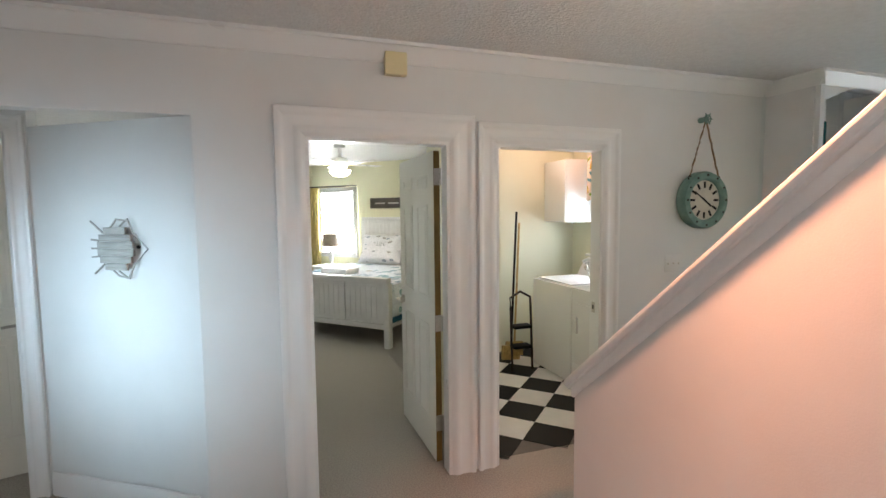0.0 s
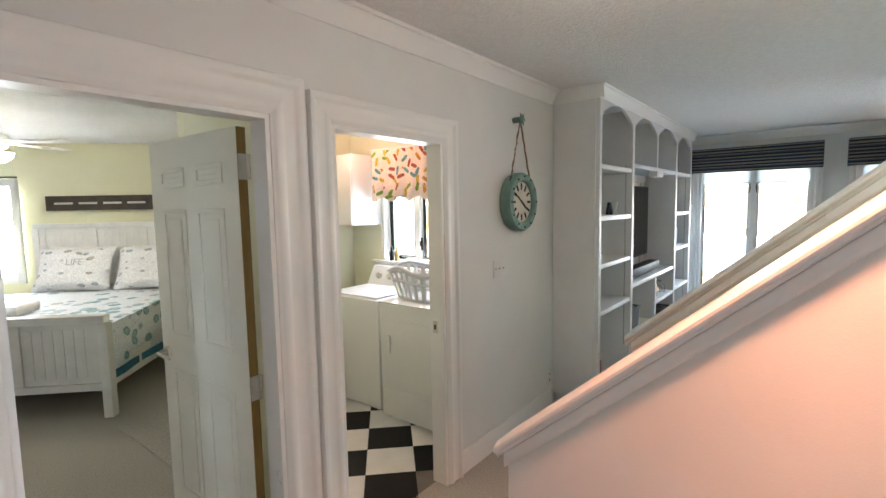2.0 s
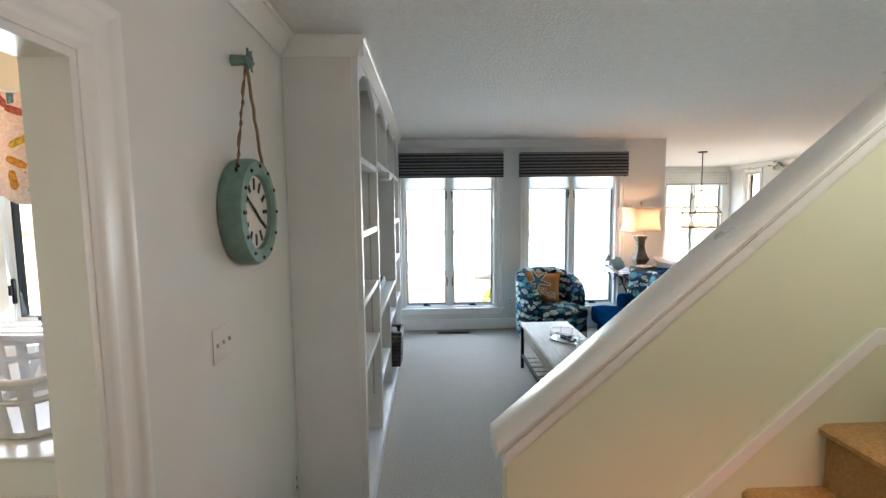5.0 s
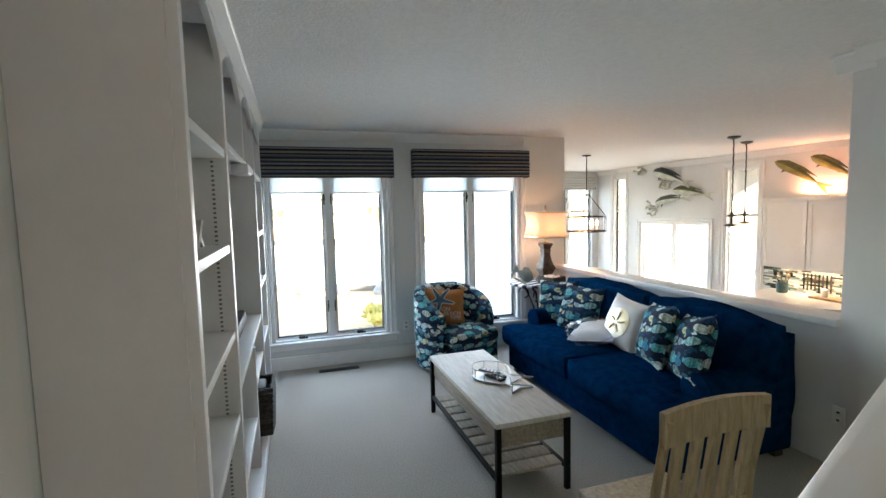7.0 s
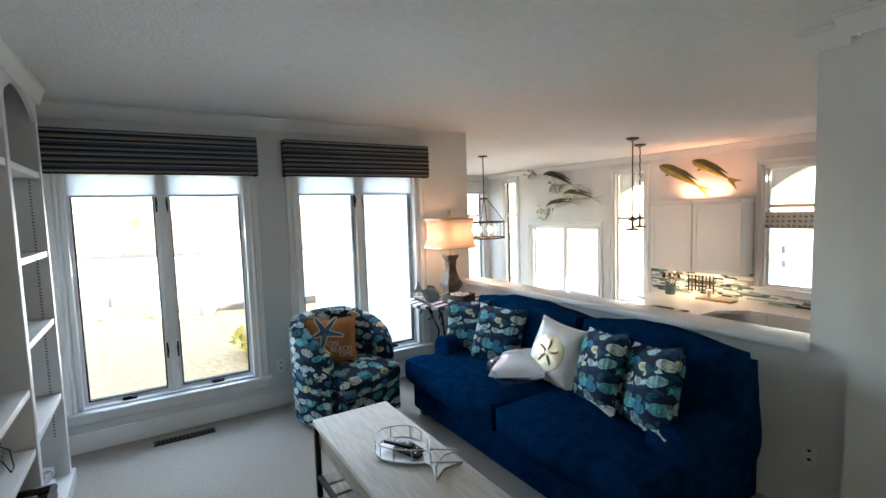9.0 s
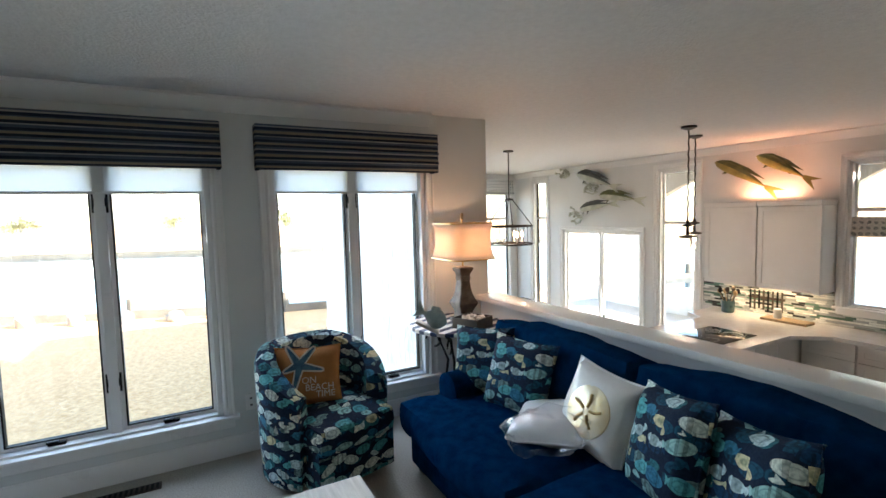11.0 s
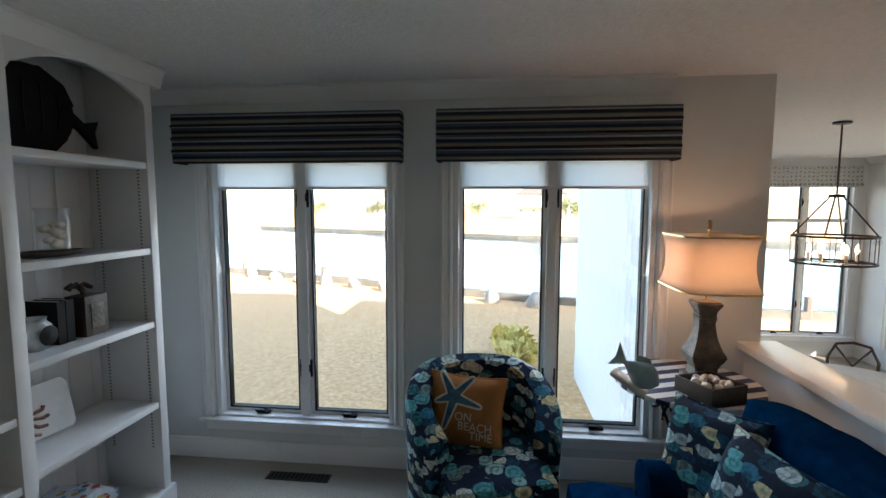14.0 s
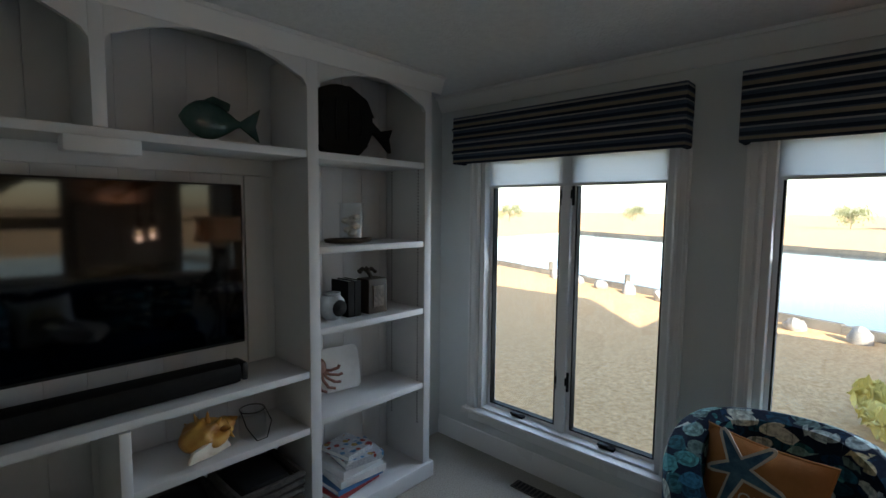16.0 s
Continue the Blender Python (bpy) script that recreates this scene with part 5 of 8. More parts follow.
M_ORANGE = varied("orange_cloth", (0.36, 0.15, 0.04), (0.46, 0.21, 0.07), 12.0, 0.9, 0.3, 300)
M_STARBLUE = varied("starfish_print", (0.03, 0.09, 0.18), (0.12, 0.26, 0.36), 25.0, 0.9, 0.2, 200)
M_PRINTWHITE = mat("print_white", (0.72, 0.68, 0.6), 0.8)
_p = cushion("cushion", "orange cushion printed with a blue starfish and words", M_ORANGE, pose(6.46, 0.38, 0.44, -15, 3, -96), 0.42, 0.38, 0.12, M_ORANGE, "cushion", "", 7)


def star_points(grow):
    """Outline of a starfish with five uneven, blunt arms; grow widens it all round."""
    arms = [(-15, 0.150), (48, 0.142), (122, 0.138), (200, 0.098), (257, 0.172)]
    pts = []
    for k, (deg, reach) in enumerate(arms):
        a, r = math.radians(deg), reach + grow
        for off in (-1, -0.45, 0.45, 1):
            d = r - (0.016 if abs(off) == 1 else 0)
            w = off * (0.007 + grow * 0.9)
            pts.append((d * math.cos(a) - w * math.sin(a), d * math.sin(a) + w * math.cos(a)))
        nxt = arms[(k + 1) % 5][0] + (360 if k == 4 else 0)
        v = math.radians((deg + nxt) / 2)
        pts.append(((0.034 + grow * 1.15) * math.cos(v), (0.034 + grow * 1.15) * math.sin(v)))
    return pts


_bm = bmesh.new()
slab(_bm, star_points(0.011), 0.058, 0.0655, STAND @ Matrix.Translation((-0.065, 0.262, 0)))
part("starfish_outline", _bm, M_PRINTWHITE, _p, "pale outline of the starfish")
_bm = bmesh.new()
slab(_bm, star_points(0.0), 0.066, 0.0675, STAND @ Matrix.Translation((-0.065, 0.262, 0)))
part("starfish", _bm, M_STARBLUE, _p, "blue printed starfish")
for _t, _x, _z in (("ON", -0.005, 0.146), ("BEACH", 0.06, 0.1), ("TIME", 0.095, 0.056)):
    words("lettering", _t, 0.058, 0.001, M_PRINTWHITE, pose(_x, -0.067, _z, 90, 0, 0), _p, "white printed word")


# ---- sitting room tables and lamps ----
def coffee_table():
    ob = thing("coffee_table", "lift-top coffee table, whitewashed wood on a black metal frame", "coffee table")
    x0, x1, y0, y1 = 4.17, 5.47, 0.37, 0.84
    part("tabletop", bx(x0, y0, 0.435, x1, y1, 0.465, 0.004), M_WHITEWASH, ob)
    part("apron", bx(x0 + 0.03, y0 + 0.025, 0.31, x1 - 0.03, y1 - 0.025, 0.4345, 0.003), M_GREYWOOD, ob)
    for x in (x0 + 0.002, x1 - 0.032):
        for y in (y0 + 0.002, y1 - 0.032):
            part("leg", bx(x, y, 0.001, x + 0.03, y + 0.03, 0.4345, 0.002), M_BLACK, ob)
    for y in (y0 + 0.004, y1 - 0.029):
        part("rail", bx(x0 + 0.033, y, 0.12, x1 - 0.033, y + 0.025, 0.145, 0.002), M_BLACK, ob)
    n = 10
    for k in range(n):
        a = x0 + 0.04 + (x1 - x0 - 0.08) * k / n
        part("slat", bx(a + 0.012, y0 + 0.03, 0.125, a + (x1 - x0 - 0.08) / n - 0.012, y1 - 0.03, 0.143, 0.003), M_GREYWOOD, ob)


coffee_table()


def fish_outline(L, H, n=22):
    """Body and forked tail, nose at x 0, tail towards x L."""
    top = [(L * 0.74 * k / n, H / 2 * math.sin(math.pi * (k / n) ** 0.75) ** 0.8) for k in range(n + 1)]
    tail = [(L * 0.8, H * 0.08), (L, H * 0.38), (L * 0.93, 0), (L, -H * 0.38), (L * 0.8, -H * 0.08)]
    bot = [(x, -y) for x, y in reversed(top)]
    return top[1:] + tail + bot[1:-1] + [(0, 0)]


def fish_tray(m):
    ob = thing("fish_tray", "fish-shaped galvanised metal tray with a wire gallery", "tray", m)
    bm = bmesh.new()
    pts = fish_outline(0.46, 0.24)
    slab(bm, pts, 0.002, 0.01)
    part("plate", bm, M_GALV, ob)
    for nm, z, r in (("rim", 0.012, 0.005), ("top_wire", 0.075, 0.003)):
        bm = bmesh.new()
        tube(bm, [(x, y, z) for x, y in pts], r, 6, True)
        part(nm, bm, M_GALV, ob)
    for k in range(0, len(pts), 5):
        bm = bmesh.new()
        tube(bm, [(pts[k][0], pts[k][1], 0.012), (pts[k][0], pts[k][1], 0.075)], 0.0028, 6)
        part("wire_post", bm, M_GALV, ob)


fish_tray(pose(4.98, 0.62, 0.466, 0, 0, 197))
for _k, (_x, _y, _a) in enumerate(((4.79, 0.57, 20), (4.83, 0.53, 8), (4.86, 0.58, 30))):
    _r = thing("remote_control", "black remote control lying in the fish tray", "remote control", pose(_x, _y, 0.476 + 0.018 * (_k == 2), 0, 0, _a), "remotes")
    part("body", bx(-0.08, -0.022, 0.001, 0.08, 0.022, 0.018, 0.005), M_TVPLASTIC, _r)
    for _i in range(4):
        _bm = bmesh.new()
        cyl(_bm, 0.006, 0.005, 0.003, 10, Matrix.Translation((-0.05 + 0.03 * _i, 0, 0.0178)))
        part("button", _bm, M_WALL, _r)


def side_table():
    ob = thing("side_table", "round side table, navy and white striped top, scrolled iron base", "side table", Matrix.Translation((6.6, -0.8, 0)))
    bm = bmesh.new()
    cyl(bm, 0.36, 0.36, 0.028, 40, Matrix.Translation((0, 0, 0.775)))
    part("tabletop", bevel(bm, 0.005), M_STRIPETOP, ob, "striped plank top", m=Matrix.Rotation(radians(20), 4, "Z"))
    for k in range(4):
        a = math.pi / 4 + k * math.pi / 2
        c, s = math.cos(a), math.sin(a)
        bm = bmesh.new()
        pts = [(0.3, 0.77), (0.16, 0.7), (0.07, 0.5), (0.1, 0.3), (0.2, 0.12), (0.27, 0.02), (0.3, 0.012)]
        tube(bm, [(r * c, r * s, z) for r, z in pts], 0.011, 8)
        part("leg", bm, M_BLACK, ob)
        bm = bmesh.new()
        tube(bm, [(c * (0.19 + 0.06 * math.cos(q)), s * (0.19 + 0.06 * math.cos(q)), 0.66 + 0.06 * math.sin(q)) for q in [0.35 * i for i in range(14)]], 0.008, 8)
        part("scroll", bm, M_BLACK, ob)


side_table()


def table_lamp():
    ob = thing("table_lamp", "lit table lamp with a turned distressed base and flared linen shade", "table lamp", Matrix.Translation((6.61, -0.88, 0.803)))
    bm = bmesh.new()
    box(bm, -0.085, -0.085, 0.0, 0.085, 0.085, 0.03)
    part("plinth", bevel(bm, 0.006), M_TURNED, ob)
    bm = bmesh.new()
    lathe(bm, [(0.085, 0.03), (0.09, 0.045), (0.075, 0.07), (0.085, 0.09), (0.118, 0.135), (0.122, 0.155), (0.1, 0.175), (0.072, 0.235), (0.058, 0.3), (0.056, 0.33), (0.068, 0.336), (0.068, 0.348), (0.056, 0.354), (0.07, 0.39), (0.088, 0.405), (0.09, 0.43), (0.04, 0.435), (0.02, 0.44)], 4, Matrix.Rotation(radians(45), 4, "Z"))
    bmesh.ops.bevel(bm, geom=[e for e in bm.edges], offset=0.006, segments=2, affect="EDGES")
    part("base", bm, M_TURNED, ob)
    bm = bmesh.new()
    cyl(bm, 0.007, 0.007, 0.38, 10, Matrix.Translation((0, 0, 0.44)))
    part("stem", bm, M_BRASS, ob)
    # a rounded-square shade with corners pulled in
    bm = bmesh.new()
    rows = []
    for r, z in ((0.24, 0.5), (0.222, 0.54), (0.209, 0.6), (0.206, 0.66), (0.212, 0.725), (0.226, 0.775)):
        ring = []
        for k in range(48):
            a = 2 * math.pi * k / 48
            q = (abs(math.cos(a)) ** 5 + abs(math.sin(a)) ** 5) ** (-1 / 5)
            ring.append(bm.verts.new((r * q * math.cos(a), 0.8 * r * q * math.sin(a), z)))
        rows.append(ring)
    for a, b in zip(rows, rows[1:]):
        for k in range(48):
            bm.faces.new((a[k], a[(k + 1) % 48], b[(k + 1) % 48], b[k]))
    shade = part("shade", bm, M_SHADE, ob, "cream linen shade glowing from the bulb")
    md = shade.modifiers.new("thick", "SOLIDIFY")
    md.thickness = 0.003
    for z, r in ((0.502, 0.24), (0.773, 0.226)):
        bm = bmesh.new()
        ring = []
        for k in range(48):
            a = 2 * math.pi * k / 48
            q = (abs(math.cos(a)) ** 5 + abs(math.sin(a)) ** 5) ** (-1 / 5)
            ring.append((r * q * math.cos(a), 0.8 * r * q * math.sin(a), z))
        tube(bm, ring, 0.005, 6, True)
        part("trim_band", bm, M_BRASS, shade)
    bm = bmesh.new()
    lathe(bm, [(0.008, 0.8), (0.016, 0.806), (0.01, 0.815), (0.014, 0.83), (0.012, 0.85), (0.004, 0.855)], 12)
    part("finial", bm, M_OAK, ob)
    bm = bmesh.new()
    ball(bm, 0.03, Matrix.Translation((0, 0, 0.6)) @ Matrix.Diagonal((1, 1, 1.35, 1)))
    bulb = mat("lit_bulb", (1, 0.8, 0.6), 0.4)
    bsdf(bulb).inputs["Emission Color"].default_value = (1, 0.62, 0.34, 1)
    bsdf(bulb).inputs["Emission Strength"].default_value = 6
    b = part("bulb", bm, bulb, ob)
    b.visible_shadow = False
    return bulb


M_BULB = table_lamp()


def shell_box():
    ob = thing("shell_box", "square dark wooden box filled with sea shells", "box", pose(6.4, -0.83, 0.803, 0, 0, 25))
    for nm, c in (("side", (-0.11, -0.11, 0, 0.11, -0.098, 0.08)), ("side", (-0.11, 0.098, 0, 0.11, 0.11, 0.08)), ("side", (-0.11, -0.0975, 0, -0.098, 0.0975, 0.08)), ("side", (0.098, -0.0975, 0, 0.11, 0.0975, 0.08)), ("bottom", (-0.0975, -0.0975, 0.001, 0.0975, 0.0975, 0.05))):
        part(nm, bx(*c, 0.003), M_DARKWOOD, ob)
    rnd = random.Random(5)
    for k in range(14):
        bm = bmesh.new()
        m = pose(rnd.uniform(-0.07, 0.07), rnd.uniform(-0.07, 0.07), 0.07, rnd.random() * 360, rnd.random() * 90, 0)
        lathe(bm, [(0.002, -0.022), (0.016, -0.008), (0.02, 0.004), (0.012, 0.016), (0.002, 0.022)], 9, m)
        part("shell", bm, M_SEASHELL, ob)


shell_box()


def fish_figure(name, label, material, m, L=0.22, H=0.13, stand=True, group="", category="figurine"):
    ob = thing(name, label, category, m, group)
    bm = bmesh.new()
    n = 12
    prof = [(0.002, 0)] + [(H / 2 * math.sin(math.pi * (k / n) ** 0.8) * 0.95 + 0.003, L * 0.76 * k / n) for k in range(1, n)] + [(H * 0.07, L * 0.78)]
    lathe(bm, prof, 16, pose(0, 0, H * 0.62, 0, 90, 0), 1.0, 0.45)
    part("body", bm, material, ob)
    bm = bmesh.new()
    slab(bm, [(L * 0.74, -H * 0.06), (L, -H * 0.42), (L * 0.95, 0), (L * 1.02, H * 0.5), (L * 0.74, H * 0.07)], -0.006, 0.006, STAND @ Matrix.Translation((0, H * 0.62, 0)))
    part("tail", bevel(bm, 0.002, 1), material, ob)
    bm = bmesh.new()
    slab(bm, [(L * 0.2, H * 0.38), (L * 0.4, H * 0.62), (L * 0.62, H * 0.5), (L * 0.6, H * 0.3)], -0.004, 0.004, STAND @ Matrix.Translation((0, H * 0.62, 0)))
    part("dorsal_fin", bevel(bm, 0.002, 1), material, ob)
    if stand:
        part("stand", bx(L * 0.1, -0.045, 0.001, L * 0.85, 0.045, 0.02, 0.004), M_WHITEWASH, ob)
    return ob


M_TEAL = varied("teal_glaze", (0.26, 0.36, 0.37), (0.46, 0.55, 0.54), 9.0, 0.25, 0.1, 50)
M_GREENGLASS = varied("green_bronze_glass", (0.02, 0.05, 0.045), (0.06, 0.12, 0.10), 9.0, 0.15, 0.1, 50)
fish_figure("fish_figurine", "pale teal fish figurine on a wooden stand", M_TEAL, pose(6.32, -0.52, 0.803, 0, -28, 60), 0.24, 0.14)


# ---- bookcase contents ----
fish_figure("glass_fish", "dark green glass fish on the top shelf", M_GREENGLASS, pose(5.16, 2.27, 1.9555, 0, 0, 4), 0.36, 0.17, False)


def round_fish():
    ob = thing("round_fish_sculpture", "large flat black round fish sculpture on the top shelf", "sculpture", pose(5.74, 2.3, 1.9555))
    bm = bmesh.new()
    slab(bm, [(0.235 + 0.215 * math.cos(a), 0.2 + 0.19 * math.sin(a)) for a in [2 * math.pi * k / 36 for k in range(36)]], -0.03, 0.03, STAND)
    part("body", bevel(bm, 0.014), M_BLACK, ob)
    for nm, pts in (("tail_fin", [(0.43, 0.19), (0.52, 0.13), (0.6, 0.06), (0.585, 0.14), (0.61, 0.2), (0.52, 0.18), (0.435, 0.24)]), ("dorsal_fin", [(0.18, 0.375), (0.3, 0.398), (0.42, 0.34), (0.47, 0.25), (0.42, 0.27)]), ("belly_fin", [(0.2, 0.02), (0.34, 0.004), (0.43, 0.09), (0.38, 0.09)])):
        bm = bmesh.new()
        slab(bm, pts, -0.016, 0.016, STAND)
        part(nm, bevel(bm, 0.004, 1), M_BLACK, ob)
    for k in range(4):
        bm = bmesh.new()
        tube(bm, [(0.12 + 0.08 * k, -0.032, 0.08 + 0.03 * abs(k - 1.5)), (0.1 + 0.09 * k, -0.036, 0.2), (0.12 + 0.08 * k, -0.032, 0.33 - 0.03 * abs(k - 1.5))], 0.005, 6)
        part("rib", bm, M_BLACK, ob)
    part("foot", bx(0.2, -0.05, 0.0005, 0.32, 0.05, 0.02), M_BLACK, ob)


round_fish()


def jar_on_tray():
    t = thing("wooden_tray", "small dark wooden tray on the shelf", "tray", Matrix.Translation((6.0, 2.25, 1.4925)))
    bm = bmesh.new()
    lathe(bm, [(0.09, 0.0), (0.14, 0.006), (0.15, 0.024), (0.143, 0.024), (0.13, 0.012), (0.0, 0.012)], 24, None, 1.0, 0.6)
    part("dish", bm, M_DARKWOOD, t)
    j = thing("shell_jar", "clear glass jar of shells standing on the wooden tray", "jar", Matrix.Translation((6.02, 2.25, 1.506)) @ Matrix.Scale(1.12, 4))
    bm = bmesh.new()
    lathe(bm, [(0.05, 0.0), (0.06, 0.01), (0.06, 0.14), (0.055, 0.16), (0.065, 0.185), (0.06, 0.185), (0.05, 0.16), (0.055, 0.14), (0.055, 0.014), (0.0, 0.012)], 20)
    part("glass", bm, M_STEEL_CLEAR, j)
    rnd = random.Random(4)
    for k in range(10):
        bm = bmesh.new()
        ball(bm, 0.02, Matrix.Translation((rnd.uniform(-0.03, 0.03), rnd.uniform(-0.03, 0.03), 0.034 + 0.009 * k)) @ Matrix.Diagonal((1.25, 0.9, 0.8, 1)), 8, 6)
        part("shell", bm, M_SEASHELL, j)


jar_on_tray()
_v = thing("round_vase", "small round silver and black vase", "vase", Matrix.Translation((5.88, 2.24, 1.0845)))
_bm = bmesh.new()
lathe(_bm, [(0.035, 0), (0.065, 0.03), (0.075, 0.07), (0.065, 0.11), (0.045, 0.13), (0.05, 0.145), (0.04, 0.145), (0.035, 0.125), (0.0, 0.12)], 22)
part("body", _bm, M_GALV, _v)
_bm = bmesh.new()
lathe(_bm, [(0.04, 0.0), (0.045, 0.004), (0.0, 0.012)], 18, pose(0, -0.07, 0.07, 90, 0, 0))
part("medallion", _bm, M_BLACK, _v, "black oval on the front")


def book(name, label, size, m, material, group):
    w, d, h = size
    ob = thing(name, label, "book", m, group)
    bm = bmesh.new()
    box(bm, 0, 0, 0, w, d, 0.003)
    box(bm, 0, 0, h - 0.003, w, d, h)
    box(bm, 0, 0, 0.003, w, 0.003, h - 0.003)
    part("cover", bm, material, ob)
    part("page_block", bx(0.003, 0.0035, 0.0032, w - 0.004, d - 0.004, h - 0.0032), M_LINEN, ob)
    return ob


M_RED = mat("red_cover", (0.35, 0.03, 0.03), 0.35)
M_BLUEC = mat("blue_cover", (0.04, 0.14, 0.32), 0.35)
M_WHITEC = varied("white_cover", (0.6, 0.62, 0.64), (0.75, 0.75, 0.75), 8.0, 0.3)
M_COVERMIX = printed_cloth("picture_cover", (0.4, 0.42, 0.45), [(0, (0.4, 0.05, 0.04)), (0.3, (0.08, 0.25, 0.45)), (0.6, (0.7, 0.7, 0.7)), (0.8, (0.5, 0.3, 0.08))], 22.0, 0.02, 0.02, tail=False, rough=0.35)
for _k, (_m, _a, _h, _w) in enumerate(((M_RED, 8, 0.035, 0.34), (M_BLUEC, 2, 0.03, 0.32), (M_WHITEC, -4, 0.04, 0.3), (M_WHITEC, 4, 0.045, 0.28), (M_COVERMIX, -8, 0.04, 0.24), (M_COVERMIX, 10, 0.03, 0.2))):
    book("board_game", "flat colourful game box in the stack on the lowest shelf", (_w, 0.22, _h), pose(5.82 + 0.02 * _k, 2.13 + 0.004 * _k, 0.1008 + sum((0.0352, 0.0302, 0.0402, 0.0452, 0.0402, 0.03)[:_k]), 0, 0, _a), _m, "stack of games")
for _k in range(2):
    book("black_book", "black hardback standing on the shelf", (0.2, 0.16, 0.04), pose(6.0 + 0.045 * _k, 2.2, 1.0845, 0, -90, 0), M_BLACK, "black books")
_f = thing("palm_ornament", "small brown carved palm tree bookend", "ornament", Matrix.Translation((6.12, 2.24, 1.0845)))
part("block", bx(-0.035, -0.06, 0.0005, 0.1, 0.05, 0.2, 0.006), M_DARKWOOD, _f)
part("relief", bx(-0.005, -0.066, 0.04, 0.07, -0.0605, 0.16, 0.004), M_TURNED, _f, "pale worn carving on the front")
_bm = bmesh.new()
tube(_bm, [(0.03, 0, 0.2), (0.02, 0, 0.22), (0.0, 0, 0.24)], 0.012, 8)
part("trunk", _bm, M_DARKWOOD, _f)
for _k in range(6):
    _a = _k * math.pi / 3
    _bm = bmesh.new()
    tube(_bm, [(0, 0, 0.24), (0.03 * math.cos(_a), 0.03 * math.sin(_a), 0.255), (0.055 * math.cos(_a), 0.055 * math.sin(_a), 0.235)], 0.01, 6)
    part("frond", _bm, M_DARKWOOD, _f)


def octopus_tray():
    ob = thing("octopus_platter", "cream platter with a raised octopus leaning at the back", "platter", pose(5.95, 2.36, 0.622, -14, 0, -8))
    bm = bmesh.new()
    slab(bm, [(-0.19, 0.02), (-0.17, 0), (0.17, 0), (0.19, 0.02), (0.19, 0.22), (0.17, 0.25), (-0.17, 0.25), (-0.19, 0.22)], 0, 0.02, STAND)
    part("plate", bevel(bm, 0.006), M_LINEN, ob)
    red = varied("red_brown_glaze", (0.16, 0.06, 0.04), (0.3, 0.14, 0.09), 20.0, 0.35)
    bm = bmesh.new()
    ball(bm, 0.04, Matrix.Translation((-0.06, -0.03, 0.16)) @ Matrix.Diagonal((0.9, 0.5, 1.1, 1)))
    part("head", bm, red, ob)
    for k in range(7):
        a = radians(200 + 26 * k)
        bm = bmesh.new()
        tube(bm, [(-0.06, -0.028, 0.14), (-0.06 + 0.06 * math.cos(a), -0.03, 0.13 + 0.05 * math.sin(a)), (-0.06 + 0.11 * math.cos(a + 0.2), -0.028, 0.12 + 0.09 * math.sin(a + 0.2)), (-0.06 + 0.13 * math.cos(a + 0.5), -0.026, 0.12 + 0.11 * math.sin(a + 0.3))], 0.009, 6)
        part("arm", bm, red, ob)


octopus_tray()


def conch(m):
    ob = thing("conch_shell", "large golden orange sea shell on the lower shelf", "shell", m)
    mm = varied("orange_shell", (0.50, 0.20, 0.03), (0.74, 0.44, 0.10), 12.0, 0.4, 0.2, 30)
    bm = bmesh.new()
    ball(bm, 0.1, Matrix.Translation((0, 0, 0.066)) @ Matrix.Diagonal((1.1, 0.8, 0.62, 1)), 40, 24)
    for v in bm.verts:
        p = v.co - Vector((0, 0, 0.066))
        a = math.atan2(p.z, p.y)
        f = max(0.0, 1 - abs(p.x) / 0.11)
        v.co = Vector((p.x * 1.05, 0, 0.066)) + Vector((0, p.y, p.z)) * (1 + 0.16 * f * math.sin(a * 6 + p.x * 30) + 0.25 * noise.noise(p * 17))
        v.co.z = max(v.co.z, 0.002)
    part("shell_body", bm, mm, ob)
    bm = bmesh.new()
    lathe(bm, [(0.045, 0.0), (0.038, 0.02), (0.026, 0.022), (0.024, 0.04), (0.013, 0.042), (0.011, 0.058), (0.001, 0.07)], 14, pose(0.085, 0.0, 0.07, 0, 76, 0))
    part("spire", bm, mm, ob)
    for k in range(7):
        bm = bmesh.new()
        a = radians(-15 + 35 * k)
        cyl(bm, 0.016, 0.002, 0.05, 8, pose(-0.05 + 0.018 * k, 0.058 * math.cos(a), 0.07 + 0.045 * max(0.0, math.sin(a)), math.degrees(a) - 90, -12 + 5 * k, 0))
        part("spike", bm, mm, ob)
    bm = bmesh.new()
    slab(bm, [(-0.13, 0.01), (-0.02, 0.004), (0.06, 0.012), (0.04, 0.05), (-0.04, 0.064), (-0.11, 0.05)], 0.062, 0.078, STAND)
    part("lip", bevel(bm, 0.006), M_SEASHELL, ob, "pale flared lip")


conch(pose(5.22, 2.24, 0.6005, 0, 0, 14) @ Matrix.Scale(1.05, 4))


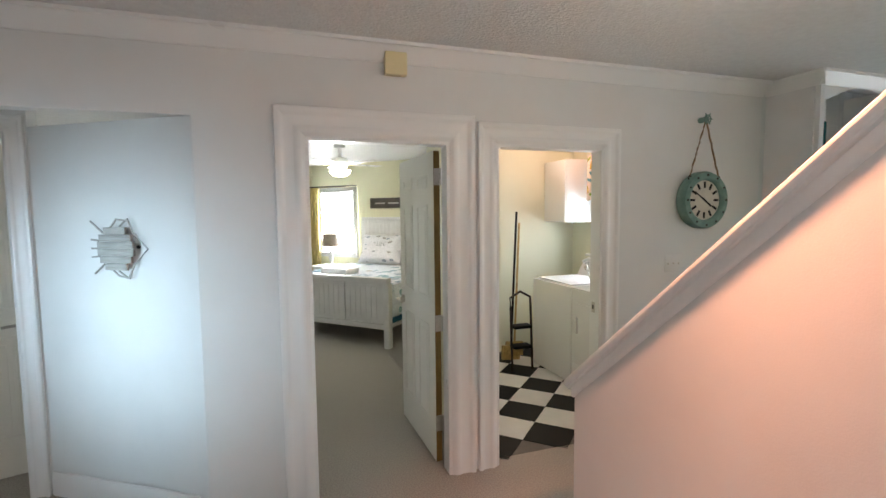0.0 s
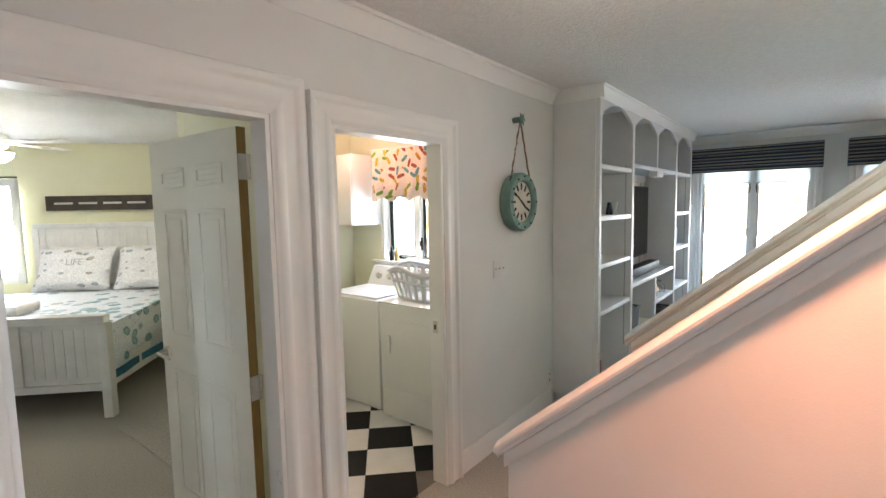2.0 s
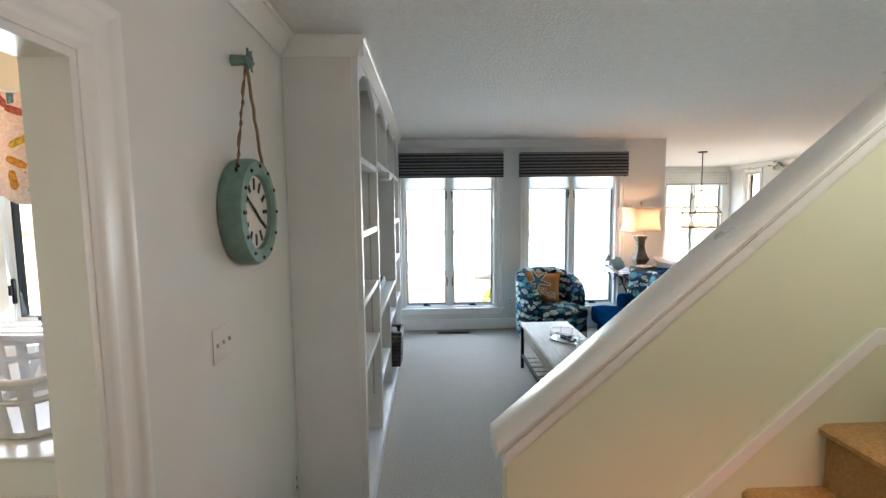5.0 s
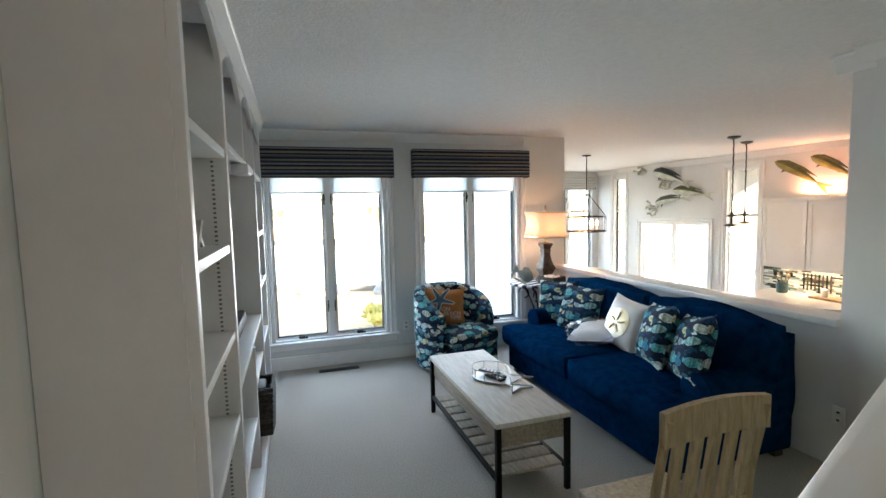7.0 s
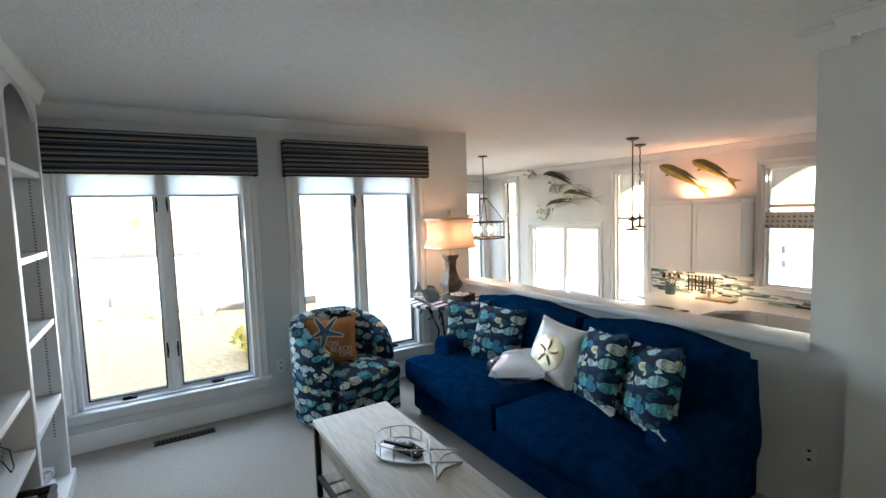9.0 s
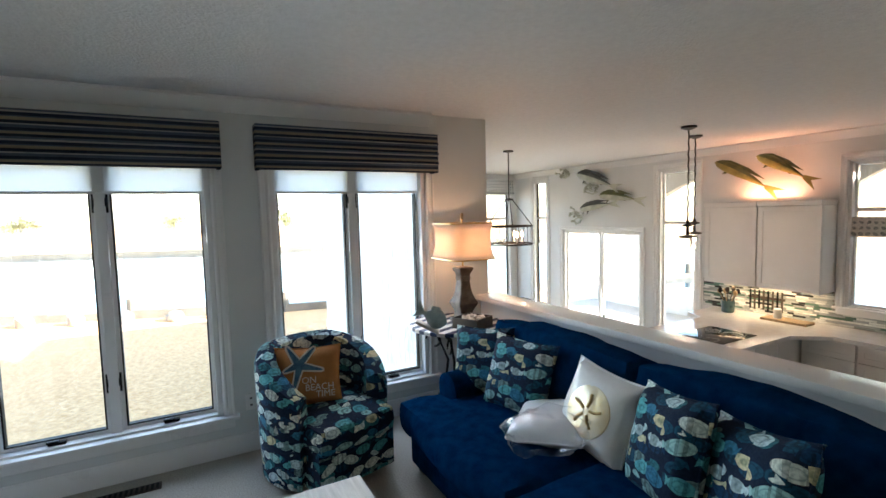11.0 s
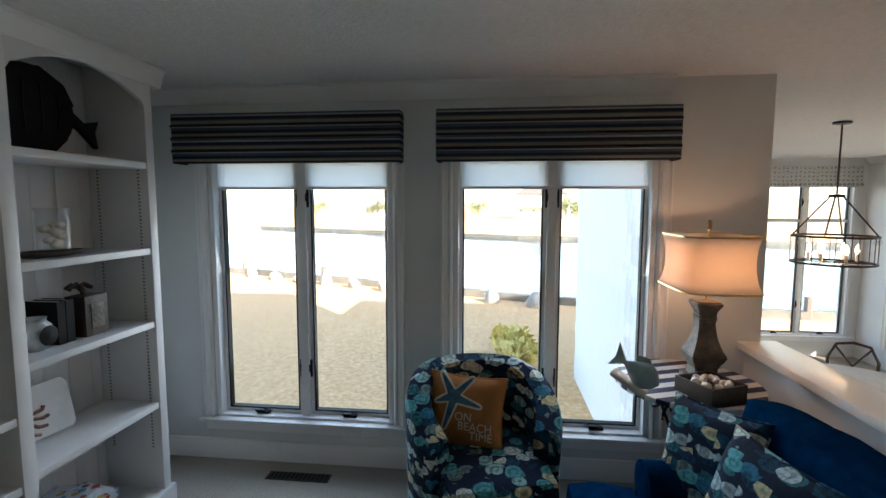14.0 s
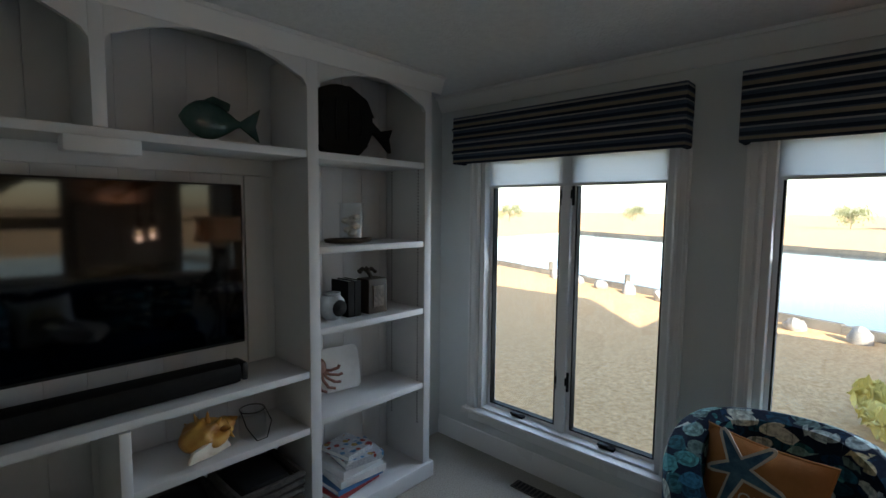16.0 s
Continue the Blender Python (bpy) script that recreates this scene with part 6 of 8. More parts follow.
def wire_jar():
    ob = thing("lantern_jar", "clear glass jar with a wire handle", "jar", pose(5.42, 2.22, 0.6005))
    bm = bmesh.new()
    lathe(bm, [(0.05, 0.0), (0.062, 0.012), (0.062, 0.1), (0.05, 0.125), (0.053, 0.14), (0.049, 0.14), (0.046, 0.125), (0.058, 0.1), (0.058, 0.015), (0, 0.012)], 22)
    part("glass", bm, M_STEEL_CLEAR, ob)
    bm = bmesh.new()
    tube(bm, [(0.056 * math.cos(2 * math.pi * k / 24), 0.056 * math.sin(2 * math.pi * k / 24), 0.132) for k in range(24)], 0.0025, 6, True)
    part("neck_wire", bm, M_BLACK, ob)
    bm = bmesh.new()
    tube(bm, [(-0.056, -0.004, 0.132), (-0.06, -0.07, 0.08), (-0.02, -0.085, 0.01), (0.03, -0.085, 0.012), (0.06, -0.07, 0.08), (0.056, -0.004, 0.132)], 0.0025, 6)
    part("wire_handle", bm, M_BLACK, ob)


wire_jar()


def woven_basket(m, label, w=0.3, d=0.28, h=0.3):
    ob = thing("storage_basket", label, "basket", m, "storage baskets")
    wick = varied("dark_wicker", (0.02, 0.018, 0.016), (0.07, 0.06, 0.05), 40.0, 0.8, 0.5, 120)
    for k in range(9):
        bm = bmesh.new()
        z = h * (k + 0.5) / 9
        g = 0.9 + 0.1 * k / 9
        tube(bm, [(w / 2 * g * sx, d / 2 * g * sy, z) for sx, sy in ((-1, -1), (0, -1.04), (1, -1), (1.03, 0), (1, 1), (0, 1.04), (-1, 1), (-1.03, 0))], h / 17, 6, True)
        part("woven_band", bm, wick, ob)
    part("bottom", bx(-w * 0.44, -d * 0.44, 0.001, w * 0.44, d * 0.44, 0.02), wick, ob)
    bm = bmesh.new()
    puff(bm, -w * 0.42, -d * 0.42, h * 0.5, w * 0.42, d * 0.42, h * 1.03, 5, 0.3)
    part("liner", bm, M_BLACK, ob, "dark cloth inside")


woven_basket(pose(5.42, 2.2, 0.101), "dark woven basket on the bookcase floor", 0.3, 0.34, 0.34)
woven_basket(pose(4.4, 2.27, 0.421), "white and black woven basket on the shelf", 0.26, 0.24, 0.2)
woven_basket(pose(5.12, 2.27, 0.101), "dark woven basket at the bookcase floor", 0.26, 0.26, 0.3)
# left bay
_v = thing("bottle_vase", "dark teal square glass vase on the top shelf", "vase", Matrix.Translation((3.46, 2.28, 1.9055)))
part("body", bx(-0.07, -0.06, 0.0005, 0.07, 0.06, 0.27, 0.012), varied("teal_glass", (0.005, 0.06, 0.065), (0.02, 0.14, 0.14), 12.0, 0.12), _v)
fish_figure("silver_shell", "silver decorative fish on the shelf above the television", M_GALV, pose(4.3, 2.24, 1.9555, 0, 0, 10), 0.2, 0.15, False)
_l = thing("letter_sign", "small weathered metal letter block on the shelf", "ornament", pose(3.85, 2.2, 1.5155, 0, 0, -12) @ Matrix.Scale(0.8, 4))
for _k, _pts in enumerate(([(-0.1, 0), (-0.075, 0), (-0.05, 0.1), (-0.025, 0), (0, 0), (-0.035, 0.13), (-0.065, 0.13)], [(0.01, 0), (0.035, 0), (0.1, 0.13), (0.075, 0.13)], [(0.075, 0), (0.1, 0), (0.06, 0.06), (0.045, 0.05)])):
    _bm = bmesh.new()
    slab(_bm, _pts, -0.015, 0.015, STAND)
    part("letter", _bm, (M_BLACK, M_WHITEWASH, M_GALV)[_k], _l)
_l = thing("shell_plate", "white scalloped plate on a small stand", "plate", Matrix.Translation((3.6, 2.3, 0.786)))
_bm = bmesh.new()
lathe(_bm, [(0.02, 0.0), (0.09, 0.01), (0.12, 0.03), (0.115, 0.03), (0.08, 0.015), (0, 0.008)], 24, pose(0, 0.02, 0.125, 78, 0, 0))
part("dish", _bm, M_LINEN, _l)
part("stand", bx(-0.06, -0.04, 0.0005, 0.06, 0.06, 0.015), M_DARKWOOD, _l)
for _k in range(4):
    book("red_book", "book standing on the lowest bookcase shelf", (0.24, 0.17, 0.035), pose(3.4 + 0.04 * _k, 2.16, 0.1005, 0, -90, 0), (M_RED, M_BLUEC, M_COVERMIX, M_RED)[_k], "low shelf books")

# ---- floor vent, outlets, switch plates ----
_v = thing("floor_vent", "long brown metal floor register in the carpet", "floor vent", Matrix.Translation((6.79, 1.445, 0.002)))
part("frame", bx(-0.045, -0.205, 0, 0.045, 0.205, 0.005, 0.002), M_BRONZE, _v)
for _k in range(14):
    part("slat", bx(-0.032, -0.19 + 0.0275 * _k, 0.0052, 0.032, -0.175 + 0.0275 * _k, 0.0075), M_BLACK, _v)


def outlet(m, label="white double wall outlet"):
    """A plate in the x-z plane facing -y."""
    ob = thing("wall_outlet", label, "outlet", m, "wall plates")
    part("plate", bx(-0.036, -0.007, -0.058, 0.036, 0, 0.058, 0.003), M_APPL, ob)
    for z in (-0.024, 0.024):
        s = part("socket", bx(-0.016, -0.0095, z - 0.015, 0.016, -0.0072, z + 0.015, 0.002), M_APPL, ob)
        part("slots", bx(-0.008, -0.0105, z - 0.005, 0.008, -0.0097, z + 0.007), M_BLACK, s)


outlet(pose(6.969, 0.68, 0.36, 0, 0, -90))
outlet(pose(3.805, -1.268, 0.33, 0, 0, 180))
outlet(pose(3.16, 2.4535, 0.25), "yellowed double wall outlet near the floor")
_c = thing("light_switch", "white wall plate with three small toggle switches", "light switch", Matrix.Translation((2.43, 2.4535, 1.2)))
part("plate", bx(-0.07, -0.003, -0.058, 0.07, 0, 0.058, 0.001), M_WALL, _c)
for _k in range(3):
    part("toggle", bx(-0.048 + 0.045 * _k, -0.010, -0.005, -0.042 + 0.045 * _k, -0.0032, 0.007, 0.001), M_NICKEL, _c)
_c = thing("strike_plate", "small brass strike plate on the laundry door lining", "strike plate", Matrix.Translation((1.8315, 2.51, 0.93)))
part("plate", bx(-0.002, -0.016, -0.035, 0, 0.016, 0.035), M_NICKEL, _c)
part("hole", bx(-0.003, -0.007, -0.014, -0.0021, 0.007, 0.014), M_BLACK, _c)
_c = thing("door_chime", "yellowed plastic door chime box high on the wall", "door chime", Matrix.Translation((0.5, 2.453, 2.36)))
M_CHIME = varied("yellowed_plastic", (0.66, 0.58, 0.33), (0.72, 0.64, 0.4), 8.0, 0.4)
part("cover", bx(-0.06, -0.05, -0.06, 0.06, 0, 0.06, 0.008), M_CHIME, _c)
for _k in range(4):
    part("slot", bx(-0.035, -0.0525, -0.03 + 0.018 * _k, 0.035, -0.0502, -0.026 + 0.018 * _k), M_CHIME, _c)


# ---- hall: clock and fish ----
def wall_clock():
    ob = thing("wall_clock", "round porthole clock in weathered teal hanging on a rope", "clock", Matrix.Translation((2.63, 2.452, 1.632)))
    teal = varied("weathered_teal", (0.10, 0.20, 0.17), (0.20, 0.32, 0.27), 14.0, 0.55, 0.2, 60)
    face_m = varied("aged_clock_face", (0.46, 0.42, 0.34), (0.6, 0.56, 0.46), 9.0, 0.5)
    bm = bmesh.new()
    lathe(bm, [(0.188, 0.0), (0.194, 0.012), (0.194, 0.062), (0.186, 0.078), (0.15, 0.082), (0.138, 0.072), (0.135, 0.05), (0, 0.05)], 48, pose(0, 0, 0, 90, 0, 0))
    part("case", bm, teal, ob)
    bm = bmesh.new()
    cyl(bm, 0.134, 0.134, 0.006, 40, pose(0, -0.0505, 0, 90, 0, 0))
    part("dial", bm, face_m, ob, "aged cream clock face")
    for k in range(12):
        a = k * math.pi / 6
        part("numeral", bx(-0.0075, -0.059, 0.082, 0.0075, -0.0567, 0.124, 0, Matrix.Rotation(a, 4, "Y")), M_BLACK, ob)
        bm = bmesh.new()
        cyl(bm, 0.007, 0.005, 0.006, 8, pose(0.168 * math.sin(a), -0.081, 0.168 * math.cos(a), 90, 0, 0))
        part("rivet", bm, M_BRONZE, ob)
    for L, w, a in ((0.07, 0.006, 2.2), (0.105, 0.004, 5.3)):
        part("hand", bx(-w, -0.0625, -0.02, w, -0.06, L, 0, Matrix.Rotation(a, 4, "Y")), M_BLACK, ob)
    rope = varied("jute_rope", (0.20, 0.13, 0.07), (0.34, 0.24, 0.14), 60.0, 0.9, 0.6, 200)
    for s in (-1, 1):
        bm = bmesh.new()
        p0, p1 = Vector((s * 0.125, -0.05, 0.16)), Vector((0.004 * s, -0.05, 0.53))
        tube(bm, [p0 + (p1 - p0) * k / 10 + Vector((0.0025 * math.sin(k * 2.5), 0.002 * math.cos(k * 2.5), 0)) for k in range(11)], 0.006, 7)
        part("rope", bm, rope, ob)
        bm = bmesh.new()
        tube(bm, [(s * 0.125 + 0.012 * math.cos(q), -0.05, 0.15 + 0.014 * math.sin(q)) for q in [0.5 * i for i in range(13)]], 0.0045, 6)
        part("lug", bm, M_BRONZE, ob)
    h = thing("wall_hook", "small teal ship's-wheel hook on the wall", "hook", Matrix.Translation((2.63, 2.452, 2.175)))
    bm = bmesh.new()
    cyl(bm, 0.02, 0.018, 0.06, 12, pose(0, 0, 0, 90, 0, 0))
    part("peg", bm, teal, h)
    bm = bmesh.new()
    tube(bm, [(0.026 * math.cos(q), -0.064, 0.026 * math.sin(q)) for q in [math.pi * i / 8 for i in range(16)]], 0.005, 6, True)
    part("wheel", bm, teal, h)
    for k in range(6):
        a = k * math.pi / 3
        bm = bmesh.new()
        tube(bm, [(0, -0.064, 0), (0.042 * math.cos(a), -0.064, 0.042 * math.sin(a))], 0.004, 6)
        part("spoke", bm, teal, h)


wall_clock()


def driftwood_fish():
    """A round fish of slats with a wire outline, on the slanting wall."""
    m = pose(-0.893, 2.69, 1.4, 0, 0, -33.3)
    ob = thing("fish_wall_decoration", "round slatted driftwood fish hung on the wall", "wall decoration", m)
    drift = varied("driftwood", (0.30, 0.29, 0.27), (0.46, 0.45, 0.42), 10.0, 0.7, 0.3, 40, stretch=(1, 8, 8), island=0.15)
    for k in range(6):
        z0 = -0.11 + 0.22 * k / 6
        zc = z0 + 0.018
        w = math.sqrt(max(0.115 ** 2 - zc * zc, 0.001))
        part("slat", bx(-w, -0.03, z0 + 0.001, w, -0.014, z0 + 0.0355, 0.003), drift, ob)
    for pts in ([(-0.09, -0.08), (-0.16, -0.13)], [(-0.09, 0.08), (-0.17, 0.14)], [(0.02, 0.115), (0.07, 0.15), (0.1, 0.08), (0.19, 0.0), (0.1, -0.08), (0.06, -0.15), (0.0, -0.115)], [(-0.12, 0.0), (-0.17, 0.0)], [(-0.12, 0.04), (-0.17, 0.045)], [(-0.12, -0.04), (-0.17, -0.045)], [(-0.05, 0.1), (0.0, 0.15), (0.08, 0.14)], [(-0.05, -0.1), (0.0, -0.14), (0.07, -0.15)]):
        bm = bmesh.new()
        tube(bm, [(x, -0.012, z) for x, z in pts], 0.005, 6)
        part("twig", bm, drift, ob)
    bm = bmesh.new()
    ball(bm, 0.01, Matrix.Translation((0.14, -0.02, 0.01)))
    part("eye", bm, M_BLACK, ob)


driftwood_fish()


# ---- wooden chair beside the stairs ----
def slat_chair(m):
    """A slat-back side chair, its back at x 0 and seat towards +x."""
    ob = thing("dining_chair", "weathered oak slat-back chair", "chair", m)
    part("seat", bx(0.0, -0.22, 0.43, 0.42, 0.22, 0.46, 0.008), M_OAK, ob)
    for y in (-0.205, 0.205):
        bm = bmesh.new()
        tube(bm, [(0.03, y, 0.001), (0.02, y, 0.43), (0.0, y, 0.7), (-0.05, y, 0.96)], 0.021, 4)
        part("back_post", bm, M_OAK, ob)
        part("leg", bx(0.37, y - 0.02, 0.001, 0.41, y + 0.02, 0.43, 0.004), M_OAK, ob)
    bm = bmesh.new()
    n = 10
    outline = [(-0.225 + 0.45 * k / n, 0.985 + 0.02 * math.sin(math.pi * k / n)) for k in range(n + 1)] + [(0.225 - 0.45 * k / n, 0.87 + 0.015 * math.sin(math.pi * k / n)) for k in range(n + 1)]
    slab(bm, outline, -0.056, -0.032, SIDE)
    part("top_rail", bevel(bm, 0.006), M_OAK, ob)
    part("lower_rail", bx(-0.012, -0.19, 0.56, 0.012, 0.19, 0.61, 0.004), M_OAK, ob)
    for k in range(5):
        y = -0.15 + 0.075 * k
        bm = bmesh.new()
        slab(bm, [(-0.006, 0.6), (0.012, 0.6), (-0.03, 0.88), (-0.048, 0.88)], -y - 0.02, -y + 0.02, STAND)
        part("slat", bevel(bm, 0.003, 1), M_OAK, ob)
    for y in (-0.205, 0.205):
        part("stretcher", bx(0.04, y - 0.01, 0.2, 0.37, y + 0.01, 0.225, 0.003), M_OAK, ob)
    return ob


slat_chair(pose(3.1, 0.54, 0, 0, 0, 0))


# ---- laundry ----
def laundry_tiles():
    fl = bpy.data.objects["floor_laundry"]
    s = 0.305
    bm = bmesh.new()
    box(bm, -s / 2 + 0.001, -s / 2 + 0.001, -0.005, s / 2 - 0.001, s / 2 - 0.001, 0)
    me = {}
    for key, mm in (("w", M_WTILE), ("b", M_BTILE)):
        q = bm.copy()
        me[key] = bpy.data.meshes.new("tile_mesh")
        bevel(q, 0.0012, 1)
        q.to_mesh(me[key])
        q.free()
        me[key].materials.append(mm)
    bm.free()
    c, sn = math.cos(radians(45)), math.sin(radians(45))
    o = Vector((2.059, 3.347))
    for i in range(-9, 10):
        for j in range(-9, 10):
            u, v = (i + 0.5) * s, (j + 0.5) * s
            x, y = o.x + u * c + v * sn, o.y + u * sn - v * c
            if 1.08 < x < 3.05 and 2.62 < y < 4.6:
                t = new("tile", me["b" if (i + j) % 2 else "w"])
                t.parent = fl
                t.matrix_basis = pose(x, y, 0, 0, 0, 45)


laundry_tiles()


def washer():
    ob = thing("washing_machine", "white top-loading washing machine with a control panel", "washing machine", Matrix.Translation((2.3, 3.47, 0)))
    part("cabinet", bx(0.0, 0, 0.015, 0.68, 0.68, 0.89, 0.015), M_APPL, ob)
    part("lid", bx(0.03, 0.05, 0.891, 0.5, 0.63, 0.908, 0.008), M_APPL, ob)
    bm = bmesh.new()
    slab(bm, [(0.52, 0.89), (0.68, 0.89), (0.68, 1.06), (0.62, 1.06)], -0.68, 0, STAND)
    part("control_panel", bevel(bm, 0.012), M_APPL, ob)
    for y, r in ((0.12, 0.036), (0.27, 0.03), (0.42, 0.03), (0.56, 0.03)):
        bm = bmesh.new()
        cyl(bm, r, r * 0.85, 0.03, 20, pose(0.572, y, 0.975, 0, -60, 0))
        part("knob", bm, M_NICKEL, ob)
    for y in (0.06, 0.62):
        for x in (0.06, 0.62):
            part("foot", bx(x - 0.02, y - 0.02, 0.0005, x + 0.02, y + 0.02, 0.016), M_BLACK, ob)


def dryer():
    ob = thing("tumble_dryer", "white front-loading dryer under the laundry basket", "dryer", Matrix.Translation((2.27, 2.72, 0)))
    part("cabinet", bx(0.0, 0, 0.015, 0.7, 0.7, 0.89, 0.015), M_APPL, ob)
    part("worktop", bx(-0.008, -0.004, 0.8905, 0.7, 0.704, 0.905, 0.006), M_APPL, ob)
    bm = bmesh.new()
    slab(bm, [(0.54, 0.905), (0.7, 0.905), (0.7, 1.06), (0.64, 1.06)], -0.7, 0, STAND)
    part("control_panel", bevel(bm, 0.012), M_APPL, ob)
    part("door", bx(-0.016, 0.07, 0.28, -0.001, 0.63, 0.78, 0.007), M_APPL, ob)
    part("handle", bx(-0.034, 0.575, 0.52, -0.016, 0.6, 0.66, 0.006), M_APPL, ob)
    part("lower_panel", bx(-0.004, 0.02, 0.03, -0.0005, 0.68, 0.24, 0.002), M_APPL, ob)
    for y in (0.06, 0.64):
        part("foot", bx(0.03, y - 0.02, 0.0005, 0.07, y + 0.02, 0.016), M_BLACK, ob)


washer()
dryer()


def laundry_basket():
    ob = thing("laundry_basket", "grey plastic laundry basket with slotted sides", "laundry basket", pose(2.59, 3.2, 0.9055, 0, 0, -17))
    n = 96
    def at(k, f):
        a = 2 * math.pi * k / n
        q = (abs(math.cos(a)) ** 4 + abs(math.sin(a)) ** 4) ** (-0.25)
        g = 0.76 + 0.24 * f
        wave = 0.022 * f ** 3 * math.cos(4 * a)
        return Vector((0.25 * g * q * math.cos(a), 0.305 * g * q * math.sin(a), 0.002 + 0.23 * f + wave))
    bm = bmesh.new()
    fs = [0, 0.1, 0.32, 0.56, 0.68, 0.76, 0.86, 1.0]
    grid = [[bm.verts.new(at(k, f)) for k in range(n)] for f in fs]
    for i in range(len(fs) - 1):
        for k in range(n):
            if i in (1, 2, 4, 5) and k % 4 in (1, 2):
                continue
            bm.faces.new((grid[i][k], grid[i][(k + 1) % n], grid[i + 1][(k + 1) % n], grid[i + 1][k]))
    bm.faces.new(list(reversed(grid[0])))
    b = part("body", bm, M_PLASTIC, ob)
    md = b.modifiers.new("thick", "SOLIDIFY")
    md.thickness = 0.004
    bm = bmesh.new()
    tube(bm, [tuple(at(k, 1.0)) for k in range(n)], 0.014, 8, True)
    part("rim", bm, M_PLASTIC, ob)
    bm = bmesh.new()
    tube(bm, [tuple(at(k, 0.62) * 1.004) for k in range(n)], 0.006, 6, True)
    part("band", bm, M_PLASTIC, ob)


laundry_basket()
_w = thing("wall_cabinet", "white wall cabinet above the washing machine", "wall cabinet", Matrix.Translation((2.72, 4.2, 1.45)))
part("body", bx(0, 0, 0, 0.359, 0.419, 0.66, 0.003), M_APPL, _w)
part("door", bx(-0.018, 0.004, 0.004, -0.001, 0.415, 0.656, 0.003), M_APPL, _w)
_w = thing("ceiling_lamp", "round flush ceiling lamp, lit, in the laundry", "ceiling lamp", Matrix.Translation((2.5, 4.02, 0)))
_bm = bmesh.new()
lathe(_bm, [(0.16, CEIL + 0.0005), (0.165, CEIL - 0.02), (0.15, CEIL - 0.03)], 28)
part("rim", _bm, M_TRIM, _w)
_glow = mat("lit_opal_glass", (0.9, 0.8, 0.7), 0.4)
bsdf(_glow).inputs["Emission Color"].default_value = (1, 0.78, 0.6, 1)
bsdf(_glow).inputs["Emission Strength"].default_value = 0.5
_bm = bmesh.new()
lathe(_bm, [(0.15, CEIL - 0.028), (0.14, CEIL - 0.055), (0.09, CEIL - 0.08), (0.0, CEIL - 0.088)], 28)
part("bowl", _bm, _glow, _w, "lit opal glass bowl").visible_shadow = False
_w = thing("ceiling_vent", "white metal ceiling vent in the laundry", "vent", Matrix.Translation((2.93, 4.08, CEIL)))
part("frame", bx(-0.08, -0.14, -0.012, 0.08, 0.14, 0.0005, 0.003), M_TRIM, _w)
for _k in range(7):
    part("slat", bx(-0.066 + 0.02 * _k, -0.12, -0.018, -0.058 + 0.02 * _k, 0.12, -0.0125), M_PIN, _w)
_w = thing("sandal_valance", "pink window valance printed with colourful sandals", "valance")
_bm = bmesh.new()
_rows = []
for _k in range(49):
    _y = 3.25 + 0.935 * _k / 48
    _o = 0.016 * math.sin(_k * 0.8)
    _rows.append([_bm.verts.new((2.965 + _o * f - 0.02 * f, _y, 2.15 - (0.46 + 0.02 * math.cos(_k * 0.55)) * f)) for f in (0, 0.3, 0.7, 1.0)])
for _a, _b in zip(_rows, _rows[1:]):
    for _j in range(3):
        _bm.faces.new((_a[_j], _a[_j + 1], _b[_j + 1], _b[_j]))
_cl = part("cloth", _bm, M_SANDAL, _w)
_md = _cl.modifiers.new("thick", "SOLIDIFY")
_md.thickness = 0.003
_bm = bmesh.new()
cyl(_bm, 0.01, 0.01, 0.955, 10, pose(2.968, 3.238, 2.15, -90, 0, 0))
part("rod", _bm, M_TRIM, _w)
for _k in range(2):
    part("bracket", bx(2.965, 3.245 + 0.92 * _k, 2.14, 3.079, 3.265 + 0.92 * _k, 2.16), M_TRIM, _w)
# folded step stool and brooms beside the washer
_s = thing("step_stool", "folded metal step stool with a black frame", "step stool", pose(1.98, 3.98, 0, 0, 0, 0))
for _x in (0.0, 0.22):
    _bm = bmesh.new()
    tube(_bm, [(_x, 0, 0.001), (_x, 0.04, 0.62), (_x, 0.05, 0.72), (0.11, 0.05, 0.78)], 0.012, 8)
    part("frame", _bm, M_BRONZE, _s)
for _z in (0.22, 0.42):
    part("step", bx(0.015, -0.03, _z, 0.205, 0.09, _z + 0.03, 0.006), M_BLACK, _s)
for _k, (_y, _h) in enumerate(((4.3, 1.42), (4.42, 1.3))):
    _b = thing("broom", "broom with a dark handle leaning by the wall", "broom", pose(2.12 + 0.1 * _k, _y, 0, -3, 4, 0), "brooms")
    _bm = bmesh.new()
    cyl(_bm, 0.012, 0.012, _h, 10, Matrix.Translation((0, 0, 0.15)))
    part("handle", _bm, (M_BLACK, M_GOLD)[_k], _b)
    part("head", bx(-0.1, -0.025, 0.01, 0.1, 0.025, 0.16, 0.01), M_GOLD, _b)
for _k, (_y, _m2) in enumerate(((4.05, M_BLACK), (3.98, M_GOLD))):
    _b = thing("bottle", "small bottle on the laundry window sill", "bottle", Matrix.Translation((3.06, _y, 1.1005)), "sill bottles")
    _bm = bmesh.new()
    lathe(_bm, [(0.02, 0), (0.022, 0.01), (0.022, 0.08), (0.01, 0.1), (0.01, 0.13)], 14)
    part("body", _bm, _m2, _b)


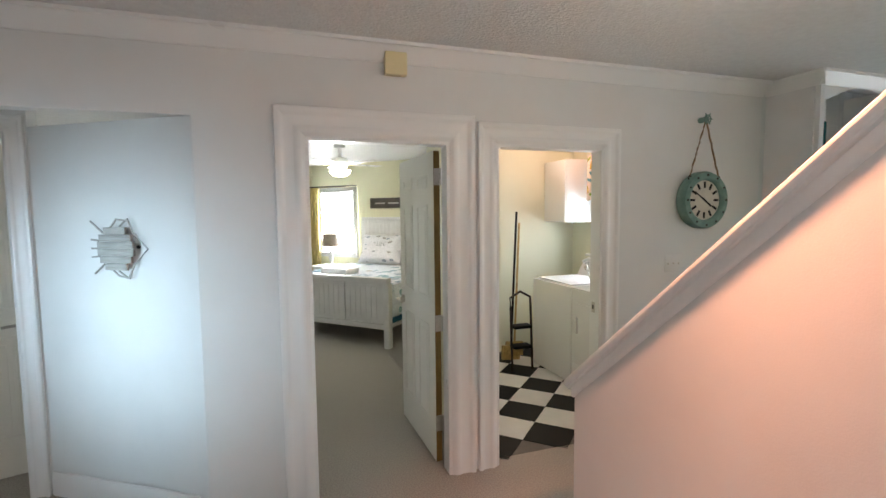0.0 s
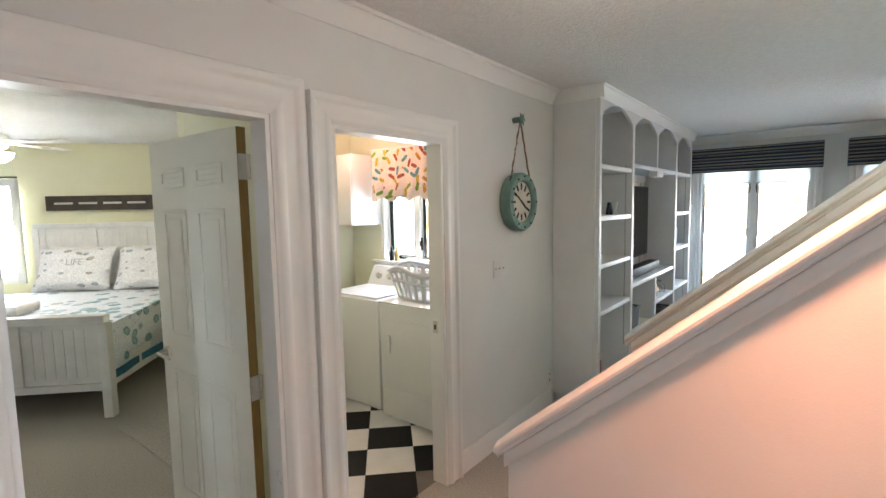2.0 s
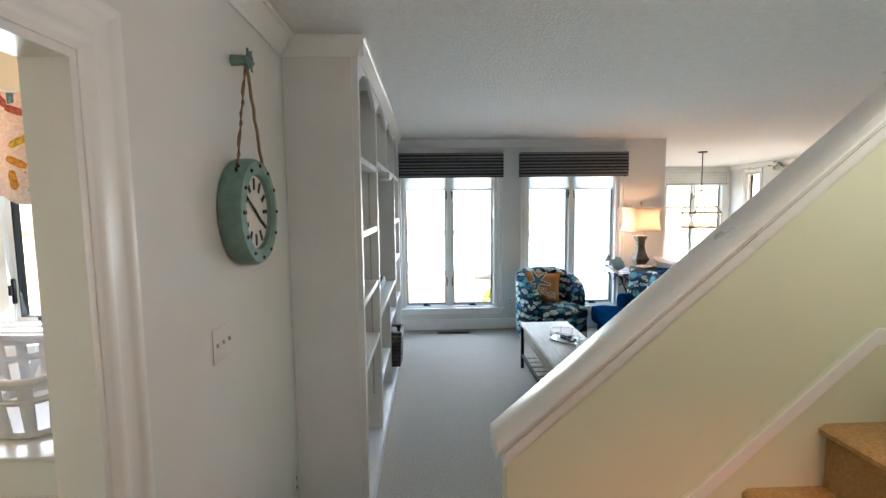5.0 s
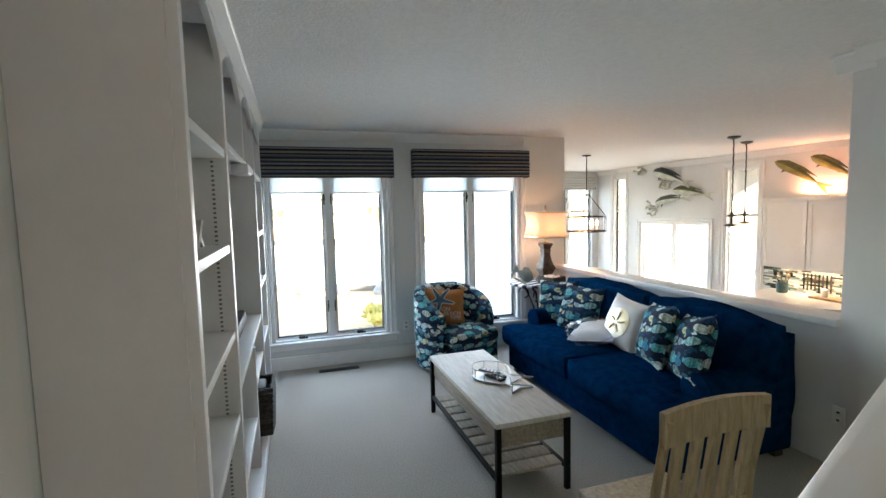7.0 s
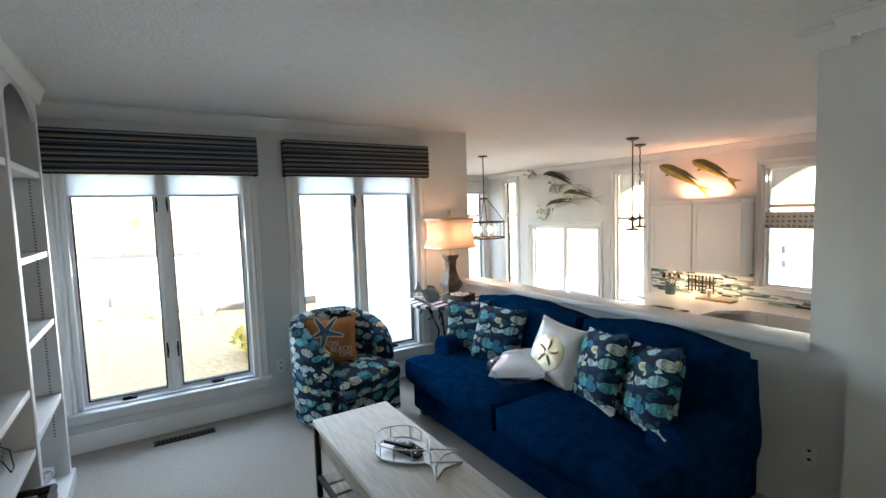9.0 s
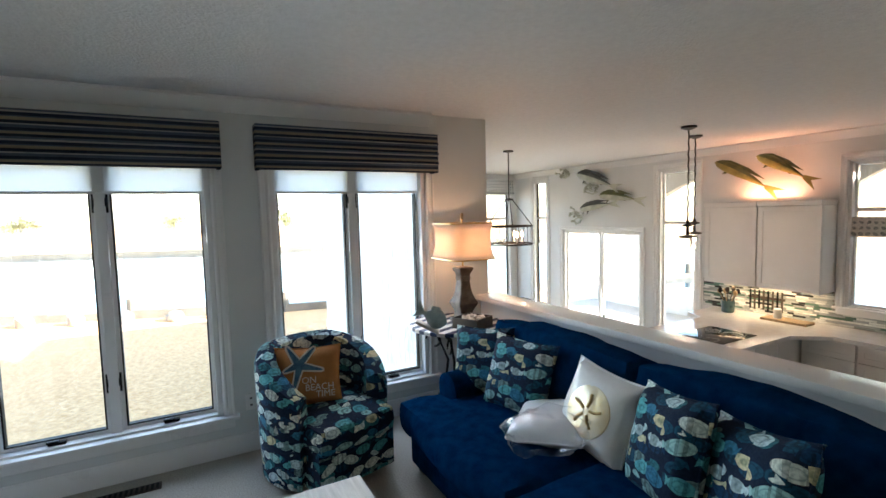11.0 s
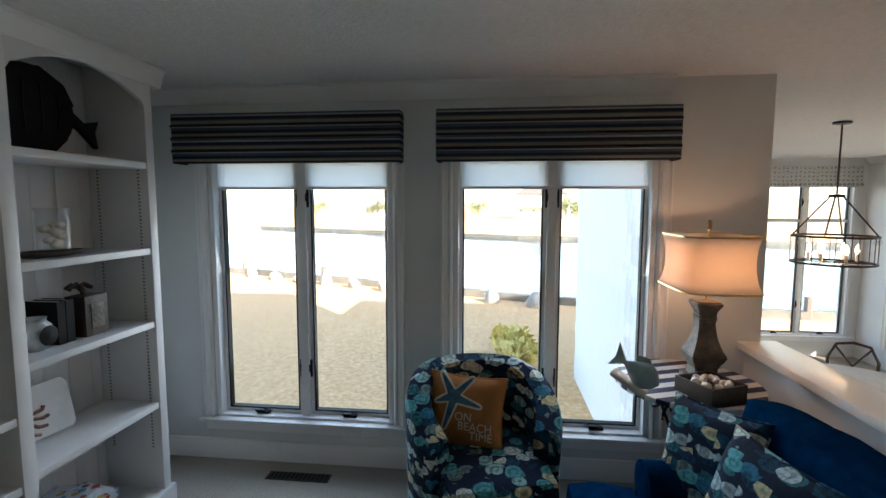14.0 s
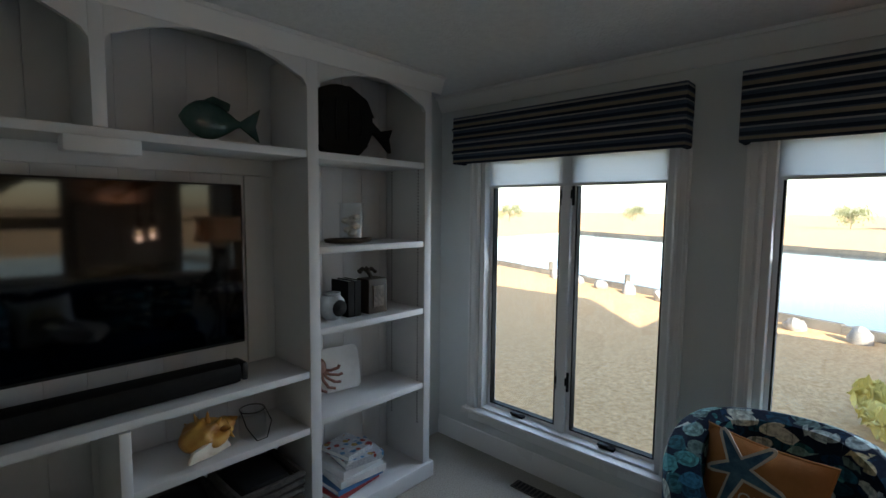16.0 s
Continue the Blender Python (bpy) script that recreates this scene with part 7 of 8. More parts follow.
# ---- bedroom ----
def bed():
    ob = thing("bed", "white beadboard bed with a printed quilt", "bed", pose(0.36, 5.82, 0, 0, 0, -45))
    W, L = 1.74, 2.05
    bedm = varied("bed_paint", (0.66, 0.66, 0.64), (0.76, 0.76, 0.74), 4.0, 0.45, 0.05, 60)
    for y, h, nm in ((0, 0.82, "footboard"), (L, 1.5, "headboard")):
        b = part(nm, bx(-W / 2, y - 0.02, 0.28, W / 2, y + 0.02, h - 0.06, 0.004), bedm, ob)
        part("rail", bx(-W / 2 - 0.05, y - 0.045, h - 0.0595, W / 2 + 0.05, y + 0.045, h, 0.008), bedm, b)
        part("rail", bx(-W / 2, y - 0.035, 0.22, W / 2, y + 0.035, 0.279, 0.005), bedm, b)
        for k in range(3):
            x0 = -W / 2 + 0.04 + k * (W - 0.08) / 3
            part("frame_strip", bx(x0 - 0.03, y - 0.036, 0.281, x0 + 0.03, y - 0.021, h - 0.061, 0.003), bedm, b)
            for i in range(6):
                xx = x0 + 0.04 + i * 0.075
                part("bead_board", bx(xx, y - 0.027, 0.33, xx + 0.07, y - 0.0205, h - 0.1, 0.003), bedm, b)
        for x in (-W / 2 - 0.03, W / 2 + 0.03):
            part("post", bx(x - 0.035, y - 0.04, 0.001, x + 0.035, y + 0.04, h - 0.061, 0.006), bedm, ob)
    for x in (-W / 2 - 0.02, W / 2 - 0.01):
        part("side_rail", bx(x, 0.042, 0.22, x + 0.03, L - 0.042, 0.42, 0.004), bedm, ob)
    bm = bmesh.new()
    puff(bm, -W / 2 + 0.03, 0.05, 0.3, W / 2 - 0.03, L - 0.05, 0.69, 8, 0.1)
    part("mattress", bm, M_LINEN, ob)
    q = thing("quilt", "white quilt printed with sea shells spread over the bed", "quilt", pose(0.36, 5.82, 0, 0, 0, -45))
    bm = bmesh.new()
    n = 28
    g = [[None] * 12 for _ in range(n + 1)]
    for i in range(n + 1):
        u = -1.15 + 2.3 * i / n
        for j in range(12):
            y = 0.08 + 1.55 * j / 11
            x = max(-1, min(1, u)) * (W / 2 + 0.02)
            z = 0.765 - 0.05 * (1 - y / 1.65) - max(0, abs(u) - 1) * 2.6 + 0.012 * noise.noise(Vector((u * 3, y * 3, 0)))
            g[i][j] = bm.verts.new((x + 0.015 * math.sin(y * 9) * max(0, abs(u) - 1) * 6, y, z))
    for i in range(n):
        for j in range(11):
            bm.faces.new((g[i][j], g[i + 1][j], g[i + 1][j + 1], g[i][j + 1]))
    c = part("cover", bm, M_QUILT, q)
    md = c.modifiers.new("thick", "SOLIDIFY")
    md.thickness = 0.02
    trim = varied("quilt_binding", (0.02, 0.12, 0.2), (0.04, 0.18, 0.28), 9.0, 0.9)
    for s in (-1, 1):
        bm = bmesh.new()
        rows = []
        for j in range(12):
            y = 0.08 + 1.55 * j / 11
            x = s * (W / 2 + 0.026) + 0.0135 * math.sin(y * 9)
            rows.append([bm.verts.new((x + s * e, y, z)) for e, z in ((-0.012, 0.28), (0.006, 0.28), (0.006, 0.345), (-0.012, 0.345))])
        for a, b in zip(rows, rows[1:]):
            for k in range(4):
                bm.faces.new((a[k], a[(k + 1) % 4], b[(k + 1) % 4], b[k]))
        part("binding", bm, trim, q, "dark teal quilt edge")


bed()
_B45 = pose(0.415, 5.765, 0, 0, 0, -45)
for _x, _y, _z, _rx, _w2 in ((-0.42, 1.84, 0.76, -18, 0.8), (0.42, 1.84, 0.76, -18, 0.8), (-0.41, 1.62, 0.77, -24, 0.8), (0.43, 1.6, 0.77, -24, 0.8)):
    cushion("pillow", "white bed pillow propped against the headboard", M_SHAM if _y < 1.7 else M_LINEN, _B45 @ pose(_x, _y, _z, _rx, 0, 0), _w2, 0.5, 0.22, M_LINEN, "pillow", "bed pillows", _x)
words("lettering", "LIFE", 0.1, 0.001, M_GALV, pose(0.05, -0.118, 0.26, 90, 0, 0), bpy.data.objects["pillow.002"], "grey printed word")
_t = thing("bed_tray", "clear plastic wrapped parcel lying on the quilt", "parcel", _B45 @ pose(-0.3, 0.55, 0.745))
_bm = bmesh.new()
puff(_bm, -0.22, -0.15, 0, 0.22, 0.15, 0.1, 6, 0.4)
part("wrap", _bm, M_WHITECUSH, _t)
_t = thing("wall_sign", "long dark wooden sign above the bed", "sign", _B45 @ pose(-0.55, 2.44, 1.65))
part("board", bx(-0.55, -0.03, 0, 0.75, 0, 0.18, 0.005), M_DARKWOOD, _t)
for _k in range(4):
    part("lettering_bar", bx(-0.45 + 0.28 * _k, -0.033, 0.075, -0.24 + 0.28 * _k, -0.0305, 0.1), M_WHITEWASH, _t, "pale unreadable script")


def blind_window():
    """Slatted-blind window on the slanting bedroom wall; a glowing sheet is its daylight."""
    m = _B45 @ pose(-1.86, 2.455, 0)
    ob = thing("window_bedroom", "bedroom window with white slatted blinds", "window", m, kind="structure")
    glow = mat("daylight_glow_sheet", (0.9, 0.95, 1.0), 0.5)
    bsdf(glow).inputs["Emission Color"].default_value = (0.9, 0.96, 1, 1)
    bsdf(glow).inputs["Emission Strength"].default_value = 3.0
    part("pane", bx(-0.36, -0.006, 0.85, 0.36, 0.0, 1.95), glow, ob, "glowing sheet standing in for daylight")
    for x0, z0, x1, z1 in ((-0.45, 0.76, -0.36, 2.04), (0.36, 0.76, 0.45, 2.04), (-0.36, 1.95, 0.36, 2.04), (-0.36, 0.76, 0.36, 0.85)):
        part("casing", bx(x0, -0.03, z0, x1, 0, z1, 0.004), M_TRIM, ob)
    for k in range(24):
        part("blind_slat", bx(-0.355, -0.045, 0.87 + 0.045 * k, 0.355, -0.012, 0.874 + 0.045 * k), M_TRIM, ob)


blind_window()


def curtain(m, label, w=0.4, h=2.05):
    ob = thing("curtain", label, "curtain", m)
    bm = bmesh.new()
    rows = []
    for k in range(41):
        x = -w / 2 + w * k / 40
        y = 0.035 * math.sin(k * 0.95)
        rows.append([bm.verts.new((x, y, 0.02)), bm.verts.new((x * 0.92, y * 0.8, h / 2)), bm.verts.new((x * 0.85, y * 0.6, h))])
    for a, b in zip(rows, rows[1:]):
        for j in range(2):
            bm.faces.new((a[j], b[j], b[j + 1], a[j + 1]))
    c = part("cloth", bm, M_CURTAIN, ob)
    md = c.modifiers.new("thick", "SOLIDIFY")
    md.thickness = 0.003
    bm = bmesh.new()
    cyl(bm, 0.012, 0.012, 1.3, 10, pose(-0.25, 0, h + 0.01, 0, 90, 0))
    part("rod", bm, M_BRONZE, ob)


curtain(_B45 @ pose(-2.42, 2.38, 0), "yellow curtain hanging beside the bedroom window")


def nightstand():
    m = _B45 @ pose(-1.75, 2.1, 0)
    ob = thing("nightstand", "white nightstand beside the bed", "nightstand", m)
    part("body", bx(-0.25, -0.2, 0.1, 0.25, 0.2, 0.62, 0.005), M_TRIM, ob)
    part("top", bx(-0.28, -0.23, 0.6205, 0.28, 0.23, 0.65, 0.006), M_TRIM, ob)
    part("drawer", bx(-0.22, -0.215, 0.38, 0.22, -0.2005, 0.58, 0.004), M_TRIM, ob)
    for x in (-0.22, 0.19):
        for y in (-0.17, 0.14):
            part("leg", bx(x, y, 0.001, x + 0.03, y + 0.03, 0.0995), M_TRIM, ob)
    l = thing("bedside_lamp", "small bedside lamp with a dark drum shade", "table lamp", _B45 @ pose(-1.75, 2.1, 0.6505))
    bm = bmesh.new()
    lathe(bm, [(0.07, 0), (0.075, 0.015), (0.02, 0.04), (0.045, 0.12), (0.05, 0.2), (0.015, 0.28), (0.012, 0.36)], 18)
    part("base", bm, M_LINEN, l)
    bm = bmesh.new()
    lathe(bm, [(0.15, 0.33), (0.13, 0.56), (0.126, 0.56), (0.146, 0.33)], 24)
    part("shade", bm, M_GREYWOOD, l)


nightstand()


def ceiling_fan():
    ob = thing("ceiling_fan", "white ceiling fan at rest with a lit bowl light", "ceiling fan", Matrix.Translation((0.62, 6.3, 0)))
    bm = bmesh.new()
    lathe(bm, [(0.07, CEIL - 0.003), (0.07, CEIL - 0.04), (0.02, CEIL - 0.06), (0.02, CEIL - 0.16), (0.1, CEIL - 0.18), (0.12, CEIL - 0.22), (0.1, CEIL - 0.29), (0.06, CEIL - 0.31), (0.0, CEIL - 0.32)], 24)
    part("motor", bm, M_TRIM, ob)
    for k in range(5):
        part("blade", bx(0.14, -0.065, CEIL - 0.25, 0.62, 0.065, CEIL - 0.242, 0, Matrix.Rotation(k * 2 * math.pi / 5 + 0.4, 4, "Z") @ Matrix.Rotation(0.0, 4, "X")), M_TRIM, ob)
        part("blade_arm", bx(0.09, -0.015, CEIL - 0.258, 0.18, 0.015, CEIL - 0.2505, 0, Matrix.Rotation(k * 2 * math.pi / 5 + 0.4, 4, "Z")), M_BRASS, ob)
    glow = mat("lit_bowl", (1, 0.95, 0.85), 0.5)
    bsdf(glow).inputs["Emission Color"].default_value = (1, 0.9, 0.75, 1)
    bsdf(glow).inputs["Emission Strength"].default_value = 2
    bm = bmesh.new()
    lathe(bm, [(0.14, CEIL - 0.335), (0.13, CEIL - 0.37), (0.08, CEIL - 0.41), (0.0, CEIL - 0.42)], 24)
    b = part("bowl", bm, glow, ob, "lit frosted glass bowl")
    b.visible_shadow = False


ceiling_fan()


# ---- kitchen and dining ----
M_CAB = varied("kitchen_cabinet_paint", (0.76, 0.75, 0.73), (0.82, 0.81, 0.79), 2.0, 0.35, 0.02, 60)


def shaker(name, parent, x0, z0, x1, z1, y, sgn, handle=True):
    """A framed door in the x-z plane at y, standing out to sgn."""
    d = part(name, bx(x0, min(y, y + sgn * 0.016), z0, x1, max(y, y + sgn * 0.016), z1, 0.002), M_CAB, parent)
    f = 0.055
    bm = bmesh.new()
    for a0, c0, a1, c1 in ((x0, z0, x1, z0 + f), (x0, z1 - f, x1, z1), (x0, z0 + f, x0 + f, z1 - f), (x1 - f, z0 + f, x1, z1 - f)):
        box(bm, a0, min(y + sgn * 0.0165, y + sgn * 0.024), c0, a1, max(y + sgn * 0.0165, y + sgn * 0.024), c1)
    part("door_frame", bm, M_CAB, d)
    return d


for _a, _b in ((6.03, 6.7), (6.71, 7.37)):
    _w = thing("wall_cabinet", "white kitchen wall cabinet with shaker doors", "wall cabinet", group="kitchen wall cabinets")
    part("body", bx(_a, -5.499, 0.64, _b, -5.17, 1.64, 0.003), M_CAB, _w)
    shaker("door", _w, _a + 0.004, 0.645, _b - 0.004, 1.635, -5.169, 1)
    part("cornice", bx(_a - 0.004, -5.499, 1.641, _b + 0.004, -5.12, 1.7, 0.012), M_CAB, _w)
for _k in range(3):
    _a = 4.6 + 0.5 * _k
    _w = thing("base_cabinet", "white kitchen base cabinet", "base cabinet", group="kitchen base cabinets")
    part("body", bx(_a + 0.002, -5.499, KF + 0.08, _a + 0.498, -4.95, 0.2095), M_CAB, _w)
    part("toe_kick", bx(_a + 0.002, -5.45, KF + 0.001, _a + 0.498, -5.0, KF + 0.0795), M_BLACK, _w)
    shaker("door", _w, _a + 0.01, KF + 0.1, _a + 0.49, 0.02, -4.949, 1)
    shaker("drawer", _w, _a + 0.01, 0.03, _a + 0.49, 0.2, -4.949, 1)
_w = thing("kitchen_peninsula", "white kitchen peninsula below the counter", "base cabinet")
part("body", bx(6.12, -5.499, KF + 0.001, 7.05, -3.15, 0.2095, 0.003), M_CAB, _w)
for _k in range(4):
    _y0 = -4.9 + 0.43 * _k
    part("side_panel", bx(6.1, _y0 + 0.01, KF + 0.1, 6.1195, _y0 + 0.42, 0.19, 0.003), M_CAB, _w)
_w = thing("kitchen_counter", "glossy white quartz countertop", "countertop")
_bm = bmesh.new()
slab(_bm, [(4.6, -5.499), (7.4, -5.499), (7.4, -4.85), (7.12, -4.7), (7.12, -3.08), (6.06, -3.08), (6.06, -4.6), (5.8, -4.92), (4.6, -4.92)], 0.21, 0.25)
part("slab", bevel(_bm, 0.005), M_COUNTER, _w)
_w = thing("cooktop", "black glass electric cooktop set into the counter", "cooktop", Matrix.Translation((6.5, -3.95, 0.2505)))
part("glass", bx(-0.26, -0.38, 0, 0.26, 0.38, 0.008, 0.003), M_GLASSBLACK, _w)
for _x, _y, _r in ((-0.1, -0.2, 0.1), (0.12, -0.2, 0.075), (-0.1, 0.18, 0.075), (0.12, 0.18, 0.1)):
    _bm = bmesh.new()
    tube(_bm, [(_x + _r * math.cos(q), _y + _r * math.sin(q), 0.0085) for q in [math.pi * i / 14 for i in range(28)]], 0.0015, 4, True)
    part("ring", _bm, M_GALV, _w)


def backsplash():
    """Rows of thin glass strips in mixed greens, greys and white."""
    ob = thing("backsplash", "mosaic backsplash of thin glass strips in white, grey and green", "backsplash", kind="structure")
    part("bed", bx(6.02, -5.4995, 0.2505, 7.6, -5.496, 0.6395), M_GROUT, ob)
    part("bed", bx(4.65, -5.4995, 0.2505, 6.0195, -5.496, 0.418), M_GROUT, ob)
    cols = [varied("strip_" + n, c, tuple(min(1, v * 1.25) for v in c), 20.0, 0.15, island=0.2) for n, c in (("white", (0.6, 0.62, 0.6)), ("grey", (0.3, 0.33, 0.33)), ("green", (0.09, 0.16, 0.13)), ("dark", (0.03, 0.035, 0.035)))]
    rnd = random.Random(2)
    meshes = {}
    for r in range(16):
        x = (4.66 if r < 7 else 6.02) + rnd.uniform(0, 0.03)
        z = 0.253 + 0.0242 * r
        while x < 7.58:
            w = rnd.choice((0.07, 0.1, 0.14, 0.18))
            w = min(w, 7.595 - x)
            c = rnd.choice((0, 0, 0, 1, 1, 2, 3))
            key = (round(w, 3), c)
            if key not in meshes:
                bm = bx(0.001, 0, 0.001, w - 0.001, 0.005, 0.0225)
                meshes[key] = bpy.data.meshes.new("strip_mesh")
                bm.to_mesh(meshes[key])
                bm.free()
                meshes[key].materials.append(cols[c])
            t = new("glass_strip", meshes[key])
            t.parent = ob
            t.matrix_basis = Matrix.Translation((x, -5.4958, z))
            x += w


backsplash()
_p = thing("utensil_pot", "dark teal pot of kitchen utensils on the counter", "utensil pot", Matrix.Translation((7.1, -5.25, 0.2505)))
_bm = bmesh.new()
lathe(_bm, [(0.06, 0), (0.075, 0.01), (0.08, 0.16), (0.074, 0.16), (0.07, 0.02), (0, 0.015)], 22)
part("pot", _bm, varied("dark_teal_glaze", (0.03, 0.07, 0.08), (0.06, 0.12, 0.13), 12.0, 0.3), _p)
for _k in range(7):
    _a = _k * 0.9
    _bm = bmesh.new()
    _e = (0.12 * math.cos(_a), 0.07 * math.sin(_a), 0.27 + 0.02 * (_k % 3))
    tube(_bm, [(0, 0, 0.03), _e], 0.006, 6)
    ball(_bm, 0.03, Matrix.Translation(_e) @ Matrix.Diagonal((1, 0.4, 1.2, 1)), 10, 6)
    part("utensil", _bm, (M_OAK, M_BLACK, M_DARKWOOD)[_k % 3], _p)
_p = thing("knife_rack", "row of knives on a wall strip above the counter", "knife rack", Matrix.Translation((6.75, -5.488, 0.4)))
part("strip", bx(-0.22, 0, 0.05, 0.22, 0.012, 0.08, 0.002), M_DARKWOOD, _p)
for _k in range(8):
    _x = -0.19 + 0.054 * _k
    part("knife", bx(_x - 0.011, 0.0125, -0.1 + 0.01 * (_k % 3), _x + 0.011, 0.02, 0.16, 0.002), (M_DARKWOOD, M_BLACK)[_k % 2], _p)
_p = thing("candle_tray", "wooden tray with a white pillar candle", "tray", Matrix.Translation((6.4, -5.25, 0.2505)))
part("tray", bx(-0.25, -0.1, 0, 0.25, 0.1, 0.03, 0.006), M_OAK, _p)
_bm = bmesh.new()
lathe(_bm, [(0.04, 0.0305), (0.042, 0.035), (0.042, 0.14), (0.036, 0.146), (0, 0.14)], 18, Matrix.Translation((0.1, 0, 0)))
part("candle", _bm, M_LINEN, _p)


def hanging_pendant(x, y):
    ob = thing("pendant_light", "slim bronze pendant lamp with a small glass shade", "pendant light", Matrix.Translation((x, y, 0)), "kitchen pendants")
    bm = bmesh.new()
    lathe(bm, [(0.075, CEIL - 0.003), (0.075, CEIL - 0.02), (0.02, CEIL - 0.04), (0.0, CEIL - 0.04)], 20)
    part("canopy", bm, M_BRONZE, ob)
    bm = bmesh.new()
    n = 26
    tube(bm, [(0.004 * math.cos(k * 2.0), 0.004 * math.sin(k * 2.0), CEIL - 0.04 - (CEIL - 0.04 - 1.5) * k / n) for k in range(n + 1)], 0.008, 6)
    part("chain", bm, M_BRONZE, ob)
    bm = bmesh.new()
    lathe(bm, [(0.012, 1.52), (0.02, 1.49), (0.055, 1.475), (0.06, 1.465), (0.015, 1.455), (0.015, 1.375), (0.075, 1.36), (0.085, 1.345), (0.0, 1.34)], 20)
    part("fitting", bm, M_BRONZE, ob)
    bm = bmesh.new()
    lathe(bm, [(0.05, 1.339), (0.045, 1.25), (0.03, 1.14), (0.026, 1.14), (0.041, 1.25), (0.046, 1.339)], 20)
    g = part("glass", bm, M_STEEL_CLEAR, ob)
    bm = bmesh.new()
    ball(bm, 0.02, Matrix.Translation((0, 0, 1.29)) @ Matrix.Diagonal((1, 1, 1.5, 1)), 10, 8)
    b = part("bulb", bm, M_BULB, ob)


hanging_pendant(6.5, -3.5)
hanging_pendant(6.86, -4.15)


def chandelier():
    x, y = 8.63, -2.82
    ob = thing("chandelier", "round bronze chandelier with beaded rings and lit candle bulbs", "chandelier", Matrix.Translation((x, y, 0)))
    bm = bmesh.new()
    lathe(bm, [(0.07, CEIL - 0.003), (0.07, CEIL - 0.02), (0.0, CEIL - 0.03)], 20)
    part("canopy", bm, M_BRONZE, ob)
    bm = bmesh.new()
    tube(bm, [(0, 0, CEIL - 0.03), (0, 0, 1.82)], 0.008, 8)
    part("rod", bm, M_BRONZE, ob)
    bm = bmesh.new()
    lathe(bm, [(0.0, 1.84), (0.06, 1.83), (0.06, 1.81), (0.0, 1.8)], 16)
    part("hub", bm, M_BRONZE, ob)
    for k in range(4):
        a = math.pi / 4 + k * math.pi / 2
        bm = bmesh.new()
        tube(bm, [(0.05 * math.cos(a), 0.05 * math.sin(a), 1.81), (0.31 * math.cos(a), 0.31 * math.sin(a), 1.46)], 0.007, 6)
        part("arm", bm, M_BRONZE, ob)
    for z in (1.46, 1.22):
        bm = bmesh.new()
        tube(bm, [(0.31 * math.cos(q), 0.31 * math.sin(q), z) for q in [2 * math.pi * i / 40 for i in range(40)]], 0.011, 6, True)
        part("ring", bm, M_BRONZE, ob)
    for k in range(24):
        a = 2 * math.pi * k / 24
        bm = bmesh.new()
        ball(bm, 0.03, Matrix.Translation((0.31 * math.cos(a), 0.31 * math.sin(a), 1.42)) @ Matrix.Diagonal((0.6, 0.6, 1, 1)), 8, 6)
        part("bead", bm, M_STEEL_CLEAR, ob)
        if k % 2 == 0:
            bm = bmesh.new()
            tube(bm, [(0.31 * math.cos(a), 0.31 * math.sin(a), 1.46), (0.31 * math.cos(a), 0.31 * math.sin(a), 1.22)], 0.004, 5)
            part("bar", bm, M_BRONZE, ob)
    for k in range(6):
        a = 2 * math.pi * k / 6
        bm = bmesh.new()
        cyl(bm, 0.012, 0.012, 0.07, 10, Matrix.Translation((0.17 * math.cos(a), 0.17 * math.sin(a), 1.24)))
        part("candle", bm, M_LINEN, ob)
        bm = bmesh.new()
        lathe(bm, [(0.008, 1.311), (0.018, 1.335), (0.012, 1.37), (0.0, 1.395)], 10, Matrix.Translation((0.17 * math.cos(a), 0.17 * math.sin(a), 0)))
        part("bulb", bm, M_BULB, ob)
    bm = bmesh.new()
    for k in range(3):
        a = math.pi * k / 3
        tube(bm, [(0.31 * math.cos(a), 0.31 * math.sin(a), 1.225), (-0.31 * math.cos(a), -0.31 * math.sin(a), 1.225)], 0.006, 6)
    part("cross_bars", bm, M_BRONZE, ob)


chandelier()


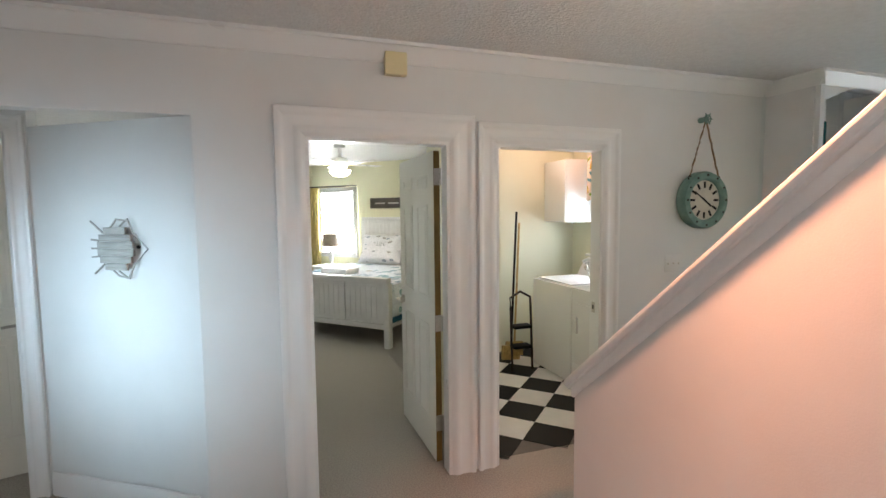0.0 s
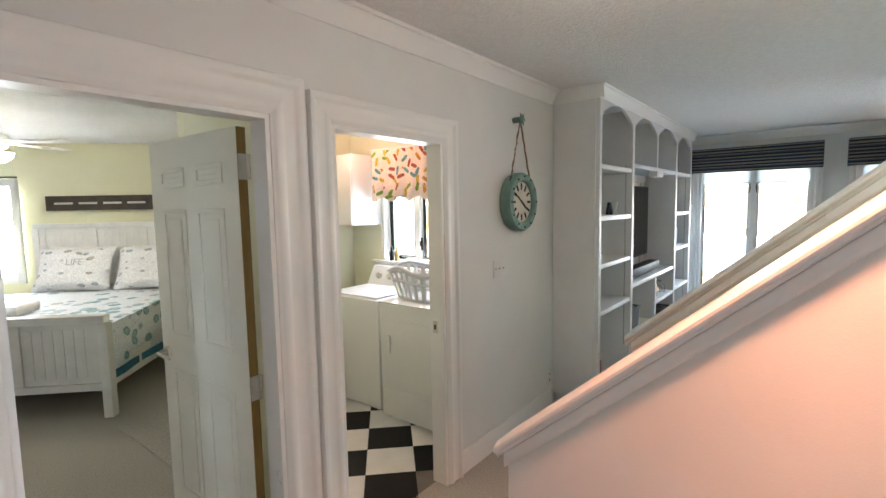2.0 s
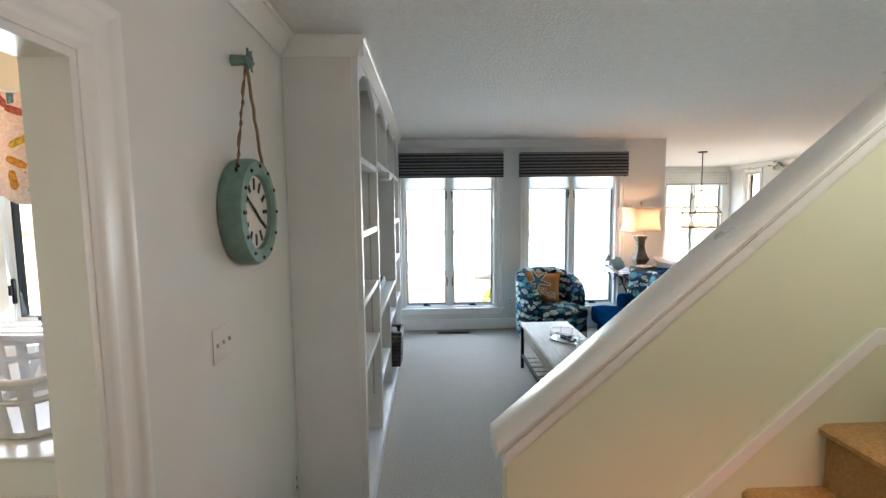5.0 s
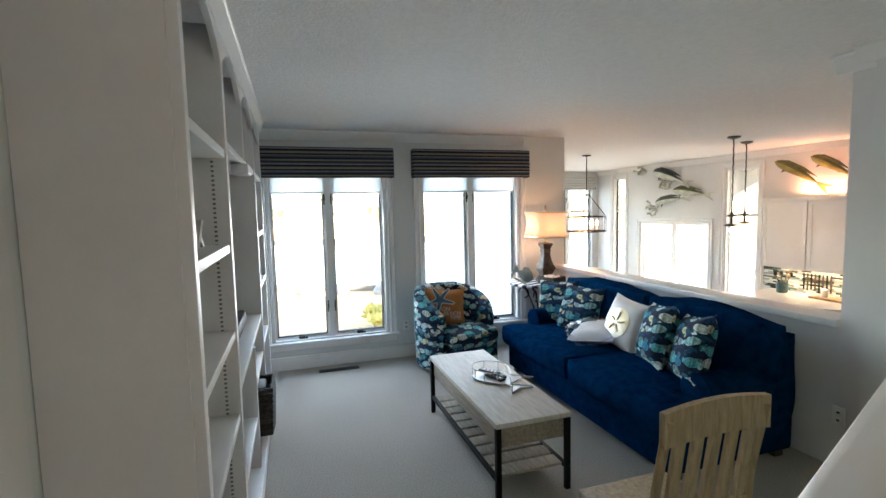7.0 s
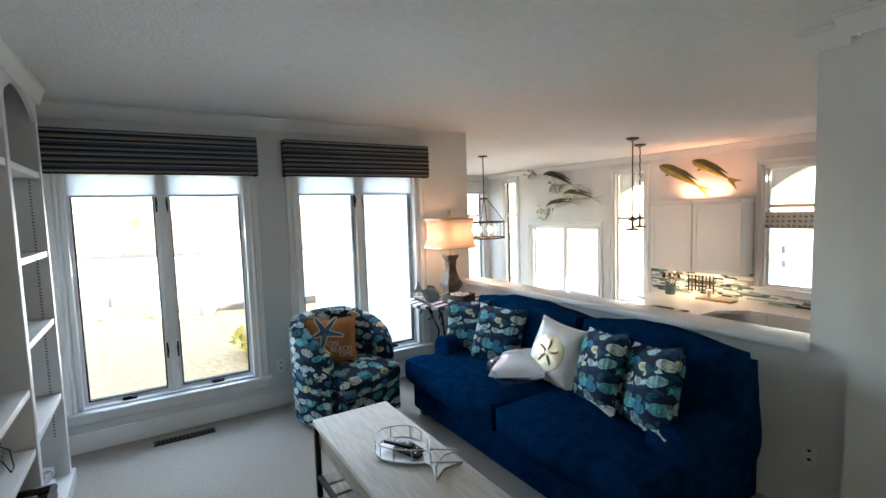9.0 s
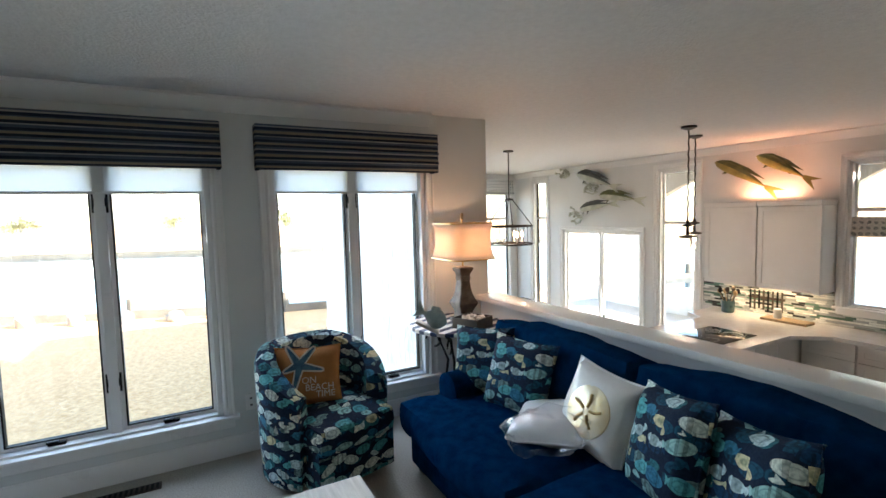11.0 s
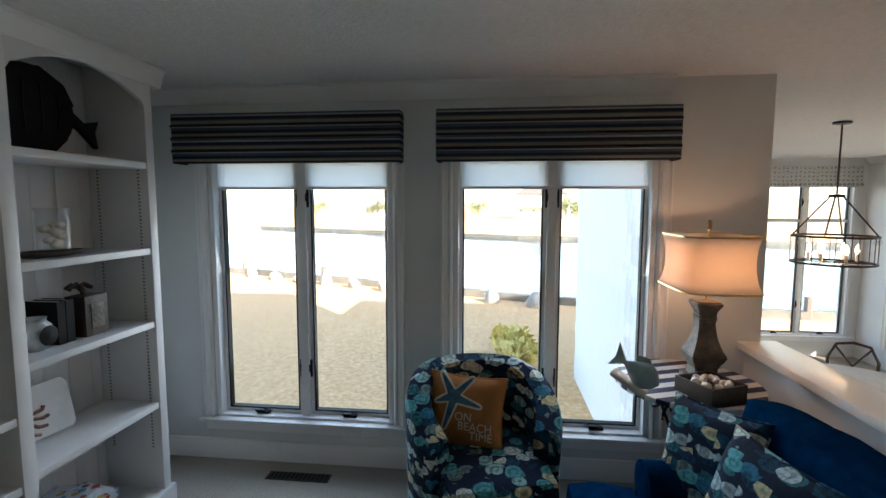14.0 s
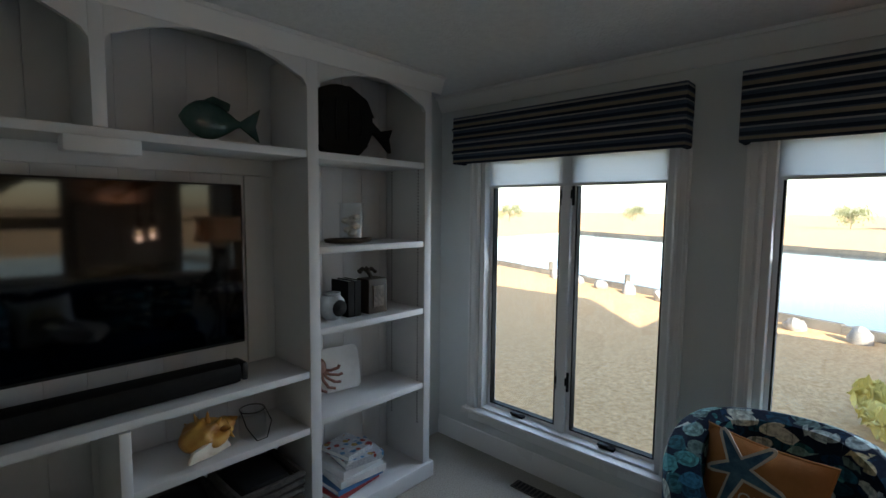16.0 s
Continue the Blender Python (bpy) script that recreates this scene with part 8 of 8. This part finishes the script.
def wall_fish(name, label, m, L, H, material, belly):
    """A leaping fish trophy seen from the side, body along x, lying against a wall behind it."""
    ob = thing(name, label, "fish sculpture", m, "wall fish")
    n = 16
    def ring(f):
        h = H / 2 * (math.sin(math.pi * min(1, f * 1.02) ** 0.62) ** 0.9 * 0.95 + 0.08)
        return h
    bm = bmesh.new()
    prof = [(0.004, 0)] + [(ring(k / n), L * 0.82 * k / n) for k in range(1, n + 1)]
    lathe(bm, prof, 16, pose(0, 0, 0, 0, 90, 0), 1.0, 0.4)
    for v in bm.verts:
        v.co.z -= 0.1 * L * ((v.co.x / L) ** 2) * 1.2
    part("body", bm, material, ob)
    bm = bmesh.new()
    lathe(bm, [(r + 0.003, z) for r, z in prof], 24, pose(0, 0, 0, 0, 90, 0), 1.0, 0.42)
    bmesh.ops.delete(bm, geom=[f for f in bm.faces if f.calc_center_median().z < 0.14 * H * (1 - f.calc_center_median().x / L)], context="FACES")
    for v in bm.verts:
        v.co.z -= 0.1 * L * ((v.co.x / L) ** 2) * 1.2
    part("back", bm, belly, ob, "darker back of the fish")
    drop = -0.1 * 1.2 * 0.67 * L
    bm = bmesh.new()
    slab(bm, [(L * 0.8, drop - 0.02), (L * 1.02, drop - H * 0.75), (L * 0.92, drop - 0.01), (L * 1.05, drop + H * 0.35), (L * 0.8, drop + 0.025)], -0.006, 0.006, STAND)
    part("tail", bm, material, ob)
    bm = bmesh.new()
    slab(bm, [(L * 0.08, H * 0.42), (L * 0.22, H * 0.68), (L * 0.5, H * 0.55), (L * 0.76, H * 0.05), (L * 0.6, H * 0.1)], -0.005, 0.005, STAND)
    part("dorsal_fin", bm, belly, ob)
    bm = bmesh.new()
    slab(bm, [(L * 0.2, -H * 0.3), (L * 0.18, -H * 0.85), (L * 0.28, -H * 0.4)], -0.005, 0.005, STAND)
    part("pectoral_fin", bm, belly, ob)
    bm = bmesh.new()
    slab(bm, [(L * 0.45, -H * 0.38), (L * 0.6, -H * 0.62), (L * 0.7, -H * 0.35)], -0.004, 0.004, STAND)
    part("anal_fin", bm, belly, ob)
    bm = bmesh.new()
    ball(bm, 0.014, Matrix.Translation((L * 0.08, 0.06, H * 0.12)), 8, 6)
    part("eye", bm, M_BLACK, ob)


M_FYEL = varied("golden_fish", (0.16, 0.13, 0.02), (0.36, 0.30, 0.07), 6.0, 0.35, 0.1, 60)
M_FGREEN = varied("green_fish_fin", (0.05, 0.06, 0.015), (0.13, 0.13, 0.03), 9.0, 0.4, 0.1, 60)
M_FSILV = varied("silver_fish", (0.30, 0.31, 0.24), (0.60, 0.60, 0.50), 6.0, 0.3, 0.1, 60)
M_FDARK = varied("dark_fish_fin", (0.015, 0.017, 0.016), (0.06, 0.062, 0.055), 9.0, 0.4, 0.1, 60)
wall_fish("wall_fish", "yellow-green mahi fish mounted over the cabinets", pose(7.42, -5.42, 2.26, 0, 24, 180), 0.93, 0.135, M_FYEL, M_FGREEN)
wall_fish("wall_fish", "yellow-green mahi fish mounted over the cabinets", pose(6.88, -5.42, 2.28, 0, 24, 180), 0.76, 0.13, M_FYEL, M_FGREEN)
wall_fish("wall_fish", "silver and black fish mounted over the sliding door", pose(10.05, -5.42, 2.32, 0, 12, 180), 1.05, 0.18, M_FSILV, M_FDARK)
wall_fish("wall_fish", "silver and green fish mounted over the sliding door", pose(9.5, -5.42, 1.9, 0, 2, 180), 0.95, 0.15, M_FSILV, M_FGREEN)
wall_fish("wall_fish", "silver fish leaping over the sliding door", pose(9.95, -5.4, 1.66, 0, -12, 180), 0.9, 0.14, M_FSILV, M_FDARK)


def coral_spray(x, z, seed, label):
    rnd = random.Random(seed)
    ob = thing("coral_spray", label, "wall decoration", Matrix.Translation((x, -5.44, z)), "wall fish")
    for k in range(9):
        bm = bmesh.new()
        p = Vector((rnd.uniform(-0.1, 0.1), 0, rnd.uniform(-0.06, 0.06)))
        pts = [tuple(p)]
        for _ in range(4):
            p = p + Vector((rnd.uniform(-0.03, 0.1), rnd.uniform(-0.01, 0.02), rnd.uniform(-0.05, 0.05)))
            pts.append(tuple(p))
        tube(bm, pts, 0.012, 6)
        ball(bm, 0.025, Matrix.Translation(p), 8, 6)
        part("branch", bm, M_FSILV, ob)


coral_spray(10.35, 2.35, 1, "silver spray of metal seaweed on the wall")
coral_spray(9.6, 2.02, 2, "silver spray of metal seaweed between the fish")
coral_spray(9.95, 1.55, 3, "silver spray of metal seaweed under the fish")


def dining_set():
    t = thing("dining_table", "dining table with a pale top in the sunken dining room", "dining table", Matrix.Translation((8.6, -3.1, KF)))
    bm = bmesh.new()
    cyl(bm, 0.65, 0.65, 0.035, 40, Matrix.Translation((0, 0, 0.72)))
    part("tabletop", bevel(bm, 0.006), M_WHITEWASH, t)
    bm = bmesh.new()
    lathe(bm, [(0.32, 0.001), (0.3, 0.04), (0.08, 0.1), (0.06, 0.4), (0.12, 0.66), (0.2, 0.719)], 20)
    part("pedestal", bm, M_DARKWOOD, t)
    for k, (x, y, a) in enumerate(((8.0, -3.55, 40), (9.2, -3.5, 150), (8.2, -2.5, -60))):
        c = thing("dining_chair", "dark bentwood cross-back dining chair", "chair", pose(x, y, KF, 0, 0, a), "dining chairs")
        bm = bmesh.new()
        cyl(bm, 0.22, 0.22, 0.035, 24, Matrix.Translation((0, 0, 0.44)))
        part("seat", bevel(bm, 0.008), M_DARKWOOD, c)
        for lx, ly in ((0.16, 0.15), (0.16, -0.15), (-0.16, 0.15), (-0.16, -0.15)):
            bm = bmesh.new()
            tube(bm, [(lx * 1.15, ly * 1.15, 0.001), (lx, ly, 0.44)], 0.016, 8)
            part("leg", bm, M_DARKWOOD, c)
        bm = bmesh.new()
        tube(bm, [(-0.17, -0.19, 0.45), (-0.23, -0.21, 0.75), (-0.25, -0.14, 0.9), (-0.26, 0, 0.93), (-0.25, 0.14, 0.9), (-0.23, 0.21, 0.75), (-0.17, 0.19, 0.45)], 0.016, 8)
        part("back_bow", bm, M_DARKWOOD, c)
        for s in (-1, 1):
            bm = bmesh.new()
            tube(bm, [(-0.18, s * 0.18, 0.48), (-0.23, 0, 0.68), (-0.245, -s * 0.15, 0.88)], 0.011, 6)
            part("cross", bm, M_DARKWOOD, c)


dining_set()
M_PATTERN = printed_cloth("grey_lattice_cloth", (0.55, 0.55, 0.53), [(0, (0.32, 0.33, 0.33)), (0.5, (0.4, 0.41, 0.41))], 16.0, 0.025, 0.02, tail=False, rand=0.1)
for _nm, _c in (("kitchen", (4.78, -5.52, 1.28, 5.91, -5.512, 1.5)),):
    _w = thing("roman_shade", "grey patterned shade folded at the kitchen window", "roman shade")
    part("cloth", bx(*_c, 0.002), M_PATTERN, _w)
    part("fold", bx(_c[0], -5.511, 1.29, _c[3], -5.5, 1.34, 0.004), M_PATTERN, _w)
for _a, _b in ((-5.4, -3.9), (-3.65, -2.05)):
    _w = thing("roman_shade", "grey patterned shade above the dining window", "roman shade", group="dining shades")
    part("cloth", bx(11.96, _a, 2.02, 11.975, _b, 2.36, 0.003), M_PATTERN, _w)
    part("fold", bx(11.94, _a, 2.03, 11.959, _b, 2.1, 0.005), M_PATTERN, _w)


# ---- shingled outer wall by the window ----
def shingle_meshes():
    meshes = []
    for w in (0.13, 0.17, 0.21, 0.25):
        bm = bmesh.new()
        slab(bm, [(0, 0), (0, 0.009), (0.1545, 0.003), (0.1545, 0)], 0.004, w - 0.005, Matrix(((0, 0, 1, 0), (0, 1, 0, 0), (1, 0, 0, 0), (0, 0, 0, 1))))
        bmesh.ops.recalc_face_normals(bm, faces=bm.faces)
        me = bpy.data.meshes.new("shingle_mesh")
        bm.to_mesh(me)
        bm.free()
        me.materials.append(M_SHINGLE)
        meshes.append((w, me))
    return meshes


def porch_shingles(meshes):
    """Rows of shingles on the parapet and on the broad porch post."""
    ob = bpy.data.objects["porch"]
    rnd = random.Random(5)
    for x0, x1, y, z0, n in ((7.62, 10.89, -8.419, KF - 0.04, 3), (10.9, 11.74, -8.359, KF - 0.04, 15)):
        for r in range(n):
            x = x0 + rnd.uniform(0, 0.05)
            while x < x1 - 0.12:
                w, me = rnd.choice([q for q in meshes if q[0] <= x1 - x] or meshes[:1])
                t = new("shingle", me)
                t.parent = ob
                t.matrix_basis = Matrix.Translation((x, y, z0 + 0.155 * r))
                x += w


def shingle_wall(meshes):
    wl = bpy.data.objects["wall_dining_north"]
    rnd = random.Random(9)
    rest = bmesh.new()
    for r in range(24):
        z = -1.2 + 0.155 * r
        x = 7.15 + rnd.uniform(0, 0.1)
        while x < 12.0:
            w, me = rnd.choice(meshes)
            if x < 9.2:
                s = new("shingle", me)
                s.parent = wl
                s.matrix_basis = Matrix.Translation((x, -1.199, z))
            else:
                box(rest, x, -1.199, z, x + w - 0.006, -1.193, z + 0.1535)
            x += w
    tagged(part("shingles", rest, M_SHINGLE, wl, smooth=False), kind="stuff")


_shingles = shingle_meshes()
porch_shingles(_shingles)
shingle_wall(_shingles)
